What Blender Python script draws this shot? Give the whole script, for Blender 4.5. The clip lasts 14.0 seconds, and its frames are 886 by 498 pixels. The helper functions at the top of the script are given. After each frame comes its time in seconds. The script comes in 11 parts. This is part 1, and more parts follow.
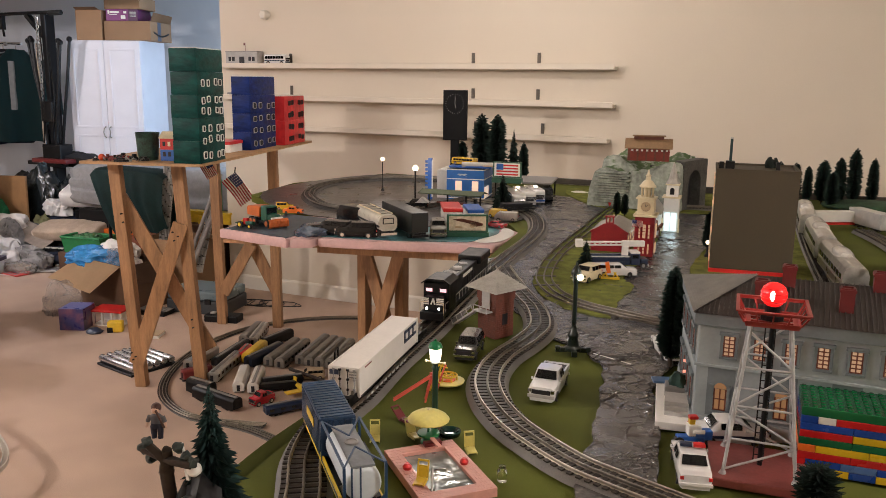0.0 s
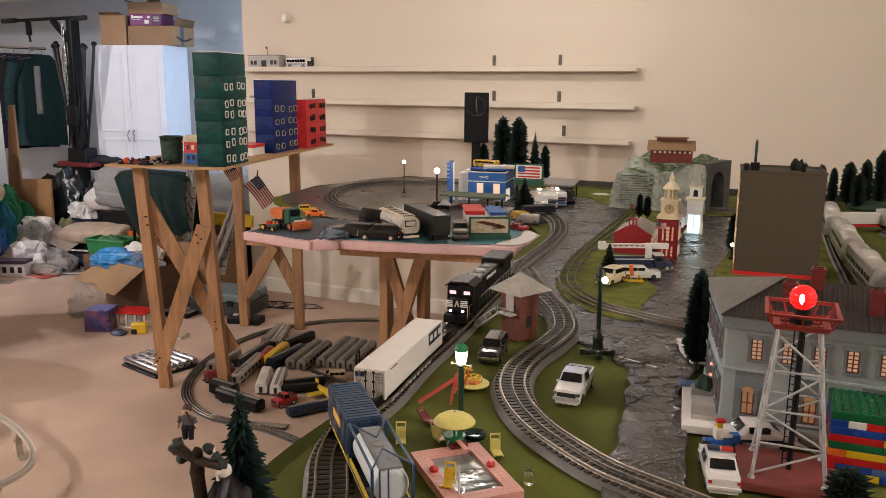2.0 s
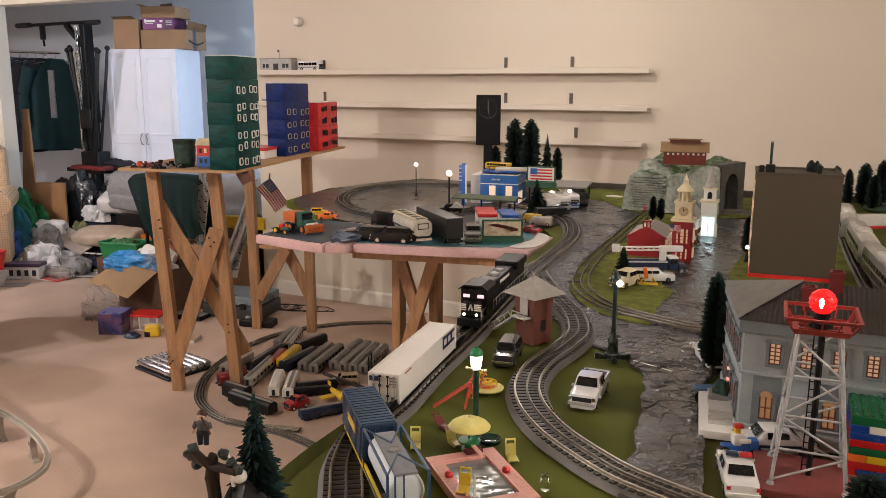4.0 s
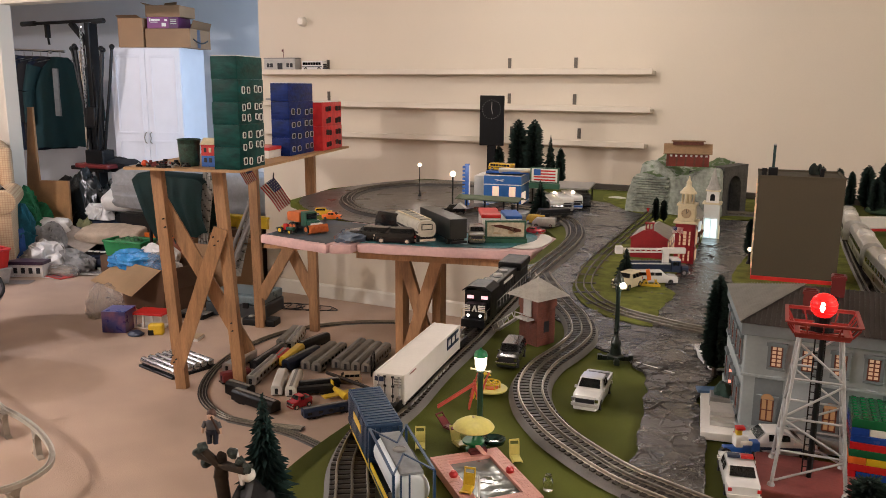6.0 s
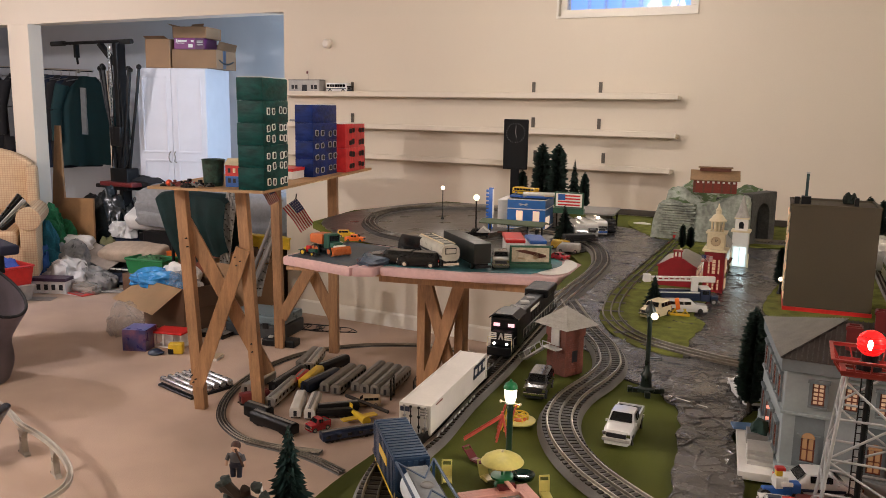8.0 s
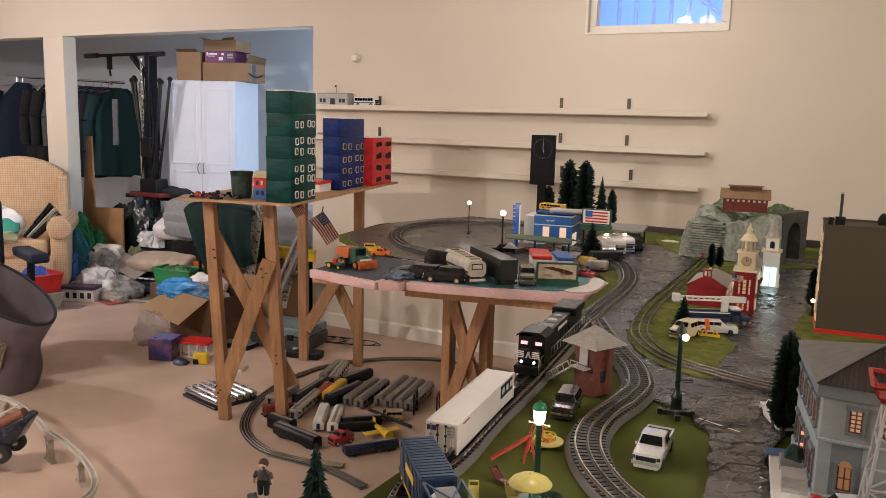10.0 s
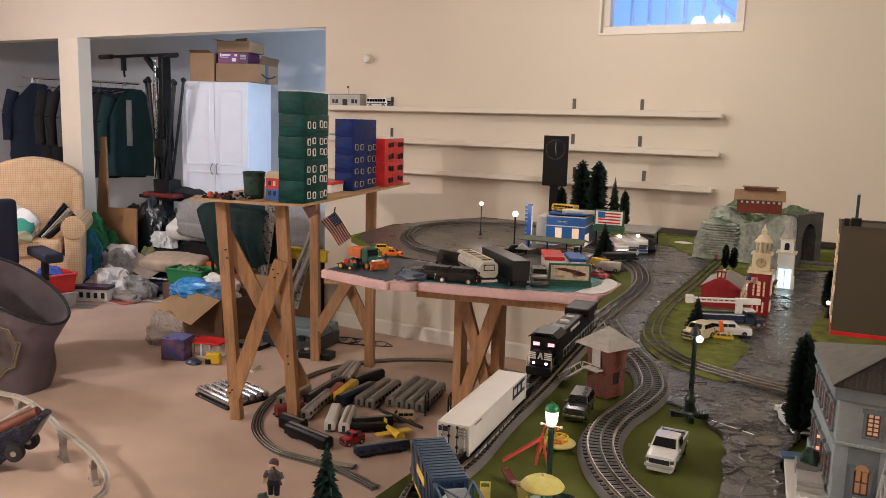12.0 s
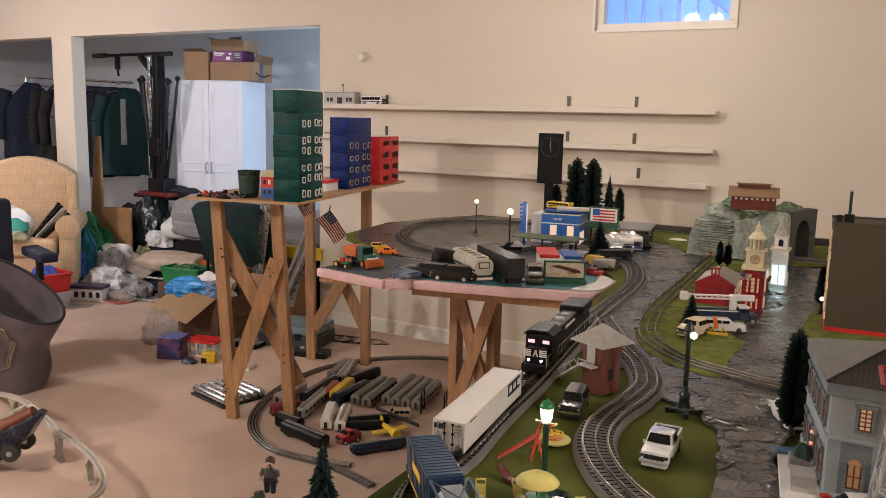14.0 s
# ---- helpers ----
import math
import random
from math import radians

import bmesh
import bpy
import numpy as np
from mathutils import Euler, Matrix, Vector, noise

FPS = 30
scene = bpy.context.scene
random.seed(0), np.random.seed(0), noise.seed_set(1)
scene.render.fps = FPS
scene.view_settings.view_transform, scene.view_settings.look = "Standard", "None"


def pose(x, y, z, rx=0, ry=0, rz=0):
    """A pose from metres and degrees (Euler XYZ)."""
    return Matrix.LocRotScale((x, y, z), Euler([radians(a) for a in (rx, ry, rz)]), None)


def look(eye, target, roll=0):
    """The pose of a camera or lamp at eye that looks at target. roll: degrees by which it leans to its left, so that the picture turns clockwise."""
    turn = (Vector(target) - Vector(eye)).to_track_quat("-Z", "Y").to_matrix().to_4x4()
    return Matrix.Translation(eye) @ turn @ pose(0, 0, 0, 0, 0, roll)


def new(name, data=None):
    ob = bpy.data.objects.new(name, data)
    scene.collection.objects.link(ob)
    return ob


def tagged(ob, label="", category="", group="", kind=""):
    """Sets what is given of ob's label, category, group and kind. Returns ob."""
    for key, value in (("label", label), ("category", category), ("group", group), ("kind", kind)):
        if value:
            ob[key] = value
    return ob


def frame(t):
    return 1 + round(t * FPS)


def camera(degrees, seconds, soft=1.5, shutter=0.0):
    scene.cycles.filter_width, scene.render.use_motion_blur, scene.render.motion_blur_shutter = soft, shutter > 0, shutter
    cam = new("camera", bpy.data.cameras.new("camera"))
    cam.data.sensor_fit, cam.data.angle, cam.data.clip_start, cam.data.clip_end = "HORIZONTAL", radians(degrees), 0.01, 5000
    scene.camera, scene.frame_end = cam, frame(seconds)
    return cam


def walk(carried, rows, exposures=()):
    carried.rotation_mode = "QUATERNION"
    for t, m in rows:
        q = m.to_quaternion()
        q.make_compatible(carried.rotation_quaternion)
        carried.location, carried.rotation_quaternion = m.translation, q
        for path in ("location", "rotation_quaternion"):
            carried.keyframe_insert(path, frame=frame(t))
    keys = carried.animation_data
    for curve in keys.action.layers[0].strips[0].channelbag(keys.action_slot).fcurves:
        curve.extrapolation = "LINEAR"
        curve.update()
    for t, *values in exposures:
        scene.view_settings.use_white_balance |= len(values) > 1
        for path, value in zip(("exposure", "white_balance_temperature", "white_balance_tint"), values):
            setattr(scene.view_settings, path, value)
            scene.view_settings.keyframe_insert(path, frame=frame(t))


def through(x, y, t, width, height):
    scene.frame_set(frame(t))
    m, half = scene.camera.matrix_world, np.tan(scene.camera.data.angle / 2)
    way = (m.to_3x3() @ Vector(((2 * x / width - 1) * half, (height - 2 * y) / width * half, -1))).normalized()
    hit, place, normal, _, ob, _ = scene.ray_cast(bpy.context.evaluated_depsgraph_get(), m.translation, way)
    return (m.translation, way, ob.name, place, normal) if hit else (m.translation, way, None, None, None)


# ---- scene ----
cam = camera(57.1, 14.0, soft=0.45)
PATH = [
    (0, (0.349, -0.003, 1.483), (-0.445, 1.788, 1.082), 0.7),
    (0.5, (0.346, -0.001, 1.483), (-0.457, 1.786, 1.082), 0.7),
    (1, (0.344, -0.005, 1.482), (-0.47, 1.777, 1.078), 0.6),
    (1.5, (0.342, -0.009, 1.482), (-0.485, 1.767, 1.082), 0.5),
    (2, (0.342, -0.009, 1.484), (-0.496, 1.763, 1.088), 0.4),
    (2.5, (0.342, -0.005, 1.486), (-0.504, 1.764, 1.094), 0.2),
    (3, (0.338, -0.005, 1.485), (-0.515, 1.762, 1.097), 0.1),
    (5.5, (0.334, -0.009, 1.488), (-0.537, 1.746, 1.091), 0.3),
    (6, (0.336, -0.018, 1.492), (-0.532, 1.741, 1.099), 0.4),
    (6.5, (0.334, -0.01, 1.489), (-0.533, 1.748, 1.096), 0.5),
    (7, (0.328, -0.005, 1.485), (-0.549, 1.75, 1.099), 0.7),
    (7.5, (0.322, -0.006, 1.49), (-0.574, 1.744, 1.124), 0.8),
    (8, (0.309, 0.0, 1.495), (-0.605, 1.746, 1.154), 1.0),
    (10.5, (0.293, 0.005, 1.499), (-0.689, 1.72, 1.193), 1.6),
    (11, (0.288, 0.008, 1.499), (-0.706, 1.717, 1.196), 1.6),
    (11.5, (0.291, 0.011, 1.497), (-0.705, 1.718, 1.192), 1.6),
    (12, (0.294, 0.009, 1.496), (-0.7, 1.717, 1.189), 1.6),
    (12.5, (0.294, 0.008, 1.495), (-0.697, 1.718, 1.188), 1.5),
    (13, (0.297, 0.006, 1.497), (-0.69, 1.719, 1.191), 1.5),
    (13.5, (0.297, 0.007, 1.496), (-0.687, 1.721, 1.19), 1.5),
    (14, (0.297, 0.006, 1.497), (-0.687, 1.719, 1.185), 1.4),
]
walk(cam, [(t, look(e, g, r)) for t, e, g, r in PATH], exposures=[(0.0, 0.0), (7.0, 0.0), (8.5, -0.10), (14.0, -0.10)])

# ---- light ----
world = bpy.data.worlds.new("world")
scene.world = world
world.use_nodes = True
sky = world.node_tree.nodes.new("ShaderNodeTexSky")
sky.sky_type, sky.sun_disc = "NISHITA", False
sky.sun_elevation, sky.sun_rotation = radians(12), radians(200)
world.node_tree.links.new(sky.outputs[0], world.node_tree.nodes["Background"].inputs[0])
world.node_tree.nodes["Background"].inputs[1].default_value = 0.08
scene.view_settings.exposure = 0.0


def lamp(name, kind, at, energy, colour, size=0.1, target=None):
    data = bpy.data.lights.new(name, kind)
    data.energy, data.color = energy, colour
    if kind == "AREA":
        data.shape, data.size = "DISK", size
    else:
        data.shadow_soft_size = size
    ob = new(name, data)
    ob.matrix_world = look(at, target) if target else pose(*at)
    return ob


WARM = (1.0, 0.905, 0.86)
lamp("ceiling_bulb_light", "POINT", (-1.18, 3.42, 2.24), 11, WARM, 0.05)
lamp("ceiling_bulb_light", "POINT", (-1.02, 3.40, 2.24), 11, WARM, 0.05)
# the next two are fill lights added out of view to even the walls
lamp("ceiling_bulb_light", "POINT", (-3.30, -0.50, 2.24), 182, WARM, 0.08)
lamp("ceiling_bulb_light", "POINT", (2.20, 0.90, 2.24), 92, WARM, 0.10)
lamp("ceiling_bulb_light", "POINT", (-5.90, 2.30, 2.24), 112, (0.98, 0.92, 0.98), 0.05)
daylight = lamp("alcove_daylight", "AREA", (-2.56, 5.50, 1.45), 44, (0.55, 0.74, 1.0), 0.9, (-5.0, 5.9, 1.3))

# ---- building helpers ----
ZL = 0.985          # top of the train layout
WALL_Y = 4.68       # face of the far wall


def box(bm, x0, x1, y0, y1, z0, z1, m=None):
    vs = [bm.verts.new((x, y, z)) for z in (z0, z1) for x, y in ((x0, y0), (x1, y0), (x1, y1), (x0, y1))]
    for f in ((3, 2, 1, 0), (4, 5, 6, 7), (0, 1, 5, 4), (1, 2, 6, 5), (2, 3, 7, 6), (3, 0, 4, 7)):
        bm.faces.new([vs[i] for i in f])
    if m is not None:
        for v in vs:
            v.co = m @ v.co
    return vs


def rod(bm, a, b, ra, rb=None, n=10, cap=True):
    a, b = Vector(a), Vector(b)
    rb = ra if rb is None else rb
    d = (b - a).normalized()
    s = d.orthogonal().normalized()
    t = d.cross(s)
    rings = []
    for p, r in ((a, ra), (b, rb)):
        rings.append([bm.verts.new(p + (s * math.cos(k * math.tau / n) + t * math.sin(k * math.tau / n)) * r) for k in range(n)])
    for k in range(n):
        bm.faces.new((rings[0][k], rings[0][(k + 1) % n], rings[1][(k + 1) % n], rings[1][k]))
    if cap:
        bm.faces.new(rings[0][::-1])
        bm.faces.new(rings[1])
    return rings


def beam(bm, a, b, w, d, side=(1, 0, 0)):
    """A square-sawn bar from a to b: w along side, d across it."""
    a, b = Vector(a), Vector(b)
    ax = (b - a).normalized()
    s = Vector(side)
    s = (s - ax * s.dot(ax)).normalized()
    t = ax.cross(s)
    vs = []
    for p in (a, b):
        for i, j in ((-1, -1), (1, -1), (1, 1), (-1, 1)):
            vs.append(bm.verts.new(p + s * (w / 2 * i) + t * (d / 2 * j)))
    for f in ((3, 2, 1, 0), (4, 5, 6, 7), (0, 1, 5, 4), (1, 2, 6, 5), (2, 3, 7, 6), (3, 0, 4, 7)):
        bm.faces.new([vs[i] for i in f])


def lathe(bm, profile, n=20, at=(0, 0, 0), squash=1.0):
    rings = []
    for r, z in profile:
        rings.append([bm.verts.new((at[0] + r * math.cos(k * math.tau / n), at[1] + squash * r * math.sin(k * math.tau / n), at[2] + z)) for k in range(n)])
    for lo, hi in zip(rings, rings[1:]):
        for k in range(n):
            bm.faces.new((lo[k], lo[(k + 1) % n], hi[(k + 1) % n], hi[k]))
    bm.faces.new(rings[0][::-1])
    bm.faces.new(rings[-1])


def prism(bm, outline, z0, z1):
    lo = [bm.verts.new((x, y, z0)) for x, y in outline]
    hi = [bm.verts.new((x, y, z1)) for x, y in outline]
    n = len(outline)
    bm.faces.new(lo[::-1])
    bm.faces.new(hi)
    for k in range(n):
        bm.faces.new((lo[k], lo[(k + 1) % n], hi[(k + 1) % n], hi[k]))


def profile_x(bm, outline, x0, x1):
    """An outline in (y, z) pushed along x."""
    lo = [bm.verts.new((x0, y, z)) for y, z in outline]
    hi = [bm.verts.new((x1, y, z)) for y, z in outline]
    n = len(outline)
    bm.faces.new(lo[::-1])
    bm.faces.new(hi)
    for k in range(n):
        bm.faces.new((lo[k], lo[(k + 1) % n], hi[(k + 1) % n], hi[k]))


def spline(points, step=0.01, closed=False):
    """Even points along a smooth curve through the given ones."""
    p = [Vector((*q, 0)) if len(q) == 2 else Vector(q) for q in points]
    n = len(p)
    dense = []
    for i in range(n if closed else n - 1):
        if closed:
            a, b, c, d = p[i - 1], p[i], p[(i + 1) % n], p[(i + 2) % n]
        else:
            a, b, c, d = p[max(i - 1, 0)], p[i], p[i + 1], p[min(i + 2, n - 1)]
        for k in range(24):
            t = k / 24
            dense.append(0.5 * ((2 * b) + (c - a) * t + (2 * a - 5 * b + 4 * c - d) * t * t + (3 * b - a - 3 * c + d) * t ** 3))
    dense.append(p[0] if closed else p[-1])
    out, left = [dense[0]], step
    for a, b in zip(dense, dense[1:]):
        seg = (b - a).length
        while seg >= left > 0:
            a = a + (b - a) * (left / seg)
            out.append(a.copy())
            seg, left = (b - a).length, step
        left -= seg
    return out


def tube(bm, line, r, n=6, closed=False):
    """One round bar along a line in space."""
    rings = []
    k = len(line)
    for i, p in enumerate(line):
        d = (line[(i + 1) % k] - line[i - 1]) if closed else (line[min(i + 1, k - 1)] - line[max(i - 1, 0)])
        d.normalize()
        s = d.cross(Vector((0.31, 0.23, 0.92))).normalized()
        t = d.cross(s)
        rings.append([bm.verts.new(p + (s * math.cos(j * math.tau / n) + t * math.sin(j * math.tau / n)) * r) for j in range(n)])
    for a, b in zip(rings, rings[1:] + (rings[:1] if closed else [])):
        for j in range(n):
            bm.faces.new((a[j], a[(j + 1) % n], b[(j + 1) % n], b[j]))
    if not closed:
        bm.faces.new(rings[0][::-1])
        bm.faces.new(rings[-1])


def sweep(bm, line, section, z=0.0, closed=False):
    """A section of (across, up) pairs carried along a line on the ground."""
    rings = []
    n = len(line)
    for i, p in enumerate(line):
        d = (line[min(i + 1, n - 1)] - line[max(i - 1, 0)]).normalized()
        s = Vector((d.y, -d.x, 0))
        rings.append([bm.verts.new((p.x + s.x * u, p.y + s.y * u, p.z + z + v)) for u, v in section])
    k = len(section)
    for a, b in zip(rings, rings[1:]):
        for j in range(k):
            bm.faces.new((a[j], a[(j + 1) % k], b[(j + 1) % k], b[j]))
    bm.faces.new(rings[0])
    bm.faces.new(rings[-1][::-1])


def soften(bm, width=0.002, segments=2):
    bmesh.ops.recalc_face_normals(bm, faces=bm.faces)
    edges = [e for e in bm.edges if len(e.link_faces) == 2 and e.calc_face_angle(0) > 0.5]
    bmesh.ops.bevel(bm, geom=edges, offset=width, segments=segments, affect="EDGES", profile=0.6, clamp_overlap=True)


def lumpy(bm, amount, size, seed=0.0):
    for v in bm.verts:
        v.co += noise.noise_vector(v.co / size + Vector((seed, seed * 1.7, 0))) * amount


def part(name, bm, material, parent=None, label="", smooth=False, at=None):
    bmesh.ops.recalc_face_normals(bm, faces=bm.faces)
    me = bpy.data.meshes.new(name)
    bm.to_mesh(me)
    bm.free()
    me.materials.append(material)
    if smooth:
        me.polygons.foreach_set("use_smooth", [True] * len(me.polygons))
        me.set_sharp_from_angle(angle=radians(42))
    ob = new(name, me)
    ob.parent = parent
    if at is not None:
        ob.matrix_basis = at
    if label:
        tagged(ob, label)
    return ob


def again(ob, m, parent=None):
    """Another piece on the same mesh."""
    made = new(ob.name.split(".")[0], ob.data)
    made.parent = parent if parent else ob.parent
    made.matrix_basis = m
    return made


def thing(name, label, category, at=(0, 0, 0), rz=0.0, group="", kind=""):
    ob = new(name)
    ob.empty_display_size = 0.05
    ob.matrix_basis = pose(*at, 0, 0, rz)
    return tagged(ob, label, category, group, kind)


def resize(ob, s):
    ob.scale = (s, s, s)
    return ob


def setting(name, bm, material, label="", category="", smooth=False):
    ob = part(name, bm, material, smooth=smooth)
    return tagged(ob, label, category, kind="structure")


def blk(name, x0, x1, y0, y1, z0, z1, material, parent=None, label="", bev=0.0, m=None, smooth=False):
    bm = bmesh.new()
    box(bm, x0, x1, y0, y1, z0, z1, m)
    if bev:
        soften(bm, bev)
    return part(name, bm, material, parent, label, smooth=smooth)

# ---- materials ----
def rgb(c):
    return (*c, 1.0)


def mat(name, colour, rough=0.5, metal=0.0, var=0.12, size=20.0, bump=0.1, fine=180.0, spec=0.5, coat=0.0, random_tone=0.0, stretch=(1, 1, 1), emit=None, power=0.0):
    """A surface with stains at one scale and grain at another."""
    m = bpy.data.materials.new(name)
    m.use_nodes = True
    nt = m.node_tree
    b = nt.nodes["Principled BSDF"]
    co = nt.nodes.new("ShaderNodeTexCoord")
    mp = nt.nodes.new("ShaderNodeMapping")
    mp.inputs["Scale"].default_value = stretch
    nt.links.new(co.outputs["Object"], mp.inputs[0])
    n1 = nt.nodes.new("ShaderNodeTexNoise")
    n1.inputs["Scale"].default_value, n1.inputs["Detail"].default_value = size, 5
    n2 = nt.nodes.new("ShaderNodeTexNoise")
    n2.inputs["Scale"].default_value, n2.inputs["Detail"].default_value = fine, 3
    for n in (n1, n2):
        nt.links.new(mp.outputs[0], n.inputs["Vector"])
    mix = nt.nodes.new("ShaderNodeMix")
    mix.data_type = "RGBA"
    mix.inputs[6].default_value = rgb([max(0, c * (1 - var * 1.6)) for c in colour])
    mix.inputs[7].default_value = rgb([min(1, c * (1 + var * 1.2)) for c in colour])
    add = nt.nodes.new("ShaderNodeMath")
    add.operation = "MULTIPLY_ADD"
    nt.links.new(n2.outputs["Fac"], add.inputs[0])
    add.inputs[1].default_value = 0.5
    nt.links.new(n1.outputs["Fac"], add.inputs[2])
    ramp = nt.nodes.new("ShaderNodeMapRange")
    ramp.inputs[1].default_value, ramp.inputs[2].default_value = 0.5, 1.0
    nt.links.new(add.outputs[0], ramp.inputs[0])
    nt.links.new(ramp.outputs[0], mix.inputs[0])
    out = mix.outputs[2]
    if random_tone:
        info = nt.nodes.new("ShaderNodeObjectInfo")
        hs = nt.nodes.new("ShaderNodeHueSaturation")
        mr = nt.nodes.new("ShaderNodeMapRange")
        mr.inputs[3].default_value, mr.inputs[4].default_value = 1 - random_tone, 1 + random_tone
        nt.links.new(info.outputs["Random"], mr.inputs[0])
        nt.links.new(mr.outputs[0], hs.inputs["Value"])
        nt.links.new(out, hs.inputs["Color"])
        out = hs.outputs[0]
    nt.links.new(out, b.inputs["Base Color"])
    rr = nt.nodes.new("ShaderNodeMapRange")
    rr.inputs[3].default_value, rr.inputs[4].default_value = max(0.03, rough - 0.12), min(1, rough + 0.12)
    nt.links.new(n1.outputs["Fac"], rr.inputs[0])
    nt.links.new(rr.outputs[0], b.inputs["Roughness"])
    b.inputs["Metallic"].default_value = metal
    b.inputs["Specular IOR Level"].default_value = spec
    b.inputs["Coat Weight"].default_value = coat
    if bump:
        bp = nt.nodes.new("ShaderNodeBump")
        bp.inputs["Strength"].default_value = bump
        bp.inputs["Distance"].default_value = 0.4 / fine
        nt.links.new(n2.outputs["Fac"], bp.inputs["Height"])
        nt.links.new(bp.outputs[0], b.inputs["Normal"])
    if emit:
        b.inputs["Emission Color"].default_value = rgb(emit)
        b.inputs["Emission Strength"].default_value = power
    return m


def glow(name, colour, power, body=1.0):
    m = bpy.data.materials.new(name)
    m.use_nodes = True
    b = m.node_tree.nodes["Principled BSDF"]
    b.inputs["Base Color"].default_value = rgb([c * body for c in colour])
    b.inputs["Emission Color"].default_value = rgb(colour)
    b.inputs["Emission Strength"].default_value = power
    return m


def glass(name, colour=(1, 1, 1), rough=0.02):
    m = bpy.data.materials.new(name)
    m.use_nodes = True
    b = m.node_tree.nodes["Principled BSDF"]
    b.inputs["Base Color"].default_value = rgb(colour)
    b.inputs["Transmission Weight"].default_value = 1.0
    b.inputs["Roughness"].default_value = rough
    b.inputs["IOR"].default_value = 1.45
    return m


M_WALL = mat("wall_paint", (0.69, 0.62, 0.515), 0.75, var=0.02, size=1.2, bump=0.12, fine=160)
M_TRIM = mat("white_trim_paint", (0.78, 0.74, 0.66), 0.45, var=0.03, size=6, bump=0.03)
M_GREYWALL = mat("grey_alcove_paint", (0.50, 0.50, 0.52), 0.8, var=0.05, size=1.5, bump=0.1)
M_BLUEWALL = mat("pale_alcove_paint", (0.74, 0.77, 0.81), 0.8, var=0.03, size=2, bump=0.08)
M_CEIL = mat("ceiling_paint", (0.78, 0.76, 0.72), 0.85, var=0.03, size=2, bump=0.1)
M_CARPET = mat("beige_carpet", (0.50, 0.372, 0.292), 0.95, var=0.15, size=1.6, bump=0.8, fine=230, spec=0.1)
M_WOOD = mat("pine_stud", (0.335, 0.180, 0.085), 0.50, var=0.22, size=8, bump=0.15, fine=60, stretch=(6, 6, 0.7), random_tone=0.12)
M_PLY = mat("plywood", (0.42, 0.25, 0.12), 0.6, var=0.18, size=7, bump=0.12, fine=70, stretch=(1, 5, 5))
M_GRASS = mat("green_layout_cloth", (0.100, 0.114, 0.022), 0.9, var=0.22, size=5, bump=0.7, fine=700, spec=0.15)
M_LAWN = mat("dull_green_turf", (0.150, 0.165, 0.036), 0.95, var=0.3, size=30, bump=0.8, fine=500, spec=0.1)
M_PINK = mat("pink_foam_board", (0.60, 0.40, 0.40), 0.7, var=0.1, size=8, bump=0.3, fine=90)
M_ROADBED = mat("grey_roadbed_plastic", (0.135, 0.128, 0.118), 0.5, var=0.15, size=20, bump=0.2, fine=400)
M_DARKBED = mat("dark_roadbed_plastic", (0.045, 0.041, 0.037), 0.55, var=0.2, size=20, bump=0.2, fine=400)
M_TIE = mat("brown_black_tie_plastic", (0.028, 0.021, 0.017), 0.5, var=0.2, size=40, bump=0.1)
M_RAIL = mat("nickel_rail", (0.40, 0.36, 0.30), 0.38, 1.0, var=0.12, size=60, bump=0.0)
M_DARKRAIL = mat("dull_dark_rail", (0.20, 0.18, 0.15), 0.4, 0.9, var=0.2, size=60, bump=0.0)
M_BLACK = mat("black_plastic", (0.006, 0.006, 0.007), 0.42, var=0.2, size=40, bump=0.05, spec=0.3)
M_WHITE = mat("white_plastic", (0.76, 0.74, 0.70), 0.4, var=0.05, size=30, bump=0.03)


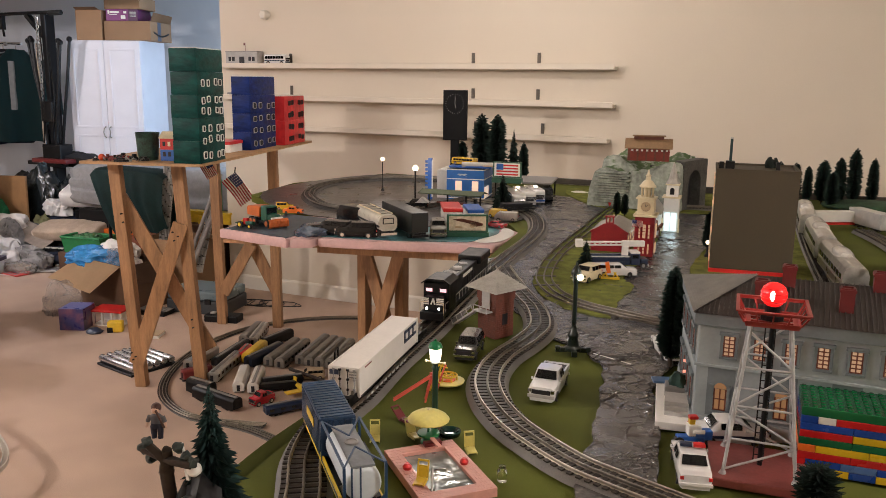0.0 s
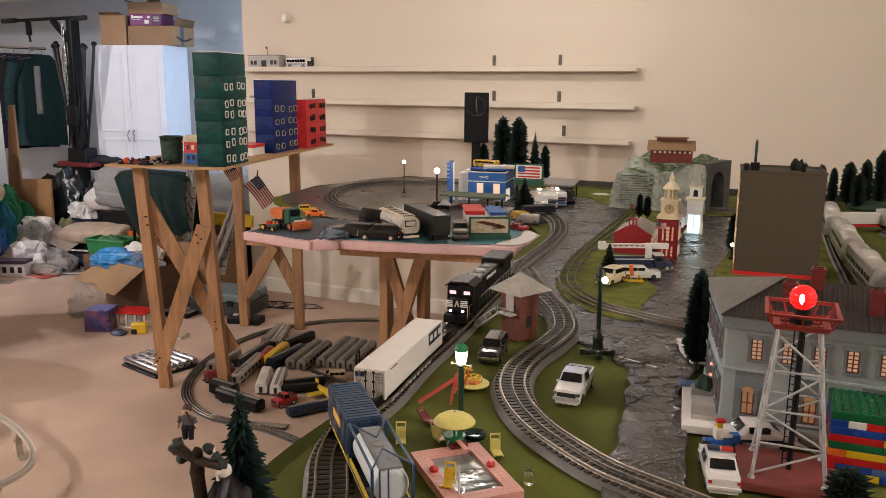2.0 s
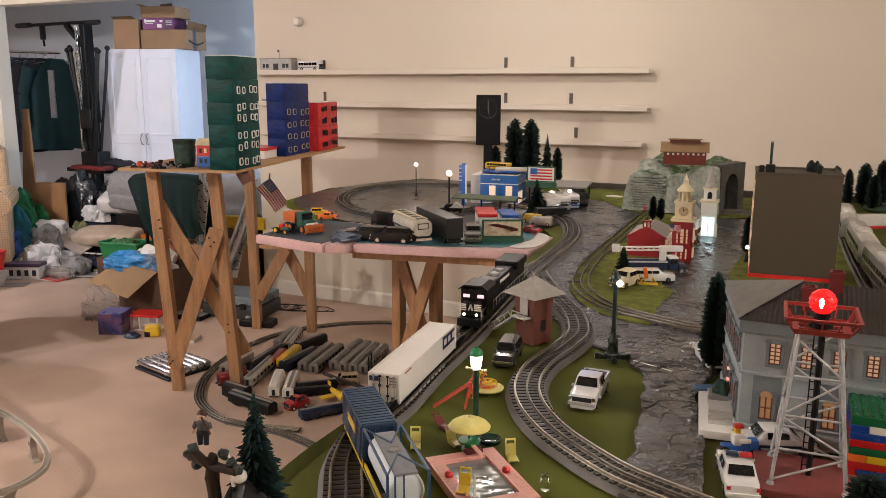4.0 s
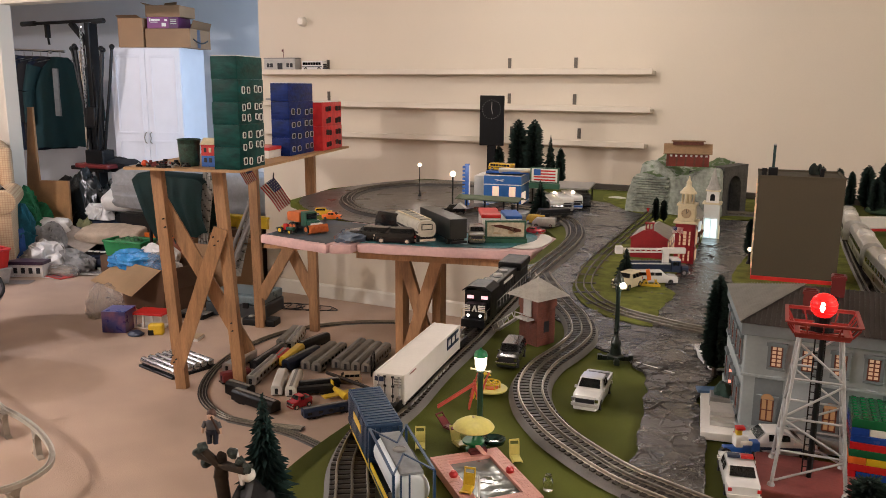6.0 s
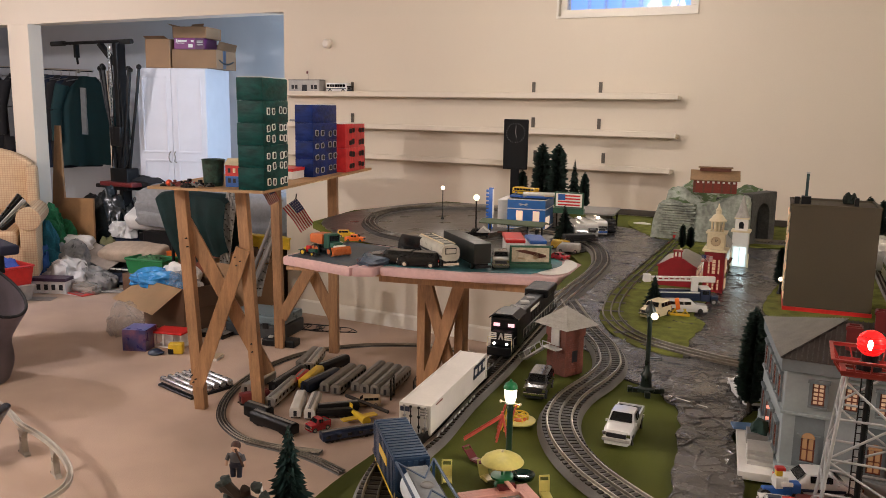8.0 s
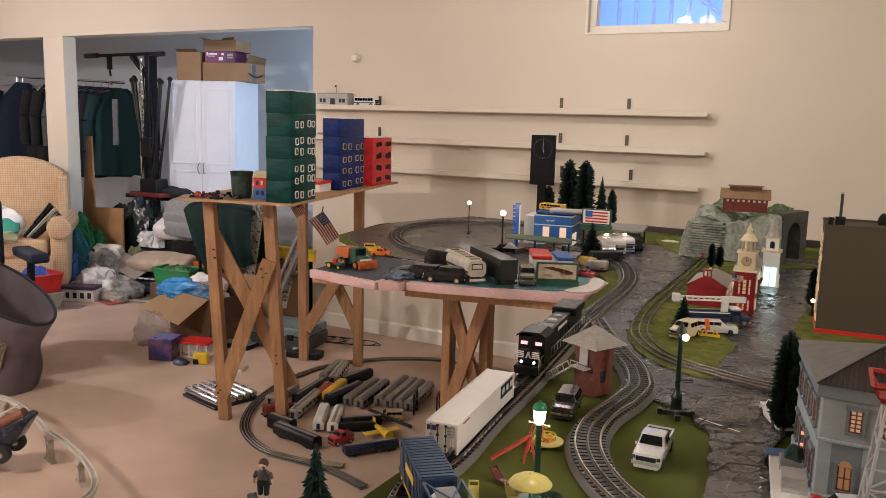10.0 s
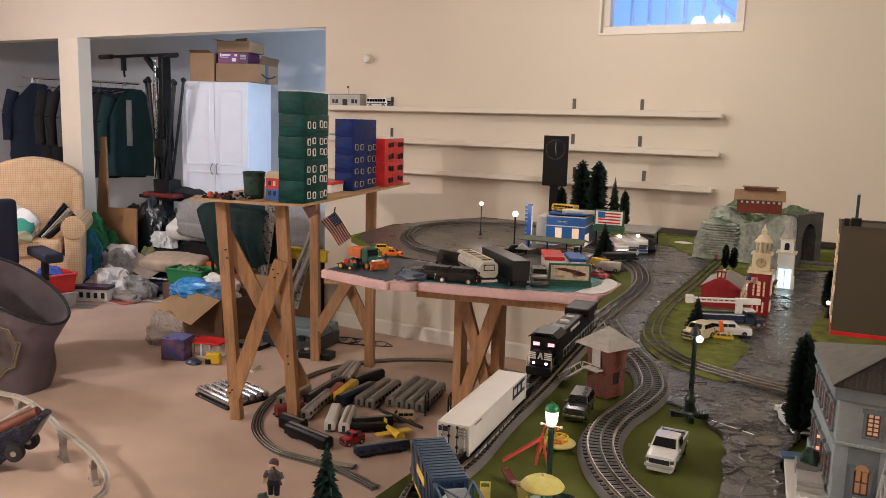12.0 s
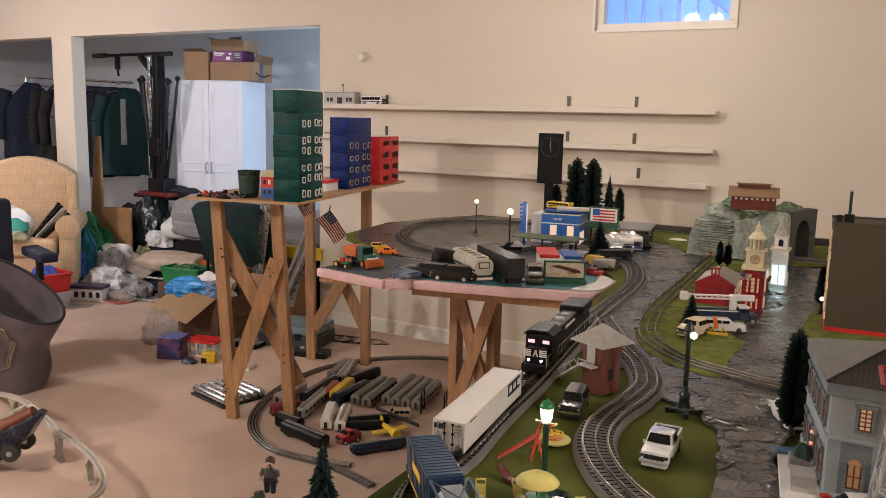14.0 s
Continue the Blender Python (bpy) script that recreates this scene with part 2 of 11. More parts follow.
def foil(name, colour, wrinkle=24.0, strength=0.9, rough=0.3):
    """Crinkled dark sheet: sharp creases of a warped cell pattern over soft swells."""
    m = mat(name, colour, rough, var=0.3, size=9, bump=0.0, spec=0.6)
    nt = m.node_tree
    b = nt.nodes["Principled BSDF"]
    co = nt.nodes.new("ShaderNodeTexCoord")
    warp = nt.nodes.new("ShaderNodeTexNoise")
    warp.inputs["Scale"].default_value = wrinkle * 0.6
    mixv = nt.nodes.new("ShaderNodeVectorMath")
    mixv.operation = "MULTIPLY_ADD"
    mixv.inputs[1].default_value = (2.2 / wrinkle, 2.2 / wrinkle, 2.2 / wrinkle)
    nt.links.new(co.outputs["Object"], warp.inputs["Vector"])
    nt.links.new(warp.outputs["Color"], mixv.inputs[0])
    nt.links.new(co.outputs["Object"], mixv.inputs[2])
    vor = nt.nodes.new("ShaderNodeTexVoronoi")
    vor.feature = "DISTANCE_TO_EDGE"
    vor.inputs["Scale"].default_value = wrinkle
    nt.links.new(mixv.outputs[0], vor.inputs["Vector"])
    crease = nt.nodes.new("ShaderNodeMapRange")
    crease.inputs[1].default_value, crease.inputs[2].default_value = 0.0, 0.035
    crease.inputs[3].default_value, crease.inputs[4].default_value = 1.0, 0.0
    nt.links.new(vor.outputs["Distance"], crease.inputs[0])
    # only some of the creases stand up
    where = nt.nodes.new("ShaderNodeTexNoise")
    where.inputs["Scale"].default_value, where.inputs["Detail"].default_value = wrinkle * 0.8, 3
    nt.links.new(co.outputs["Object"], where.inputs["Vector"])
    keep = nt.nodes.new("ShaderNodeMapRange")
    keep.inputs[1].default_value, keep.inputs[2].default_value = 0.44, 0.62
    nt.links.new(where.outputs["Fac"], keep.inputs[0])
    ridge = nt.nodes.new("ShaderNodeMath")
    ridge.operation = "MULTIPLY"
    nt.links.new(crease.outputs[0], ridge.inputs[0])
    nt.links.new(keep.outputs[0], ridge.inputs[1])
    swell = nt.nodes.new("ShaderNodeTexNoise")
    swell.inputs["Scale"].default_value, swell.inputs["Detail"].default_value = wrinkle * 0.9, 9
    swell.inputs["Roughness"].default_value = 0.62
    swell.inputs["Distortion"].default_value = 2.0
    nt.links.new(co.outputs["Object"], swell.inputs["Vector"])
    add = nt.nodes.new("ShaderNodeMath")
    add.operation = "MULTIPLY_ADD"
    add.inputs[1].default_value = 0.55
    nt.links.new(ridge.outputs[0], add.inputs[0])
    nt.links.new(swell.outputs["Fac"], add.inputs[2])
    bp = nt.nodes.new("ShaderNodeBump")
    bp.inputs["Strength"].default_value, bp.inputs["Distance"].default_value = strength, 0.006
    nt.links.new(add.outputs[0], bp.inputs["Height"])
    nt.links.new(bp.outputs[0], b.inputs["Normal"])
    return m


M_ROAD = foil("crinkled_road_sheet", (0.078, 0.071, 0.066), 40, 0.10, 0.26)
M_LOT = foil("flat_road_sheet", (0.055, 0.053, 0.057), 24, 0.5, 0.25)
M_RUG = foil("dark_painted_board", (0.036, 0.031, 0.027), 8, 0.35, 0.30)

# ---- the room ----
X0, X1, Y0, Y1, ZC = -9.4, 3.6, -2.6, 7.0, 2.52
OPEN_X, HEAD = -3.43, 2.14

bm = bmesh.new()
box(bm, X0 - 0.2, X1 + 0.2, Y0 - 0.2, Y1 + 0.2, -0.12, 0)
floor = setting("floor", bm, M_CARPET, "worn beige pile carpet over the whole basement floor", "carpet")
bm = bmesh.new()
box(bm, X0 - 0.2, X1 + 0.2, Y0 - 0.2, Y1 + 0.2, ZC, ZC + 0.1)
setting("ceiling", bm, M_CEIL, "flat white painted basement ceiling", "ceiling")

# far wall with the high window's hole, and the header over the alcove opening
WX0, WX1, WZ0, WZ1 = -1.40, -0.615, 2.035, 2.45
WT = 0.16
bm = bmesh.new()
box(bm, OPEN_X, WX0, WALL_Y, WALL_Y + WT, 0, ZC)
box(bm, WX1, X1, WALL_Y, WALL_Y + WT, 0, ZC)
box(bm, WX0, WX1, WALL_Y, WALL_Y + WT, 0, WZ0)
box(bm, WX0, WX1, WALL_Y, WALL_Y + WT, WZ1, ZC)
box(bm, X0, OPEN_X, WALL_Y, WALL_Y + WT, HEAD, ZC)
bmesh.ops.remove_doubles(bm, verts=bm.verts, dist=0.0005)
setting("wall_north", bm, M_WALL, "cream painted plasterboard wall with a wide opening", "wall")
for name, a in (("wall_south", (X0, X1, Y0 - 0.15, Y0)), ("wall_east", (X1, X1 + 0.15, Y0, WALL_Y + WT)), ("wall_west", (X0 - 0.15, X0, Y0, WALL_Y + WT))):
    bm = bmesh.new()
    box(bm, *a, 0, ZC)
    setting(name, bm, M_WALL, "plain cream painted basement wall", "wall")
for name, a, m in (("wall_alcove_back", (X0, OPEN_X + 0.9, Y1, Y1 + 0.15), M_BLUEWALL), ("wall_alcove_west", (X0 - 0.15, X0, WALL_Y + WT, Y1), M_GREYWALL),
                   ):
    bm = bmesh.new()
    box(bm, *a, 0, ZC)
    setting(name, bm, m, "grey painted wall of the storage alcove", "wall")
# the alcove's side wall, with the window that lights it
AX = OPEN_X + 0.9
bm = bmesh.new()
box(bm, AX, AX + 0.15, WALL_Y + WT, 5.0, 0, ZC)
box(bm, AX, AX + 0.15, 6.0, Y1, 0, ZC)
box(bm, AX, AX + 0.15, 5.0, 6.0, 0, 0.95)
box(bm, AX, AX + 0.15, 5.0, 6.0, 1.95, ZC)
bmesh.ops.remove_doubles(bm, verts=bm.verts, dist=0.0005)
setting("wall_alcove_east", bm, M_BLUEWALL, "pale painted side wall of the storage alcove", "wall")
side_win = tagged(new("window_2"), "white framed side window of the alcove", "window", kind="structure")
bm = bmesh.new()
for a in ((5.001, 5.999, 0.951, 0.99), (5.001, 5.999, 1.91, 1.949), (5.001, 5.04, 0.99, 1.91), (5.96, 5.999, 0.99, 1.91), (5.48, 5.52, 0.99, 1.91)):
    box(bm, AX + 0.08, AX + 0.13, a[0], a[1], a[2], a[3])
part("window_frame", bm, M_TRIM, side_win)
# post that carries the header
bm = bmesh.new()
box(bm, -6.42, -6.15, WALL_Y - 0.02, WALL_Y + 0.11, 0, HEAD)
soften(bm, 0.006)
setting("post", bm, M_WALL, "boxed cream painted support post under the header", "post")
bm = bmesh.new()
profile_x(bm, [(WALL_Y - 0.014, 0), (WALL_Y, 0), (WALL_Y, 0.10), (WALL_Y - 0.007, 0.10), (WALL_Y - 0.014, 0.088)], OPEN_X, X1)
setting("baseboard", bm, M_TRIM, "white painted skirting board along the wall", "skirting board")

# high basement window
win = new("window_1")
tagged(win, "high white basement window with blue daylight behind", "window", kind="structure")
bm = bmesh.new()
fw = 0.040
for a in ((WX0, WX1, WZ0, WZ0 + fw), (WX0, WX1, WZ1 - fw, WZ1), (WX0, WX0 + fw, WZ0 + fw, WZ1 - fw), (WX1 - fw, WX1, WZ0 + fw, WZ1 - fw)):
    box(bm, a[0] + 0.001, a[1] - 0.001, WALL_Y + 0.03, WALL_Y + 0.10, a[2] + 0.001, a[3] - 0.001)
part("window_frame", bm, M_TRIM, win)
bm = bmesh.new()
for a in ((WX0 - 0.012, WX1 + 0.012, WZ0 - 0.012, WZ0), (WX0 - 0.012, WX0, WZ0, WZ1), (WX1, WX1 + 0.012, WZ0, WZ1)):
    box(bm, a[0], a[1], WALL_Y - 0.012, WALL_Y - 0.002, a[2], a[3])
part("window_trim", bm, M_TRIM, win)
bm = bmesh.new()
box(bm, WX0 + fw, WX1 - fw, WALL_Y + 0.060, WALL_Y + 0.066, WZ0 + fw, WZ1 - fw)
pane = part("pane", bm, glass("window_glass"), win)
pane.visible_shadow = False
bm = bmesh.new()
box(bm, WX0 - 0.6, WX1 + 0.6, WALL_Y + 0.62, WALL_Y + 0.66, WZ0 - 0.4, WZ1 + 0.6)
tagged(part("backdrop", bm, glow("evening_sky_blue", (0.22, 0.44, 0.95), 0.9)), "plain blue evening light outside the window", "sky", kind="structure")
# ridged window well outside, seen through the pane; its blue emission stands for daylight
bm = bmesh.new()
for k in range(9):
    x = WX0 + 0.02 + k * 0.11
    rod(bm, (x, WALL_Y + 0.50, WZ0 - 0.1), (x, WALL_Y + 0.50, WZ1 + 0.3), 0.012, n=8)
rod(bm, (WX0, WALL_Y + 0.48, WZ1 + 0.2), (WX1, WALL_Y + 0.48, WZ0 + 0.04), 0.012, n=8)
tagged(part("window_well", bm, mat("pale_blue_metal", (0.45, 0.6, 0.85), 0.5, 0.3, emit=(0.25, 0.45, 0.95), power=0.35)), "ridged metal window well outside, self-lit in blue", "window well", kind="structure")

# wall ledges
def wall_ledge(z, x0, x1, clips):
    o = thing("wall_ledge", "long thin white display ledge screwed to the wall", "shelf", (0, 0, z), group="display ledges")
    bm = bmesh.new()
    profile_x(bm, [(WALL_Y - 0.001, 0), (WALL_Y - 0.001, -0.018), (WALL_Y - 0.086, -0.021), (WALL_Y - 0.092, -0.017), (WALL_Y - 0.092, 0.012), (WALL_Y - 0.087, 0.014), (WALL_Y - 0.084, 0)], x0, x1)
    part("ledge", bm, M_LEDGE, o)
    for x in clips:
        bm = bmesh.new()
        box(bm, x - 0.010, x + 0.010, WALL_Y - 0.006, WALL_Y - 0.001, 0.018, 0.078)
        rod(bm, (x, WALL_Y - 0.009, 0.062), (x, WALL_Y - 0.004, 0.062), 0.004, n=8)
        rod(bm, (x, WALL_Y - 0.009, 0.034), (x, WALL_Y - 0.004, 0.034), 0.004, n=8)
        part("clip", bm, M_CLIP, o, "small grey steel clip")
    return o


M_CLIP = mat("grey_steel_clip", (0.10, 0.085, 0.070), 0.45, 0.5)
M_LEDGE = mat("cream_ledge_paint", (0.70, 0.635, 0.535), 0.5, var=0.03, size=5, bump=0.05)
wall_ledge(1.5805, -3.40, -0.664, (-2.853, -1.541, -1.127))
wall_ledge(1.3715, -3.40, -0.664, (-2.852, -1.538, -1.127))
wall_ledge(1.1740, -3.40, -0.686, (-1.517, -1.091))

bm = bmesh.new()
lathe(bm, [(0.030, 0), (0.032, 0.006), (0.030, 0.034), (0.022, 0.046), (0.010, 0.048)], 28)
det = part("smoke_detector", bm, M_TRIM, smooth=True, at=Matrix.Translation((-3.045, WALL_Y, 1.912)) @ pose(0, 0, 0, 90))
tagged(det, "round white smoke detector on the wall", "smoke detector")

# ceiling lamps out of view; the last two are added for the fill lights
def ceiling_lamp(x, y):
    o = thing("ceiling_lamp", "out-of-view ceiling lamp with a brass plate and two lit bulbs", "lamp", (x, y, ZC), group="ceiling lamps")
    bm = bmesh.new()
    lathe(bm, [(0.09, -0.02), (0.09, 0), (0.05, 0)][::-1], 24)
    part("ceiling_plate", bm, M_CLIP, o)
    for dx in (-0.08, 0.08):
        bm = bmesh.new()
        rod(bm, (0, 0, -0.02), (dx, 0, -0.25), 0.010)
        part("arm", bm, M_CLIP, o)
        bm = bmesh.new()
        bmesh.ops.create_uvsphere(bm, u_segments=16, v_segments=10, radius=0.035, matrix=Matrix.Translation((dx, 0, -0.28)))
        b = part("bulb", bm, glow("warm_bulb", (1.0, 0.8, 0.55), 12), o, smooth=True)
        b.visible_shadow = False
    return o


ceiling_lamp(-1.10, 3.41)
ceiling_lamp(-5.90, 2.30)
# added unseen fixtures that go with the two fill lights
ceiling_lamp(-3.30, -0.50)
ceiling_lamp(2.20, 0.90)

# ---- the train layout: board, legs, roads, tracks ----
layout_edge = [(-0.225, 0.45), (-0.298, 0.80), (-0.312, 1.05), (-0.345, 1.42), (-0.452, 2.05), (-0.500, 2.35)]
bm = bmesh.new()
prism(bm, layout_edge + [(-0.53, 2.62), (-0.70, 2.90), (-1.45, 2.62), (-1.90, 2.95), (-1.98, 3.40), (-1.78, 4.02), (1.55, 4.05), (1.55, 0.45)], ZL - 0.035, ZL - 0.004)
layout = setting("layout_board", bm, M_GRASS, "green cloth covered board of the model railway", "model railway board")
# cloth hanging over the near left edge
bm = bmesh.new()
edge = spline(layout_edge[:5], 0.03)
rows = []
for i, p in enumerate(edge):
    w = 0.018 * noise.noise(Vector((i * 0.35, 0, 3)))
    rows.append([bm.verts.new(q) for q in ((p.x + 0.02, p.y, ZL - 0.003), (p.x - 0.006, p.y, ZL - 0.004), (p.x - 0.022 + w, p.y, ZL - 0.030), (p.x - 0.040 + 2 * w, p.y, ZL - 0.10), (p.x - 0.045 + 2.5 * w, p.y, ZL - 0.16))])
for a, b in zip(rows, rows[1:]):
    for k in range(4):
        bm.faces.new((a[k], b[k], b[k + 1], a[k + 1]))
bmesh.ops.solidify(bm, geom=bm.faces, thickness=0.003)
setting("layout_cloth", bm, M_GRASS, "green cloth hanging over the edge of the board", "cloth", smooth=True)


def crumple(bm, outline, z, cell, height, scale):
    """A creased skin over an outline: nearly flat facets between thin, broken, sharp folds."""
    xs, ys = [p[0] for p in outline], [p[1] for p in outline]
    nx, ny = int((max(xs) - min(xs)) / cell), int((max(ys) - min(ys)) / cell)
    grid = {}

    def crease(p, k, wide):
        q = p * k + noise.noise_vector(p * k * 1.1) * 0.42
        near = noise.voronoi(q)[0]
        return max(0.0, 1 - (near[1] - near[0]) / wide)

    for j in range(ny + 1):
        y = min(ys) + j * cell
        cuts = sorted(a[0] + (b[0] - a[0]) * (y - a[1]) / (b[1] - a[1]) for a, b in zip(outline, outline[1:] + outline[:1]) if (a[1] > y) != (b[1] > y))
        for i in range(nx + 1):
            x = min(xs) + i * cell
            if sum(c < x for c in cuts) % 2 == 0:
                continue
            p = Vector((x, y, 0.3))
            mask = max(0.0, min(1.0, 0.40 + 2.6 * noise.noise(p * scale * 0.8 + Vector((2, 9, 4)))))
            mask2 = max(0.0, min(1.0, 0.15 + 2.2 * noise.noise(p * scale * 1.1 + Vector((5, 1, 8)))))
            a = crease(p, scale * 1.5, 0.085) * mask
            b = crease(p + Vector((3, 7, 0)), scale * 3.4, 0.13) * mask2
            h = a + 0.6 * b + 0.22 * (1 + noise.noise(p * scale * 1.1))
            grid[i, j] = bm.verts.new((x, y, z + height * h))
    for (i, j), v in grid.items():
        if (i + 1, j) in grid and (i, j + 1) in grid and (i + 1, j + 1) in grid:
            bm.faces.new((v, grid[i + 1, j], grid[i + 1, j + 1], grid[i, j + 1]))


def sheet(name, outline, z, material, label, category, thick=0.003, jag=0.006, step=0.025, square=False, cell=0.0, ridge=0.004, scale=22.0):
    """A thin sheet with a torn outline."""
    if square:
        # double points keep the corners of a cut sheet sharp
        outline = [(a[0] + (b[0] - a[0]) * f, a[1] + (b[1] - a[1]) * f) for a, b in zip(outline, outline[1:] + outline[:1]) for f in (0.04, 0.96)]
    pts = spline(outline, step, closed=True)
    out = []
    for i, p in enumerate(pts[:-1]):
        n = noise.noise_vector(Vector((p.x * 28, p.y * 28, z * 50)))
        out.append((p.x + n.x * jag, p.y + n.y * jag))
    bm = bmesh.new()
    prism(bm, out, z, z + thick)
    if cell:
        crumple(bm, out, z + thick + 0.0004, cell, ridge, scale)
    return setting(name, bm, material, label, category)


# large dark lot at the far side, then green islands, then the near road
sheet("road_lot", [(-0.47, 2.05), (-0.31, 1.80), (-0.20, 1.65), (-0.06, 1.50), (0.16, 1.45), (0.20, 1.66), (0.13, 2.2), (0.10, 2.8), (0.08, 3.25), (-0.10, 3.30), (-0.42, 3.30), (-0.62, 3.55), (-0.90, 3.42), (-0.70, 3.0), (-0.50, 2.75), (-0.40, 2.45)],
      ZL - 0.003, M_LOT, "dark crumpled sheet painted as asphalt", "road", 0.003, 0.01, cell=0.0065, ridge=0.0030, scale=9.0)
sheet("road", [(0.128, 0.90), (0.108, 1.05), (0.088, 1.18), (0.055, 1.36), (0.0, 1.46), (0.02, 1.60), (0.16, 1.62), (0.165, 1.45), (0.150, 1.33), (0.182, 1.18), (0.212, 1.0), (0.225, 0.90)],
      ZL + 0.0005, M_ROAD, "crinkled grey black plastic sheet as a road", "road", 0.003, 0.008, 0.015, cell=0.0014, ridge=0.0030, scale=17.0)
bm = bmesh.new()
sheet("dark_board", [(-1.05, 2.55), (-1.46, 2.62), (-1.85, 2.95), (-1.93, 3.40), (-1.76, 3.93), (-1.2, 3.96), (-0.92, 3.70), (-0.70, 3.15), (-0.60, 2.85), (-0.75, 2.60)],
      ZL - 0.003, M_RUG, "dark painted ground inside the far loop", "model ground", 0.003, 0.006)
sheet("village_lawn", [(-0.105, 1.722), (-0.185, 1.80), (-0.245, 1.90), (-0.285, 2.05), (-0.325, 2.30), (-0.348, 2.70), (-0.375, 3.28), (-0.32, 3.32), (-0.20, 3.25), (-0.10, 2.95), (-0.055, 2.45), (-0.06, 2.10), (-0.015, 2.0), (-0.02, 1.83), (0.0, 1.70)],
      ZL + 0.0006, M_LAWN, "yellow green turf patch of the village", "lawn")
sheet("tower_lawn", [(0.115, 2.17), (0.09, 2.60), (0.12, 3.05), (0.40, 3.1), (0.42, 2.2)], ZL + 0.0006, M_LAWN, "green turf round the tall building", "lawn")
sheet("mountain_lawn", [(-0.66, 3.68), (-0.47, 3.36), (-0.30, 3.28), (0.06, 3.38), (0.06, 3.9), (-0.6, 3.9)], ZL + 0.0006, M_LAWN, "green turf at the foot of the mountain", "lawn")

# low black fence strip along the far edge
bm = bmesh.new()
box(bm, -1.0, 1.5, 4.0, 4.02, ZL, ZL + 0.028)
soften(bm, 0.003)
setting("edge_strip", bm, mat("dark_brown_strip", (0.05, 0.04, 0.03), 0.6), "dark wooden strip along the far edge of the board", "trim")

# wooden frame and legs under the board
bm = bmesh.new()
beam(bm, (-1.45, 2.215, ZL - 0.041), (-0.47, 2.42, ZL - 0.041), 0.012, 0.060, (0, 0, 1))
beam(bm, (-1.12, 2.285, ZL - 0.056), (-0.50, 2.415, ZL - 0.056), 0.018, 0.045, (0, 0, 1))
tb = thing("layout_frame", "rough pine frame with X-braced legs under the board", "table frame")
part("front_beam", bm, M_WOOD, tb)
for x, y in ((-1.138, 2.62), (-0.980, 2.62), (-0.6, 3.7), (1.3, 0.6), (1.3, 3.9), (0.3, 3.9)):
    bm = bmesh.new()
    beam(bm, (x, y, 0), (x, y, ZL - 0.036), 0.034, 0.05)
    soften(bm, 0.002)
    part("leg", bm, M_WOOD, tb)
for a, b in (((-1.105, 2.575, 0.86), (-0.965, 2.575, 0.45)), ((-0.955, 2.556, 0.88), (-1.10, 2.556, 0.44))):
    bm = bmesh.new()
    beam(bm, a, b, 0.018, 0.045, (0, 1, 0))
    part("brace", bm, M_WOOD, tb)

# pink foam boards along the left front
def foam(outline, label):
    bm = bmesh.new()
    prism(bm, outline, ZL - 0.034, ZL - 0.004)
    soften(bm, 0.006, 2)
    bmesh.ops.subdivide_edges(bm, edges=[e for e in bm.edges if e.calc_length() > 0.06], cuts=3, use_grid_fill=True)
    lumpy(bm, 0.004, 0.06)
    return tagged(part("foam_board", bm, M_PINK, smooth=True), label, "foam board", "pink foam boards")


foam([(-1.465, 2.195), (-1.155, 2.145), (-1.15, 2.56), (-1.46, 2.585)], "slab of pink insulation foam with a blue painted top")
foam([(-1.148, 2.150), (-1.09, 2.19), (-1.085, 2.56), (-1.145, 2.56)], "short chipped end of pink insulation foam")
foam([(-1.083, 2.215), (-0.83, 2.262), (-0.53, 2.372), (-0.505, 2.50), (-0.53, 2.62), (-0.72, 2.80), (-1.08, 2.56)], "long slab of pink insulation foam with a painted top")


def track(name, pts, label, gauge=0.040, bed=True, rail=None, tie_step=0.013, z=ZL, closed=False, bed_w=0.030, category="model track", single=False, bed_mtl=None):
    o = thing(name, label, category, group="model railway tracks")
    line = spline(pts, 0.012, closed)
    h = 0.010 if bed else 0.0
    if bed:
        bm = bmesh.new()
        sweep(bm, line, [(-bed_w - 0.006, 0), (-bed_w + 0.002, h - 0.001), (-bed_w + 0.010, h), (bed_w - 0.010, h), (bed_w - 0.002, h - 0.001), (bed_w + 0.006, 0)], z)
        part("roadbed", bm, bed_mtl or M_ROADBED, o, "plastic roadbed", smooth=True)
    bm = bmesh.new()
    ties = spline(pts, tie_step, closed)
    n = len(ties)
    half = gauge / 2 + (0.0085 if bed else 0.012)
    one = None
    for i, p in enumerate(ties):
        d = (ties[min(i + 1, n - 1)] - ties[max(i - 1, 0)]).normalized()
        m = Matrix.Translation((p.x, p.y, z + h)) @ Matrix.Rotation(math.atan2(d.y, d.x), 4, "Z")
        w = 0.0037 if bed else 0.006
        if single and one is None:
            box(bm, -w, w, -half, half, -0.0005, 0.0016)
            one = part("tie", bm, M_TIE, o, at=m)
        elif single:
            again(one, m)
        else:
            box(bm, -w, w, -half, half, -0.0005 if bed else 0.0005, 0.0016 if bed else 0.0045, m)
    if not single:
        tagged(part("sleeper", bm, M_TIE, o, "dark brown cross ties"), kind="stuff")
    z0 = z + h + (0.0012 if bed else 0.004)
    for u in (-gauge / 2, 0, gauge / 2):
        bm = bmesh.new()
        sweep(bm, line, [(u - 0.0021, 0), (u - 0.0008, 0.0012), (u - 0.0014, 0.0042), (u - 0.0008, 0.0054), (u + 0.0008, 0.0054), (u + 0.0014, 0.0042), (u + 0.0008, 0.0012), (u + 0.0021, 0)], z0)
        part("rail", bm, rail or (M_RAIL if u else M_DARKRAIL), o, smooth=True)
    return o


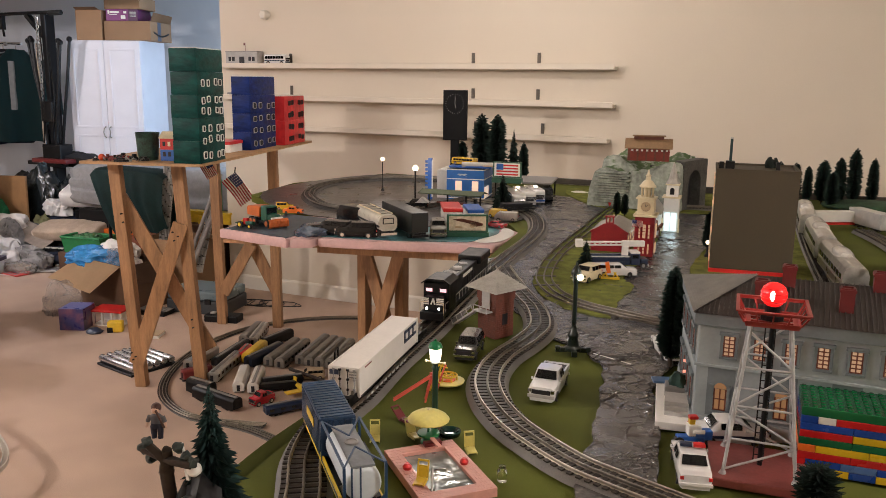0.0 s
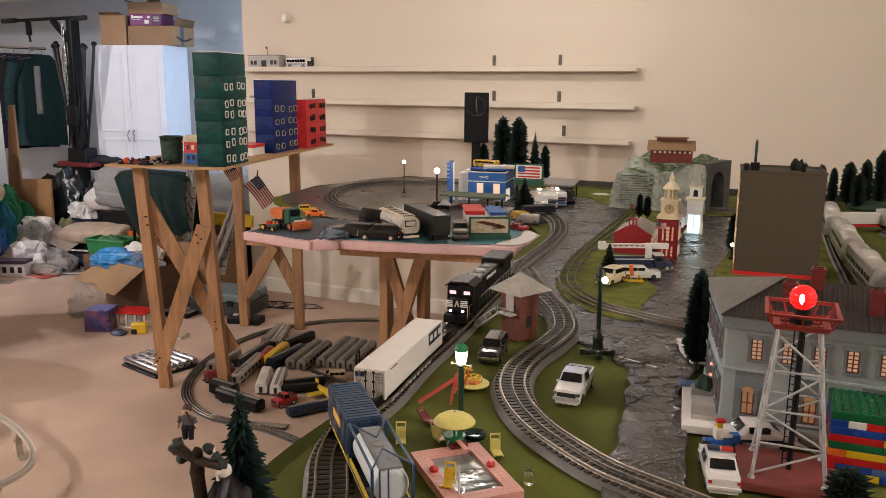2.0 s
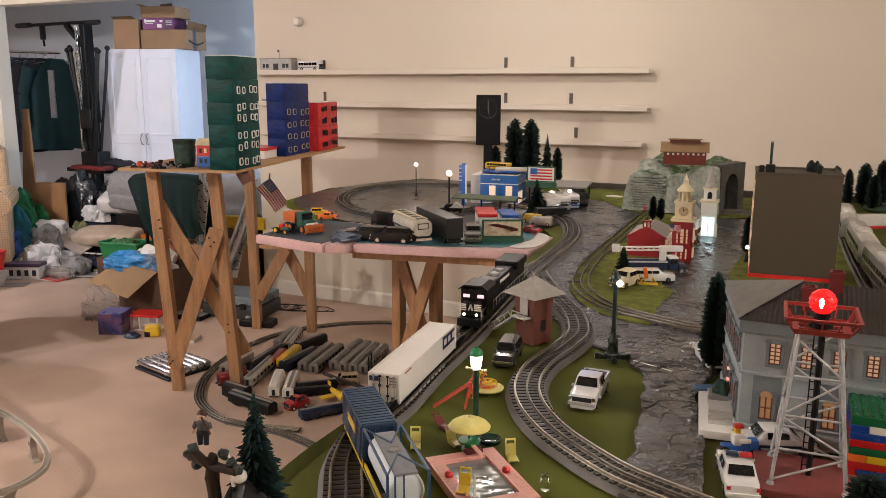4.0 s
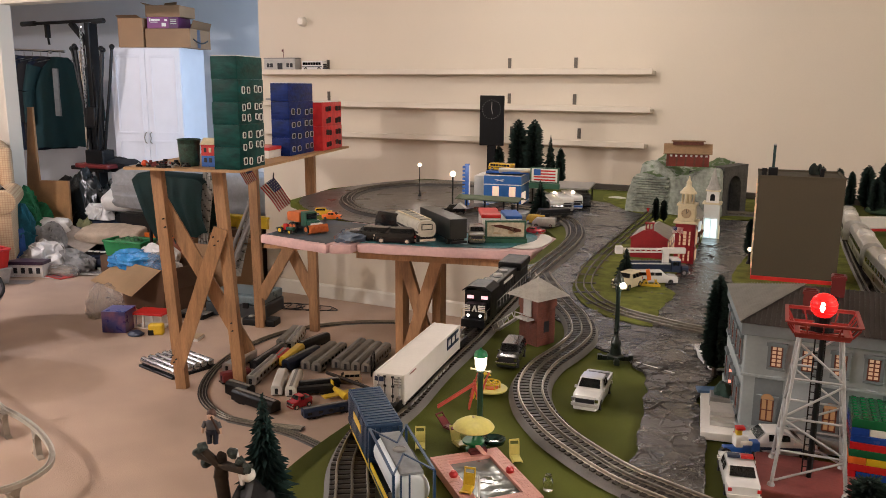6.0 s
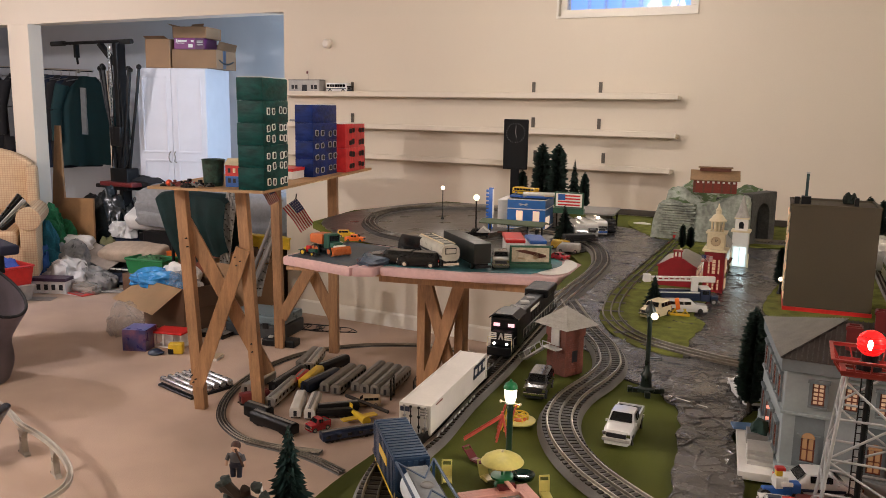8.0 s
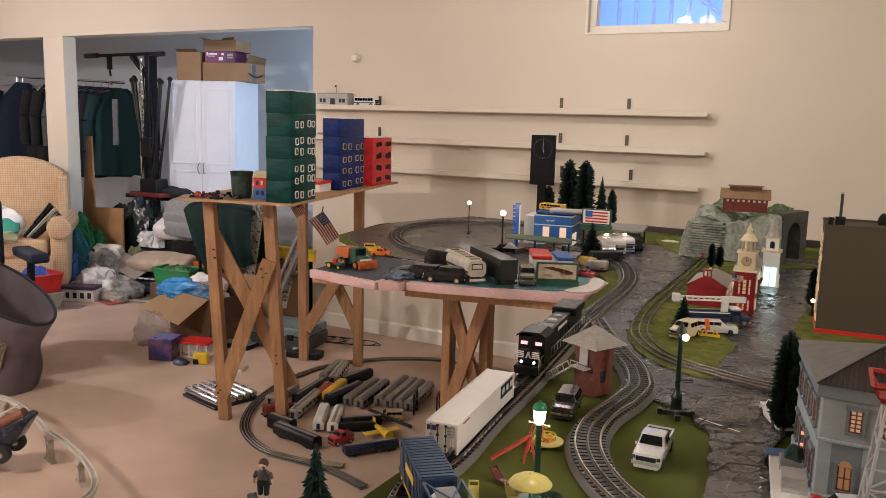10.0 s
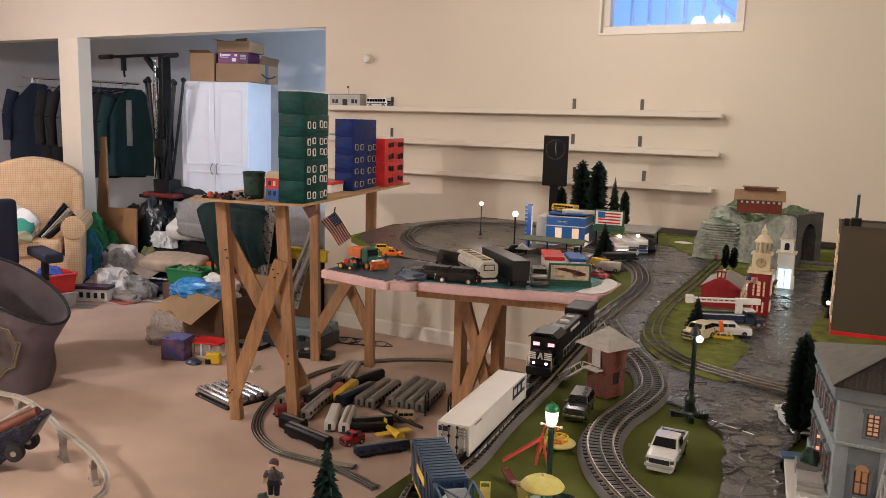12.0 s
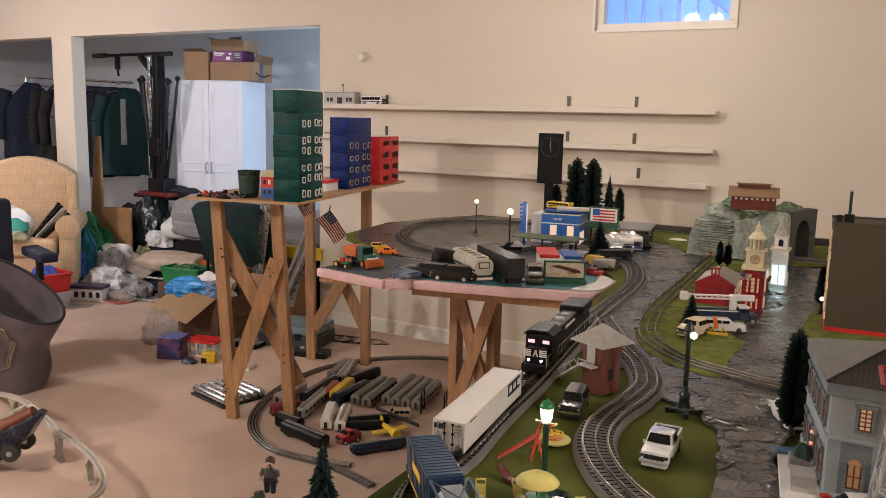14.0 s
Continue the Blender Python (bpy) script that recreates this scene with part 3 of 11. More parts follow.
MAIN = [(-0.10, 0.62), (-0.165, 0.75), (-0.222, 0.845), (-0.258, 0.95), (-0.268, 1.06), (-0.292, 1.21), (-0.315, 1.42), (-0.350, 1.66), (-0.386, 1.93), (-0.412, 2.20), (-0.435, 2.45), (-0.480, 2.68), (-0.580, 2.92), (-0.750, 3.10), (-0.95, 3.18)]
track("main_track", MAIN, "three-rail model track on grey roadbed along the edge", single=True)
track("curving_track", [(0.28, 0.91), (0.159, 0.952), (0.111, 0.972), (0.054, 1.010), (-0.010, 1.063), (-0.070, 1.139), (-0.110, 1.227), (-0.124, 1.33), (-0.114, 1.45), (-0.119, 1.55), (-0.161, 1.66), (-0.223, 1.76), (-0.302, 1.896), (-0.375, 2.03)],
      "three-rail model track winding in an S on grey roadbed", single=True)
track("loop_track", [(-1.20, 2.69), (-1.434, 2.79), (-1.66, 3.05), (-1.76, 3.38), (-1.65, 3.70), (-1.33, 3.80), (-1.08, 3.66), (-0.97, 3.38), (-1.0, 3.0), (-1.08, 2.76)], "far loop of dull dark model track", rail=M_DARKRAIL, bed_mtl=M_DARKBED)
track("village_track", [(-0.372, 3.60), (-0.355, 3.28), (-0.325, 2.75), (-0.300, 2.32), (-0.262, 2.05), (-0.205, 1.895), (-0.115, 1.785), (0.019, 1.725), (0.12, 1.70), (0.30, 1.69)], "tubular three-rail track round the village lawn", bed=False, tie_step=0.10, rail=M_DARKRAIL)
track("tunnel_track", [(-0.30, 3.42), (-0.10, 3.42), (0.06, 3.43), (0.25, 3.36), (0.36, 3.15)], "three-rail track leading into the tunnel", rail=M_DARKRAIL)
track("passenger_track", [(0.36, 3.30), (0.375, 3.0), (0.395, 2.70), (0.42, 2.40), (0.46, 2.0), (0.52, 1.7)], "straight three-rail track under the silver coaches", rail=M_DARKRAIL)
track("yard_track", [(0.55, 3.15), (0.62, 2.9), (0.66, 2.6), (0.66, 2.2), (0.64, 1.9)], "curved three-rail track beside the green", rail=M_DARKRAIL)

# ---- the pine tower with its card buildings ----
def paint(name, c, rough=0.4, **k):
    return mat(name, c, rough, **{"var": 0.1, "size": 25, "bump": 0.05, **k})


M_GREENCARD = paint("green_painted_card", (0.002, 0.050, 0.045), 0.45, var=0.4, size=10, bump=0.16, fine=26, spec=0.14, stretch=(1, 1, 2.4))
M_BLUECARD = paint("blue_painted_card", (0.006, 0.022, 0.135), 0.45, var=0.4, size=10, bump=0.16, fine=26, spec=0.14, stretch=(1, 1, 2.4))
M_REDCARD = paint("red_painted_card", (0.60, 0.030, 0.035), 0.4, var=0.15, size=14, bump=0.2, fine=30, spec=0.3)
M_PAPER = paint("white_paper", (0.76, 0.74, 0.70), 0.7)
# near-black paint: shade inside openings on flat panels, also small black details
M_SHADEBLACK = paint("dark_hole", (0.012, 0.012, 0.015), 0.6)
M_RED = paint("red_plastic", (0.58, 0.022, 0.02), 0.35)
M_YELLOW = paint("yellow_plastic", (0.75, 0.50, 0.03), 0.35)
M_BLUE = paint("blue_plastic", (0.02, 0.11, 0.42), 0.35)
M_GREEN = paint("green_plastic", (0.02, 0.22, 0.07), 0.35)
M_BRICK2 = paint("dull_brown_card", (0.13, 0.07, 0.04), 0.7)
M_DKGREEN = paint("dark_green_cloth", (0.016, 0.040, 0.040), 0.85, bump=0.5, fine=220)
M_GREY = paint("grey_plastic", (0.24, 0.23, 0.22), 0.45)
M_LTGREY = paint("light_grey_plastic", (0.42, 0.41, 0.39), 0.45)
M_SILVER = mat("silver_paint", (0.55, 0.54, 0.52), 0.33, 0.75, var=0.12, size=40, bump=0.05)
M_STEEL = mat("brushed_steel", (0.45, 0.44, 0.43), 0.3, 1.0, var=0.1, size=30, bump=0.05)
M_CARD = mat("brown_cardboard", (0.33, 0.195, 0.105), 0.8, var=0.1, size=5, bump=0.2, fine=120, random_tone=0.08)
M_DCARD = mat("dark_cardboard", (0.13, 0.072, 0.042), 0.8, var=0.15, size=5, bump=0.2, fine=120)
M_NAVY = paint("navy_plastic", (0.012, 0.022, 0.055), 0.4)
M_ORANGE = paint("orange_plastic", (0.80, 0.17, 0.02), 0.4)
M_TYRE = paint("black_rubber", (0.016, 0.016, 0.016), 0.7)
M_CHROME = mat("chrome_plating", (0.75, 0.75, 0.75), 0.12, 1.0, var=0.04, bump=0)
M_DARKGLASS = mat("dark_car_glass", (0.012, 0.014, 0.016), 0.08, var=0.1, bump=0, spec=0.7)
M_CREAM = paint("cream_plastic", (0.70, 0.60, 0.40), 0.4)
M_MAROON = paint("maroon_plastic", (0.16, 0.02, 0.02), 0.4)
M_TAN = paint("tan_plastic", (0.45, 0.33, 0.2), 0.5)

tower = thing("wooden_tower", "tall rough pine stand with splayed braced legs", "stand")
FEET = {"a": (-2.535, 2.87), "b": (-2.285, 3.01), "c": (-2.862, 3.885), "d": (-2.514, 3.975)}
TOPS = {"a": (-2.600, 2.85), "b": (-2.345, 2.985), "c": (-2.870, 3.875), "d": (-2.505, 3.955)}
for k in "abcd":
    bm = bmesh.new()
    beam(bm, (*FEET[k], 0), (*TOPS[k], 1.108), 0.056, 0.040, (0.966, 0.259, 0))
    soften(bm, 0.003)
    part("leg", bm, M_WOOD, tower)
bm = bmesh.new()
prism(bm, [(-2.615, 2.66), (-2.055, 2.80), (-2.455, 4.30), (-3.05, 4.15)], 1.108, 1.120)
part("platform", bm, M_PLY, tower, "thin plywood deck")
for a, b, side in (
        ((-2.600, 2.868, 0.935), (-2.262, 3.057, 0.175), (-0.489, 0.872, 0)),
        ((-2.319, 2.957, 0.815), (-2.533, 2.837, 0.125), (-0.489, 0.872, 0)),
        ((-2.642, 3.906, 0.52), (-2.825, 3.859, 0.205), (-0.251, 0.968, 0)),
        ((-2.690, 3.966, 0.52), (-2.535, 4.006, 0.205), (-0.251, 0.968, 0))):
    bm = bmesh.new()
    beam(bm, a, b, 0.018, 0.070, side)
    soften(bm, 0.002)
    part("brace", bm, M_WOOD, tower)


for x, y, z in ((-2.345, 2.928, 0.775), (-2.325, 2.940, 0.755), (-2.340, 2.930, 0.735), (-2.540, 2.818, 0.185), (-2.525, 2.826, 0.165), (-2.535, 2.820, 0.150), (-2.562, 2.832, 0.86), (-2.556, 2.834, 0.82), (-2.300, 2.978, 0.34), (-2.296, 2.979, 0.30)):
    bm = bmesh.new()
    rod(bm, (x, y - 0.004, z), (x - 0.004, y + 0.016, z), 0.0036, n=8)
    part("screw", bm, M_BLACK, tower, "dark screw head")


def card_tower(name, at, rz, w, d, floors, fh, material, frame_material, label, rows, cols, frame_t=0.0042):
    """Stacked painted boxes with framed window holes on the long side, their inner shade painted on dark panes."""
    o = thing(name, label, "model building", at, rz, "card buildings")
    random.seed(len(label))
    for k in range(floors):
        j = random.uniform(-0.0025, 0.0025)
        bm = bmesh.new()
        box(bm, -w + j, j, j, d + j, k * fh + 0.0004, (k + 1) * fh - 0.0004)
        soften(bm, 0.0012)
        part("storey", bm, material, o, smooth=True)
    for f in rows:
        for y in cols:
            yy, zz = y * d + random.uniform(-0.005, 0.005), f * floors * fh + random.uniform(-0.004, 0.004)
            ww, hh, t = 0.0165 * d / 0.26 + random.uniform(-0.0015, 0.0015), 0.0155 + random.uniform(-0.002, 0.002), frame_t
            turn = pose(0.0, yy, zz, random.uniform(-7, 7))
            # rounded hand-cut opening with a painted edge
            ang = [math.tau * k / 16 for k in range(16)]
            ring = [(abs(math.cos(a)) ** 0.45 * math.copysign(1, math.cos(a)), abs(math.sin(a)) ** 0.45 * math.copysign(1, math.sin(a))) for a in ang]
            bm = bmesh.new()
            loops = []
            for x, u, v in ((0.0005, ww, hh), (0.0042, ww, hh), (0.0042, ww - t * 1.5, hh - t), (0.0012, ww - t * 1.5, hh - t)):
                loops.append([bm.verts.new((x, p * u, q * v)) for p, q in ring])
            for a, b in zip(loops, loops[1:]):
                for k in range(16):
                    bm.faces.new((a[k], a[(k + 1) % 16], b[(k + 1) % 16], b[k]))
            win = part("window", bm, frame_material, o, at=turn)
            bm = bmesh.new()
            bm.faces.new([bm.verts.new((0.0034, p * (ww - t * 1.5), q * (hh - t))) for p, q in ring])
            bmesh.ops.solidify(bm, geom=bm.faces, thickness=0.0015)
            part("pane", bm, M_SHADEBLACK, win)
    bm = bmesh.new()
    box(bm, -w + 0.004, -0.004, 0.004, d - 0.004, floors * fh, floors * fh + 0.004)
    part("top_sheet", bm, M_PAPER, o)
    return o


card_tower("green_card_tower", (-2.062, 2.815, 1.1205), 14, 0.124, 0.255, 5, 0.0985, M_GREENCARD, M_PAPER, "tall shiny green painted card tower with white window frames", (0.065, 0.204, 0.305, 0.458, 0.56, 0.71), (0.19, 0.41, 0.70, 0.87))
card_tower("blue_card_tower", (-2.310, 3.505, 1.1205), 14, 0.100, 0.345, 4, 0.095, M_BLUECARD, M_LTGREY, "dark blue painted card tower with drawn windows", (0.09, 0.27, 0.43, 0.60), (0.15, 0.38, 0.69, 0.90), 0.0032)
card_tower("red_card_tower", (-2.365, 3.885, 1.1205), 14, 0.085, 0.33, 2, 0.137, M_REDCARD, M_MAROON, "short bright red painted card building", (0.13, 0.37, 0.62, 0.86), (0.25, 0.38, 0.72, 0.87), 0.0012)

o = thing("shoe_box", "small white card box with a red lid", "box", (-2.315, 3.335, 1.1205), 14)
blk("body", -0.085, 0, 0, 0.15, 0, 0.045, M_WHITE, o, bev=0.002)
blk("lid", -0.088, 0.003, -0.003, 0.153, 0.040, 0.056, M_RED, o, bev=0.002)
o = thing("toy_house", "small red and blue toy house with a yellow roof", "toy house", (-2.250, 2.865, 1.1205), 14)
blk("ground_floor", -0.07, 0, 0, 0.07, 0, 0.05, M_BLUE, o, bev=0.002)
blk("upper_floor", -0.07, 0, 0, 0.07, 0.05, 0.10, M_RED, o, bev=0.002)
bm = bmesh.new()
profile_x(bm, [(-0.006, 0.1), (0.076, 0.1), (0.035, 0.13)], -0.074, 0.004)
part("roof", bm, M_CREAM, o)
for x in (-0.055, -0.03):
    for z in (0.02, 0.066):
        blk("window", x, x + 0.012, -0.003, -0.0005, z, z + 0.02, M_SHADEBLACK if z < 0.05 or x < -0.05 else M_CREAM, o)
bm = bmesh.new()
lathe(bm, [(0.040, 0), (0.043, 0.004), (0.052, 0.118), (0.055, 0.122), (0.052, 0.124), (0.046, 0.020), (0.0, 0.018)], 28)
cup = tagged(part("paper_cup", bm, paint("green_printed_card", (0.016, 0.050, 0.035), 0.4, var=0.5, size=45), smooth=True, at=pose(-2.395, 2.855, 1.1205)), "dark green printed drinking cup", "cup")
random.seed(5)
for k in range(30):
    x, y = random.uniform(-2.60, -2.36), random.uniform(2.70, 2.86)
    y = max(y, 2.672 + (x + 2.615) * 0.25)
    col = (M_BLACK, M_GREY, M_BLACK, M_MAROON, M_LTGREY, M_BLACK, M_NAVY, M_GREY, M_RED)[k % 9]
    bm = bmesh.new()
    s = random.uniform(0.010, 0.024)
    if k % 3 == 0:
        # wheeled chassis
        box(bm, -s * 1.3, s * 1.3, -s * 0.4, s * 0.4, s * 0.25, s * 0.7)
        for u in (-s * 0.8, s * 0.8):
            rod(bm, (u, -s * 0.55, s * 0.35), (u, s * 0.55, s * 0.35), s * 0.35, n=10)
        box(bm, s * 0.1, s * 0.9, -s * 0.36, s * 0.36, s * 0.7, s * 1.3)
    elif k % 3 == 1:
        # bent arm
        rod(bm, (-s, 0, s * 0.3), (s * 0.4, 0, s * 0.9), s * 0.22, n=8)
        rod(bm, (s * 0.4, 0, s * 0.9), (s * 1.3, s * 0.4, s * 0.25), s * 0.18, n=8)
    else:
        box(bm, -s, s, -s * 0.5, s * 0.5, 0, s * 0.5)
        box(bm, -s * 0.5, s * 0.6, -s * 0.3, s * 0.3, s * 0.5, s * 0.85)
    tagged(part("toy_part", bm, col, at=pose(x, y, 1.1205, 0, 0, random.uniform(0, 360))), "small loose plastic toy part on the deck", "toy", "loose toys on the deck")
bm = bmesh.new()
bmesh.ops.create_uvsphere(bm, u_segments=16, v_segments=10, radius=0.015)
tagged(part("toy_ball", bm, paint("orange_red_plastic", (0.55, 0.06, 0.015), 0.4), smooth=True, at=pose(-2.545, 2.725, 1.1355)), "small orange-red plastic ball on the deck", "ball")

# flags under the deck
def flag(name, at, rx, ry, rz, length, height, staff):
    o = thing(name, "small striped red, white and blue flag on a staff", "flag", group="flags")
    o.matrix_basis = pose(*at, rx, ry, rz)
    q = length / 0.21
    M_FW, M_FR, M_FB = paint("flag_white", (0.72, 0.68, 0.62), 0.8), paint("flag_red", (0.42, 0.03, 0.04), 0.8), paint("flag_blue", (0.02, 0.03, 0.12), 0.8)
    bm = bmesh.new()
    rod(bm, (0.71 * staff, 0.016 * q, -0.68 * staff), (-0.02 * q, 0.016 * q, 0.02 * q), 0.004 * q, n=8)
    part("staff", bm, M_BLACK, o)

    def wave(x):
        return q * (0.012 * math.sin(x / q * 26) + 0.01 * math.sin(x / q * 11 + 1))
    for mtl, which in ((M_FR, 0), (M_FW, 1)):
        bm = bmesh.new()
        for k in range(13):
            if k % 2 != which:
                continue
            z1, z0 = -height * k / 13, -height * (k + 1) / 13
            xs = [0.004 + length * i / 14 for i in range(15)]
            lo = [bm.verts.new((x, wave(x + z0 * 0.5), z0)) for x in xs]
            hi = [bm.verts.new((x, wave(x + z1 * 0.5), z1)) for x in xs]
            for i in range(14):
                bm.faces.new((lo[i], lo[i + 1], hi[i + 1], hi[i]))
        bmesh.ops.solidify(bm, geom=bm.faces, thickness=0.0012 * q)
        part("stripe_cloth", bm, mtl, o)
    bm = bmesh.new()
    xs = [0.004 + length * 0.42 * i / 6 for i in range(7)]
    for s in (-0.0022 * q, 0.0024 * q):
        lo = [bm.verts.new((x, wave(x - height * 0.27) + s, -height * 7 / 13)) for x in xs]
        hi = [bm.verts.new((x, wave(x) + s, 0)) for x in xs]
        for i in range(6):
            bm.faces.new((lo[i], lo[i + 1], hi[i + 1], hi[i]))
    part("canton", bm, M_FB, o)
    bm = bmesh.new()
    for i in range(5):
        for j in range(4):
            x, z = length * (0.05 + 0.08 * i), -height * (0.08 + 0.12 * j)
            box(bm, x - 0.003 * q, x + 0.003 * q, wave(x + z * 0.5) - 0.005 * q, wave(x + z * 0.5) - 0.0028 * q, z - 0.003 * q, z + 0.003 * q)
    tagged(part("stars", bm, M_FW, o), kind="stuff")
    return o


flag("small_flag", (-2.535, 3.64, 0.985), 0, 54, 30, 0.172, 0.092, 0.03)
flag("small_flag", (-2.42, 3.30, 1.085), 0, 62, 40, 0.08, 0.06, 0.02)

# bundle of thin rails leaning in the tower
def track_bundle(label, a, b, n, gap, wide):
    """Upright lengths of toy track: two thin rails with short dark ties across."""
    o = thing("rail_bundle", label, "metal rails", group="track bundles")
    a, b = Vector(a), Vector(b)
    for k in range(n):
        off = Vector((gap * k, 0.006 * (k % 3), 0.02 * ((k * 7) % 4)))
        p, q = a + Vector((gap * 0.6 * k, 0.008 * (k % 2), 0)), b + off
        bm = bmesh.new()
        for u in (-wide / 2, wide / 2):
            beam(bm, p + Vector((u, 0, 0)), q + Vector((u, 0, 0)), 0.0035, 0.008)
        rail = part("rail", bm, M_LTGREY, o)
        bm = bmesh.new()
        for j in range(1, 12):
            c = p.lerp(q, j / 12)
            box(bm, c.x - wide * 0.8, c.x + wide * 0.8, c.y - 0.004, c.y + 0.003, c.z - 0.005, c.z + 0.005)
        tagged(part("tie", bm, M_GREY if k % 2 else M_TIE, rail), kind="stuff")


track_bundle("bundle of thin steel track lengths standing in a carton", (-3.685, 4.20, 0.06), (-3.575, 4.23, 0.93), 6, 0.017, 0.010)
track_bundle("thin steel track lengths slanting against the wall", (-3.36, 4.24, 0.20), (-3.20, 4.27, 0.86), 4, 0.020, 0.008)
pp = thing("pipe_bundle", "grey plastic pipes slanting out of a box", "pipes")
for k in range(3):
    bm = bmesh.new()
    rod(bm, (-3.40 + 0.028 * k, 4.20 + 0.02 * (k % 2), 0.27), (-3.185 + 0.028 * k, 4.22 + 0.02 * (k % 2), 0.73 - 0.012 * k), 0.013, n=12)
    part("pipe", bm, M_GREY, pp, smooth=True)

# ---- alcove: wardrobe, boxes, clothes, exercise machine ----
M_WARD = mat("white_laminate", (0.76, 0.77, 0.83), 0.45, var=0.03, size=6, bump=0.04)
w = thing("wardrobe", "tall white two-door wardrobe with panelled doors", "wardrobe", (-5.075, 5.62, 0), 20)
blk("carcass", -0.662, 0, 0.022, 0.54, 0, 1.81, M_WARD, w, bev=0.003)
for k in range(2):
    x0 = -0.661 + k * 0.331
    door = blk("door", x0, x0 + 0.328, 0, 0.020, 0.06, 1.80, M_WARD, w, bev=0.003)
    for z0, z1 in ((0.13, 0.985), (1.045, 1.74)):
        bm = bmesh.new()
        t = 0.018
        a, b = x0 + 0.042, x0 + 0.286
        for r in ((a, b, z0, z0 + t), (a, b, z1 - t, z1), (a, a + t, z0 + t, z1 - t), (b - t, b, z0 + t, z1 - t)):
            box(bm, r[0], r[1], -0.006, -0.0005, r[2], r[3])
        soften(bm, 0.003)
        part("moulding", bm, M_WARD, door)
    hx = x0 + (0.306 if k == 0 else 0.022)
    bm = bmesh.new()
    pts = [(hx, -0.002, 0.96), (hx, -0.03, 0.972), (hx + (0.008 if k else -0.008), -0.032, 1.01), (hx, -0.03, 1.045), (hx, -0.002, 1.058)]
    for a, b in zip(pts, pts[1:]):
        rod(bm, a, b, 0.005, n=8)
    part("handle", bm, M_GREY, door, "bowed steel handle")


def carton(at, rz, w, d, h, material=None, label="closed brown cardboard box with tape", tape=True, name="cardboard_box"):
    o = thing(name, label, "box", at, rz, "cardboard boxes")
    blk("body", 0, w, 0, d, 0, h, material or M_CARD, o, bev=0.005)
    if tape:
        blk("tape", w / 2 - 0.02, w / 2 + 0.02, -0.001, d + 0.001, h - 0.002, h + 0.0012, mat("packing_tape", (0.28, 0.19, 0.12), 0.25), o)
    return o


def open_flaps(o, w, d, h, which):
    """Loose lid flaps standing up from the rim of a carton, round a dark sheet painted as the shade inside."""
    blk("dark_inside", 0.006, w - 0.006, 0.006, d - 0.006, h - 0.002, h + 0.001, M_SHADEBLACK, o)
    for k, (side, lift) in enumerate(which):
        bm = bmesh.new()
        if side in "fb":
            y, out = (0.0, -1) if side == "f" else (d, 1)
            pts = ((0.01, y, h), (w - 0.01, y, h), (w - 0.02, y + out * 0.09 * (1 - lift), h + 0.10 * lift), (0.02, y + out * 0.09 * (1 - lift), h + 0.085 * lift))
        else:
            x, out = (0.0, -1) if side == "l" else (w, 1)
            pts = ((x, 0.01, h), (x, d - 0.01, h), (x + out * 0.09 * (1 - lift), d - 0.02, h + 0.09 * lift), (x + out * 0.09 * (1 - lift), 0.02, h + 0.10 * lift))
        bm.faces.new([bm.verts.new(p) for p in pts])
        bmesh.ops.solidify(bm, geom=bm.faces, thickness=0.004)
        part("flap", bm, M_CARD, o)


o = carton((-5.62, 5.44, 1.811), 20, 0.235, 0.36, 0.255, label="tall brown carton with its lid flaps loose", tape=False)
open_flaps(o, 0.235, 0.36, 0.255, (("b", 0.35), ("f", 0.22)))
o = carton((-5.385, 5.53, 1.811), 20, 0.42, 0.46, 0.165, label="wide brown shipping carton with blue tape and a printed mark", tape=False)
open_flaps(o, 0.42, 0.46, 0.165, (("r", 0.75), ("b", 0.8)))
blk("blue_tape", 0.4195, 0.4215, 0.15, 0.22, 0.002, 0.163, paint("blue_grey_tape", (0.06, 0.08, 0.13), 0.35), o)
bm = bmesh.new()
for k in range(10):
    a, b = (0.06 + 0.033 * k, 0.075 - 0.030 * math.sin(math.pi * k / 10)), (0.06 + 0.033 * (k + 1), 0.075 - 0.030 * math.sin(math.pi * (k + 1) / 10))
    beam(bm, (0.4225, *a), (0.4225, *b), 0.003, 0.014)
part("printed_mark", bm, M_BLACK, o)
o = carton((-5.375, 5.55, 1.977), 22, 0.285, 0.30, 0.100, paint("purple_print", (0.19, 0.022, 0.15), 0.45), "purple printed carton on the wardrobe", False)
for x0, x1, z0, z1 in ((0.02, 0.034, 0.060, 0.090), (0.038, 0.12, 0.066, 0.082), (0.030, 0.10, 0.052, 0.058), (0.135, 0.175, 0.018, 0.048), (0.16, 0.185, 0.064, 0.082)):
    blk("white_mark", x0, x1, -0.003, -0.0008, z0, z1, M_WHITE, o)
blk("dark_end", 0.20, 0.2855, -0.0025, -0.0008, 0.002, 0.098, paint("deep_purple_print", (0.085, 0.012, 0.075), 0.45), o)
for z in (0.05, 0.068, 0.082):
    blk("print_bar", 0.215, 0.27, -0.0045, -0.0028, z - 0.012, z - 0.004, M_LTGREY, o)
o = carton((-5.40, 5.56, 2.078), 17, 0.33, 0.30, 0.100, label="small brown carton with one lid flap lifted")
open_flaps(o, 0.16, 0.30, 0.100, (("l", 0.3), ("b", 0.6)))

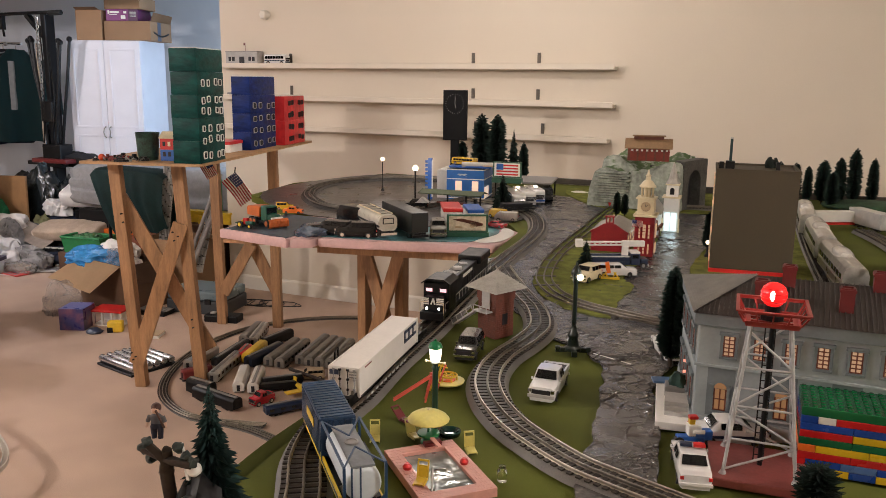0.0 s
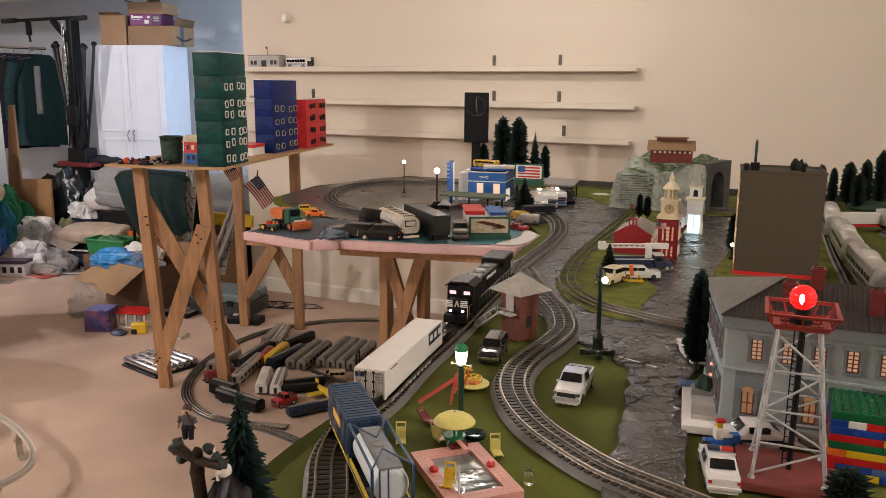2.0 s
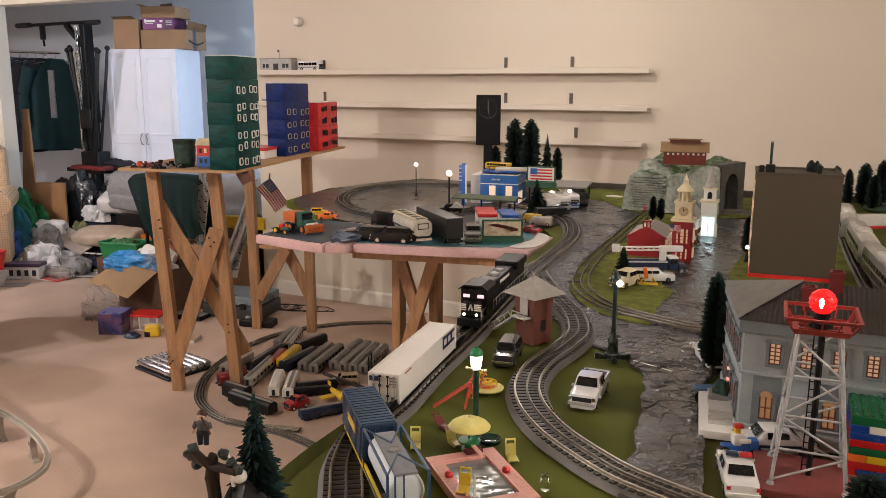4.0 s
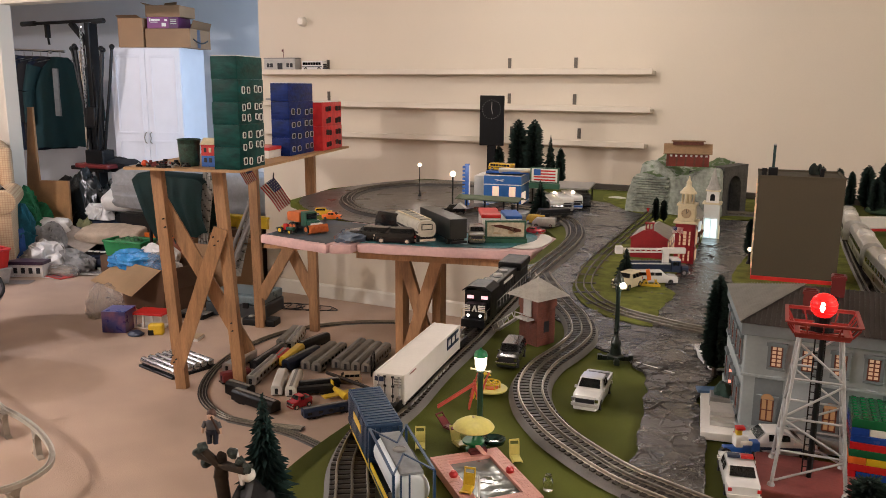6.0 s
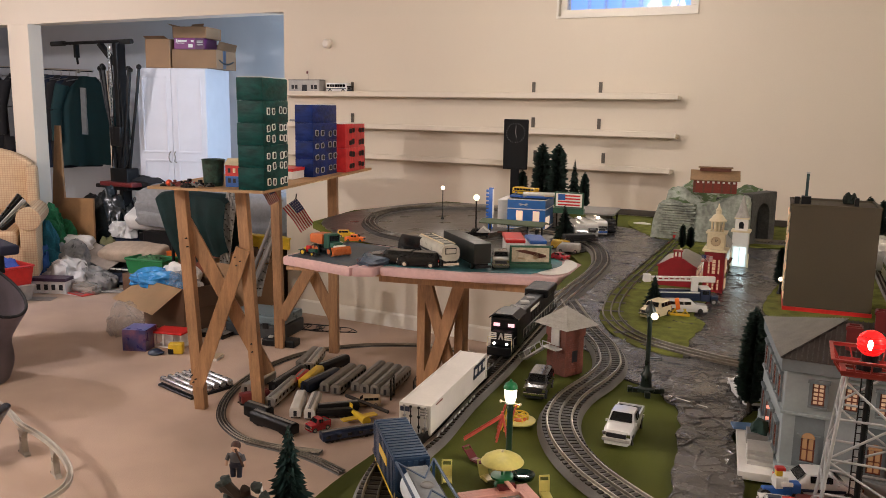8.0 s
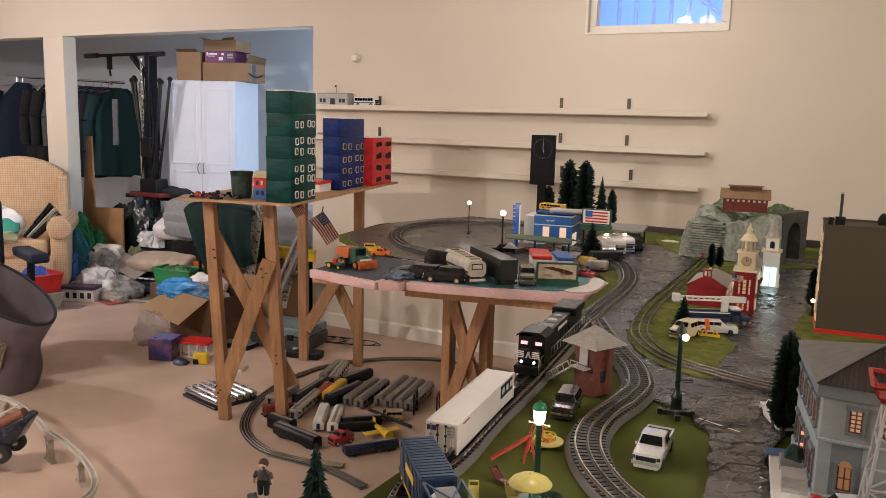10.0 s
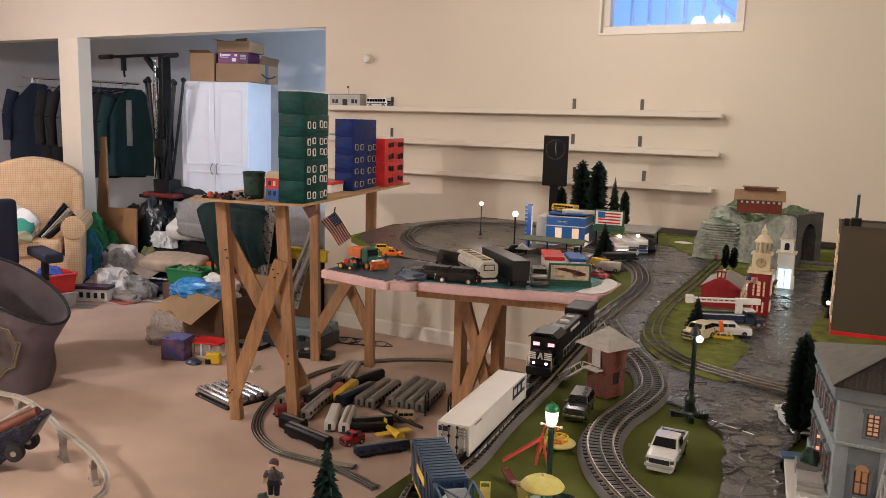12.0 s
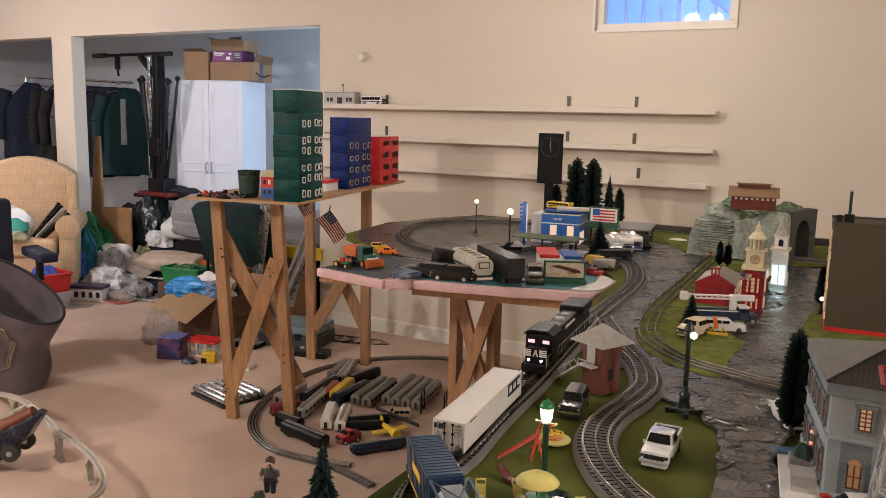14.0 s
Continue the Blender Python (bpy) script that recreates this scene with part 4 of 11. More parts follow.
# exercise machine
gym = thing("exercise_machine", "black cable exercise machine with bow rods and lat bar", "exercise machine", (-5.80, 5.30, 0))
blk("base", -0.35, 0.35, -0.15, 0.45, 0, 0.06, M_BLACK, gym, bev=0.01)
blk("mast", -0.028, 0.028, -0.05, 0.05, 0.06, 2.02, M_BLACK, gym, bev=0.008)
bm = bmesh.new()
rod(bm, (-0.90, 0, 2.03), (0.17, 0, 2.04), 0.015)
part("lat_bar", bm, M_BLACK, gym)
for x0, x1 in ((-0.90, -0.72), (0.03, 0.17)):
    bm = bmesh.new()
    rod(bm, (x0, 0, 2.031), (x1, 0, 2.034), 0.023)
    part("grip", bm, M_TYRE, gym)
bm = bmesh.new()
beam(bm, (-0.30, 0, 2.03), (-0.05, 0, 2.03), 0.05, 0.06)
beam(bm, (-0.24, 0, 2.02), (-0.03, 0, 1.82), 0.035, 0.05)
part("strut", bm, M_BLACK, gym)
bm = bmesh.new()
beam(bm, (-0.56, 0, 2.02), (-0.56, 0, 1.90), 0.03, 0.04)
rod(bm, (-0.56, 0, 1.90), (-0.55, 0, 1.84), 0.010, n=8)
part("hook_strap", bm, M_BLACK, gym)
bm = bmesh.new()
bmesh.ops.create_uvsphere(bm, u_segments=10, v_segments=8, radius=0.018, matrix=Matrix.Translation((-0.55, 0, 1.775)))
part("hook", bm, M_STEEL, gym)
bm = bmesh.new()
for k in range(24):
    m4 = pose(-0.05 + 0.004 * math.sin(k), -0.068, 1.98 - k * 0.033, 0, 0, 90 if k % 2 else 20)
    pts = [m4 @ Vector((0.011 * math.cos(j * math.tau / 8), 0, 0.022 * math.sin(j * math.tau / 8))) for j in range(9)]
    for a, b in zip(pts, pts[1:]):
        rod(bm, a, b, 0.0045, n=5, cap=False)
tagged(part("chain", bm, M_STEEL, gym), kind="stuff")
for k, (dx, dz, bx4) in enumerate(((-0.26, 1.80, -0.05), (-0.19, 1.82, -0.04), (-0.14, 1.80, -0.03), (0.11, 1.72, 0.03), (0.145, 1.795, 0.03), (0.20, 1.78, 0.04), (0.245, 1.81, 0.05))):
    bm = bmesh.new()
    y4 = -0.03 * (k % 3)
    pts = [(bx4, y4, 0.80), (bx4 + (dx - bx4) * 0.40, y4, 1.20), (bx4 + (dx - bx4) * 0.75, y4, 1.52), (dx, y4, dz)]
    for a, b in zip(pts, pts[1:]):
        rod(bm, a, b, 0.013, n=8)
    bmesh.ops.create_uvsphere(bm, u_segments=8, v_segments=6, radius=0.024, matrix=Matrix.Translation(pts[-1]))
    part("bow_rod", bm, M_BLACK, gym)
for k, (x4, z4) in enumerate(((-0.04, 1.92), (0.06, 1.70), (0.10, 1.35))):
    bm = bmesh.new()
    pts = spline([(x4, -0.06, z4), (x4 + 0.05, -0.09, z4 - 0.4), (x4 - 0.03, -0.08, 0.9)], 0.06)
    tube(bm, pts, 0.006)
    part("cable", bm, M_BLACK, gym, smooth=True)
blk("pulley_box", -0.07, 0.07, -0.09, 0.02, 1.10, 1.28, M_BLACK, gym, bev=0.015)
blk("rod_box", -0.10, 0.12, -0.08, 0.06, 0.70, 0.90, M_BLACK, gym, bev=0.01)
blk("seat", -0.12, 0.14, -0.28, -0.02, 0.42, 0.50, M_BLACK, gym, bev=0.02)
blk("seat_post", -0.03, 0.03, -0.20, -0.12, 0.06, 0.42, M_BLACK, gym)

# clothes rail
rail = thing("clothes_rail", "chrome clothes rail full of dark jackets", "clothes rail", (-8.2, 5.55, 0))
for x in (0.06, 1.95):
    bm = bmesh.new()
    rod(bm, (x, -0.30 if x < 1 else 0, 0.05), (x, -0.02 if x < 1 else 0, 1.85 - 0.03 * x), 0.014)
    beam(bm, (x, -0.25, 0.03), (x, 0.25, 0.03), 0.03, 0.03)
    part("upright", bm, M_CHROME, rail)
bm = bmesh.new()
rod(bm, (-0.15, 0, 1.86), (1.75, 0, 1.79), 0.012)
part("crossbar", bm, M_CHROME, rail)


def jacket(x, tone, depth, length, rz, label, group="hanging clothes"):
    """A hanging garment: sloping shoulders, a body with folds, and two sleeves."""
    o = thing("jacket", label, "jacket", (x, 5.55, 1.855 - 0.037 * (x + 8.35)), rz, group)
    bm = bmesh.new()
    rod(bm, (0, 0, -0.012), (0, 0, -0.06), 0.004, n=6)
    rod(bm, (-0.2, 0, -0.10), (0, 0, -0.055), 0.005, n=6)
    rod(bm, (0.2, 0, -0.10), (0, 0, -0.055), 0.005, n=6)
    part("hanger", bm, M_STEEL, o)
    bm = bmesh.new()
    rings = []
    for i in range(13):
        f = i / 12
        half = 0.07 + 0.20 * min(1, f * 5) + 0.03 * f
        th = 0.035 + depth * min(1, f * 4)
        z = -0.055 - 0.07 * min(1, f * 5) - length * f
        rings.append([bm.verts.new((half * math.cos(a), th * math.sin(a) * (1 + 0.25 * math.sin(5 * a + 3 * x)), z)) for a in [k * math.tau / 24 for k in range(24)]])
    for a, b in zip(rings, rings[1:]):
        for k in range(24):
            bm.faces.new((a[k], a[(k + 1) % 24], b[(k + 1) % 24], b[k]))
    bm.faces.new(rings[0])
    bm.faces.new(rings[-1][::-1])
    lumpy(bm, 0.018, 0.12, x)
    part("body", bm, tone, o, smooth=True)
    for s in (-1, 1):
        bm = bmesh.new()
        pts = [(s * 0.24, 0, -0.14), (s * 0.31, -0.02, -0.38), (s * 0.32, -0.04, -0.66)]
        rod(bm, pts[0], pts[1], 0.06, 0.055, 12)
        rod(bm, pts[1], pts[2], 0.055, 0.045, 12)
        lumpy(bm, 0.012, 0.08, x + s)
        part("sleeve", bm, tone, o, smooth=True)
    return o


M_C1 = paint("navy_cloth", (0.008, 0.016, 0.040), 0.9, bump=0.6, fine=250)
M_C2 = paint("charcoal_cloth", (0.014, 0.014, 0.017), 0.9, bump=0.6, fine=250)
M_C3 = paint("grey_cloth", (0.085, 0.09, 0.10), 0.9, bump=0.6, fine=250)
M_C5 = paint("pale_grey_shirt", (0.36, 0.36, 0.36), 0.9)
M_C4 = paint("deep_teal_cloth", (0.008, 0.042, 0.048), 0.85, bump=0.6, fine=250)
jacket(-8.08, M_C1, 0.09, 0.76, 60, "dark navy coat with a small white badge")
jacket(-7.60, M_C2, 0.05, 0.74, 84, "dark charcoal jacket on a hanger")
jacket(-7.42, M_C2, 0.05, 0.72, 82, "dark charcoal jacket on a hanger")
jacket(-7.18, M_C3, 0.05, 0.70, 72, "mid grey jacket on a hanger")
jacket(-7.04, M_C1, 0.05, 0.80, 80, "dark navy jacket on a hanger")
jacket(-6.92, M_C2, 0.05, 0.80, 84, "black jacket on a hanger")
jacket(-6.80, M_C1, 0.05, 0.82, 78, "dark navy jacket on a hanger")
jacket(-6.70, M_C2, 0.05, 0.78, 82, "black jacket on a hanger")
jk = jacket(-6.53, M_C4, 0.07, 0.78, 62, "deep teal jacket hanging open over a pale shirt")
bm = bmesh.new()
prism(bm, [(-0.105, -0.12), (-0.062, -0.12), (-0.045, -0.10), (-0.088, -0.10)], -0.60, -0.16)
lumpy(bm, 0.008, 0.1)
part("pale_shirt", bm, M_C5, jk, "pale grey shirt inside the jacket")
bm = bmesh.new()
rod(bm, (0.10, -0.115, -0.40), (0.10, -0.105, -0.40), 0.016, n=12)
badge = part("badge", bm, M_WHITE, [o for o in bpy.data.objects if o.name == "jacket"][0], "small white badge")

# ---- clutter on the floor ----
def blob(name, at, size, material, label, category, seed=1.0, amount=0.25, rz=0.0, group="", fine=0.0, cut=3):
    """A soft heap: a rounded lump with folds, flat where it lies."""
    bm = bmesh.new()
    bmesh.ops.create_icosphere(bm, subdivisions=cut, radius=1.0)
    for v in bm.verts:
        n = noise.noise_vector(v.co * 1.6 + Vector((seed * 3.1, seed * 7.7, seed)))
        n2 = noise.noise_vector(v.co * 4.5 + Vector((seed, seed * 2.7, 5)))
        v.co += n * amount + n2 * (amount * 0.35 + fine)
        v.co.z = max(v.co.z, -0.35)
        v.co = Vector((v.co.x * size[0], v.co.y * size[1], (v.co.z + 0.35) * size[2] / 1.35))
    return tagged(part(name, bm, material, smooth=True, at=pose(*at, 0, 0, rz)), label, category, group)


def crumpled(name, at, size, material, label, category, seed=1.0, swell=0.22, fold=0.16, rz=0.0, group="", cut=5):
    """A limp bag or cloth: a flattened lump with sharp folds running over it."""
    bm = bmesh.new()
    bmesh.ops.create_icosphere(bm, subdivisions=cut, radius=1.0)
    o = Vector((seed * 3.3, seed * 1.9, seed * 5.1))
    for v in bm.verts:
        d = v.co.normalized()
        n = noise.noise_vector(d * 1.3 + o)
        w = noise.noise_vector(d * 2.2 + o) * 0.35
        r1 = 1 - abs(noise.noise((d + w) * 1.9 + o)) * 2
        r2 = 1 - abs(noise.noise((d + w * 0.6) * 4.4 - o)) * 2
        v.co = d * (1 + fold * (r1 - 0.4) + fold * 0.16 * (r2 - 0.4)) + n * swell * 1.25
        v.co.z = max(v.co.z, -0.4)
        v.co = Vector((v.co.x * size[0], v.co.y * size[1], (v.co.z + 0.4) * size[2] / 1.4))
    return tagged(part(name, bm, material, smooth=True, at=pose(*at, 0, 0, rz)), label, category, group)


def film(name, colour, through=0.5, rough=0.22):
    """Thin cloudy plastic."""
    m = mat(name, colour, rough, var=0.2, size=14, bump=0.5, fine=45)
    b = m.node_tree.nodes["Principled BSDF"]
    b.inputs["Transmission Weight"].default_value = through
    b.inputs["IOR"].default_value = 1.12
    return m


M_BAGW = mat("white_bag_plastic", (0.74, 0.73, 0.72), 0.35, var=0.06, size=12, bump=0.3, fine=60)
M_BAGG = film("grey_bag_plastic", (0.36, 0.36, 0.36), 0.25, 0.3)
M_CLEAR = film("cloudy_bag_plastic", (0.80, 0.79, 0.77), 0.75, 0.14)
M_THIN = film("thin_clear_plastic", (0.62, 0.60, 0.58), 0.5, 0.10)
M_THIN.node_tree.nodes["Principled BSDF"].inputs["Alpha"].default_value = 0.42
M_BAGB = mat("blue_bag_plastic", (0.035, 0.26, 0.62), 0.25, var=0.2, bump=0.4, fine=60)
M_BAGK = mat("black_bin_bag", (0.008, 0.012, 0.014), 0.22, var=0.3, bump=0.4, fine=50)
M_GFLUFF = mat("green_fleece", (0.016, 0.15, 0.055), 0.95, var=0.35, size=25, bump=1.0, fine=90)
M_TEAL = mat("teal_cloth", (0.02, 0.16, 0.23), 0.9, var=0.3, size=12, bump=0.6, fine=120)
M_BEIGE = mat("beige_knit", (0.50, 0.40, 0.31), 0.95, var=0.12, size=14, bump=0.8, fine=120)
M_FLEECE = mat("white_fleece", (0.72, 0.70, 0.68), 0.95, var=0.06, size=14, bump=0.8, fine=130)

crumpled("blanket", (-5.96, 4.60, 0), (0.27, 0.15, 0.57), M_GFLUFF, "crumpled green fleece blanket in a heap", "blanket", 2.0, 0.26, 0.24)
crumpled("crumpled_cloth", (-5.80, 4.45, 0), (0.18, 0.10, 0.41), M_TEAL, "heap of teal cloth", "cloth", 3.0, 0.26, 0.22)
crumpled("crumpled_cloth", (-5.74, 4.36, 0), (0.08, 0.06, 0.30), paint("bright_blue_cloth", (0.03, 0.10, 0.32), 0.8), "bright blue cloth sack", "cloth", 9.9, 0.2, 0.2, cut=4)
crumpled("laundry_mound", (-5.58, 4.72, 0), (0.32, 0.16, 0.27), M_C3, "heap of grey clothes", "clothes", 14.2, 0.2, 0.2, cut=4)
crumpled("fleece_throw", (-5.64, 4.62, 0.215), (0.21, 0.12, 0.17), M_FLEECE, "white fleece throw heaped over clothes", "throw", 4.0, 0.22, 0.14)
crumpled("plastic_bag", (-5.56, 4.50, 0.0), (0.22, 0.10, 0.33), M_BAGG, "grey full plastic sack", "bag", 6.1, 0.2, 0.14, group="plastic bags")
wb = crumpled("plastic_bag", (-5.44, 4.37, 0), (0.21, 0.10, 0.22), M_BAGW, "crumpled white plastic carrier bag with its handle up", "bag", 5.3, 0.32, 0.26, group="plastic bags")
bm = bmesh.new()
sweep(bm, spline([(0.10, 0.0, 0.10), (0.14, -0.02, 0.19), (0.20, -0.02, 0.235), (0.245, -0.01, 0.20), (0.22, 0.0, 0.10)], 0.02), [(-0.014, 0), (-0.014, 0.006), (0.014, 0.008), (0.014, 0.002)])
part("handle_loop", bm, M_BAGW, wb, smooth=True)
crumpled("plastic_bag", (-5.60, 4.34, 0), (0.11, 0.07, 0.12), M_BAGW, "small white plastic bag", "bag", 5.9, 0.3, 0.25, group="plastic bags", cut=4)
crumpled("plastic_bag", (-5.22, 4.45, 0), (0.21, 0.10, 0.17), M_BAGG, "dark crumpled plastic sack", "bag", 8.4, 0.25, 0.2, group="plastic bags")
crumpled("plastic_bag", (-5.17, 4.30, 0), (0.18, 0.09, 0.085), M_CLEAR, "clear plastic bag with beige contents", "bag", 7.2, 0.16, 0.16, group="plastic bags")
carton((-5.27, 4.27, 0.004), 6, 0.20, 0.06, 0.045, M_BEIGE, "beige packet inside a clear bag", False, "packet")
crumpled("plastic_bag", (-3.92, 3.62, 0), (0.118, 0.09, 0.175), M_THIN, "cloudy grey bag of odds and ends", "bag", 9.3, 0.28, 0.34, group="plastic bags")
crumpled("laundry_mound", (-5.05, 4.64, 0), (0.25, 0.12, 0.13), M_C1, "dark navy clothes on the carpet", "clothes", 13.1, 0.25, 0.2, cut=4)
crumpled("laundry_mound", (-5.08, 4.86, 0), (0.40, 0.16, 0.21), M_C2, "dark flat clothes under the cushion", "clothes", 13.4, 0.15, 0.15, cut=4)
crumpled("laundry_mound", (-5.50, 5.06, 0), (0.30, 0.16, 0.35), M_C1, "heap of dark navy clothes", "clothes", 11.3, 0.25, 0.22, cut=4)
crumpled("laundry_mound", (-6.15, 5.30, 0), (0.36, 0.20, 0.60), M_C2, "tall heap of black clothes by the machine", "clothes", 15.3, 0.25, 0.2, cut=4)
crumpled("bin_bag", (-5.78, 5.10, 0.0), (0.28, 0.14, 0.64), M_BAGK, "full glossy black bin bag", "bag", 16.3, 0.22, 0.22, group="plastic bags")
crumpled("bin_bag", (-5.50, 5.20, 0.0), (0.24, 0.14, 0.60), M_BAGK, "full glossy black bin bag", "bag", 17.9, 0.25, 0.22, group="plastic bags")
crumpled("crumpled_cloth", (-5.58, 4.90, 0), (0.10, 0.09, 0.33), paint("olive_cloth", (0.19, 0.19, 0.09), 0.9), "heap of olive cloth", "cloth", 13.7, 0.2, 0.2, cut=4)
crumpled("plastic_bag", (-5.50, 5.00, 0.325), (0.14, 0.08, 0.14), M_BAGW, "small white bag on dark clothes", "bag", 10.3, 0.3, 0.28, group="plastic bags", cut=4)
crumpled("crumpled_cloth", (-5.40, 4.86, 0.19), (0.13, 0.07, 0.10), mat("blue_white_print_cloth", (0.20, 0.34, 0.42), 0.8, var=0.7, size=30, bump=0.3), "crumpled blue and white printed cloth", "cloth", 10.9, 0.25, 0.25, cut=4)
bm = bmesh.new()
box(bm, -0.30, 0.30, -0.13, 0.13, 0, 0.115)
soften(bm, 0.05, 5)
bmesh.ops.subdivide_edges(bm, edges=[e for e in bm.edges if e.calc_length() > 0.06], cuts=4, use_grid_fill=True)
lumpy(bm, 0.012, 0.09)
tagged(part("cushion", bm, M_BEIGE, smooth=True, at=pose(-5.08, 4.77, 0.205, 12, -2, 12)), "beige knitted oblong cushion on the heap", "cushion")
for k in range(5):
    o = thing("toy_train_piece", "black and white toy train piece on the clothes", "toy train", (-5.13 + 0.058 * k, 4.555 + 0.012 * k, 0.118), 14, "toy train pieces")
    blk("body", -0.026, 0.026, -0.016, 0.016, 0, 0.026, M_BLACK, o, bev=0.003)
    blk("roof", -0.022, 0.022, -0.014, 0.014, 0.0262, 0.034, M_WHITE, o, bev=0.002)


def tub(at, rz, w, d, h, material, label, name="plastic_tub"):
    o = thing(name, label, "tub", at, rz)
    bm = bmesh.new()
    t = 0.006
    lo = [(-w / 2 * 0.88, -d / 2 * 0.88), (w / 2 * 0.88, -d / 2 * 0.88), (w / 2 * 0.88, d / 2 * 0.88), (-w / 2 * 0.88, d / 2 * 0.88)]
    hi = [(-w / 2, -d / 2), (w / 2, -d / 2), (w / 2, d / 2), (-w / 2, d / 2)]
    a = [bm.verts.new((*p, 0)) for p in lo]
    b = [bm.verts.new((*p, h)) for p in hi]
    c = [bm.verts.new((p[0] * 0.96, p[1] * 0.94, h)) for p in hi]
    e = [bm.verts.new((p[0] * 0.96, p[1] * 0.94, t)) for p in lo]
    bm.faces.new(a[::-1])
    bm.faces.new(e)
    for k in range(4):
        j = (k + 1) % 4
        bm.faces.new((a[k], a[j], b[j], b[k]))
        bm.faces.new((b[k], b[j], c[j], c[k]))
        bm.faces.new((c[k], c[j], e[j], e[k]))
    part("shell", bm, material, o)
    bm = bmesh.new()
    for p, q in zip(hi, hi[1:] + hi[:1]):
        rod(bm, (*p, h), (*q, h), 0.010, n=8)
    part("rim", bm, material, o)
    return o


carton((-4.93, 4.47, 0), 6, 0.38, 0.24, 0.148, M_DCARD, "dark flat carton under the green tub", False)
tub((-4.73, 4.60, 0.149), 8, 0.36, 0.20, 0.12, M_GREEN, "green plastic tub with toys beside the heap")
crumpled("toy_mound", (-4.73, 4.60, 0.17), (0.13, 0.07, 0.12), mat("mixed_green_toys", (0.05, 0.16, 0.06), 0.4, var=0.8, size=40, bump=0.5), "heap of green toy parts in a tub", "toys", 31.7, 0.25, 0.3, cut=4)
carton((-4.86, 4.80, 0), 8, 0.44, 0.20, 0.235, M_DCARD, "dark carton behind the green tub", False)
carton((-4.84, 4.80, 0.236), 8, 0.40, 0.16, 0.055, M_ORANGE, "flat orange toy box", False, "toy_box")
carton((-5.34, 5.02, 0), 4, 0.40, 0.16, 0.37, M_BLACK, "black storage box by the bed", False)
carton((-5.02, 4.93, 0), 4, 0.42, 0.10, 0.30, M_DCARD, "low dark carton by the bed", False)
for k in range(5):
    carton((-5.05 + 0.03 * (k % 3), 4.90 + 0.01 * (k % 2), 0.301 + 0.0185 * k), 3 + 5 * (k % 3), 0.30 + 0.03 * (k % 2), 0.12, 0.018, (M_BRICK2, M_BLACK, M_TAN, M_BLACK, M_LTGREY)[k], "thin flat game box in a dark stack", False, "game_box")
tub((-5.50, 3.80, 0), -12, 0.46, 0.34, 0.12, M_LTGREY, "pale grey translucent storage bin")
tub((-5.50, 3.80, 0.10), -8, 0.50, 0.30, 0.17, M_RED, "red plastic tub standing in a grey bin")
crumpled("crumpled_cloth", (-5.42, 3.84, 0.12), (0.15, 0.09, 0.18), paint("royal_blue_cloth", (0.02, 0.06, 0.30), 0.8), "royal blue cloth in the red tub", "cloth", 33.1, 0.25, 0.2, cut=4)
carton((-5.66, 4.44, 0), 14, 0.18, 0.06, 0.20, M_YELLOW, "small yellow box among the bags", False, "yellow_box")
o = thing("card_sheet", "bent sheet of grey brown card on the clothes", "card", (-5.34, 4.60, 0.16), 8)
o.matrix_basis = pose(-5.33, 4.60, 0.225, 24, 20, 6)
blk("sheet", -0.17, 0.17, -0.10, 0.10, 0, 0.005, paint("grey_brown_card", (0.33, 0.28, 0.24), 0.8), o, bev=0.002)
o = thing("card_sheet", "loose grey card lying by the toy house", "card", (-5.24, 3.95, 0.001), 30)
blk("sheet", -0.11, 0.11, -0.06, 0.06, 0, 0.004, paint("mid_grey_card", (0.30, 0.26, 0.24), 0.8), o)
for k, (x, y, rz, c) in enumerate(((-5.22, 4.22, 8, "M_PAPER"), (-5.14, 4.24, -6, "M_RED"), (-4.95, 4.44, 24, "M_PAPER"), (-4.90, 4.47, 18, "M_LTGREY"), (-5.02, 4.40, 30, "M_GREY"), (-5.36, 4.16, 40, "M_PAPER"))):
    o = thing("magazine", "thin printed magazine lying on the carpet", "magazine", (x, y, 0.001 + 0.004 * (k % 3)), rz, "magazines")
    blk("booklet", -0.13, 0.13, -0.07, 0.07, 0, 0.003, {"M_PAPER": M_PAPER, "M_RED": M_RED, "M_LTGREY": M_LTGREY, "M_GREY": M_GREY}[c], o)
    for j in range(3):
        blk("print_bar", -0.11, 0.10 - 0.04 * (j % 2), -0.05 + 0.035 * j, -0.03 + 0.035 * j, 0.0031, 0.0036, M_NAVY if j % 2 else M_GREY, o)
o = thing("toy_cottage", "white toy house front lying beside a dark box", "toy house", (-5.45, 4.05, 0), 25)
blk("wall", 0, 0.26, 0, 0.10, 0, 0.10, M_WHITE, o, bev=0.003)
blk("roof", -0.01, 0.27, -0.01, 0.12, 0.10, 0.125, paint("plum_card", (0.05, 0.025, 0.05)), o)
for k in range(4):
    blk("window", 0.03 + k * 0.06, 0.06 + k * 0.06, -0.003, -0.0005, 0.03, 0.075, M_SHADEBLACK, o)
random.seed(11)
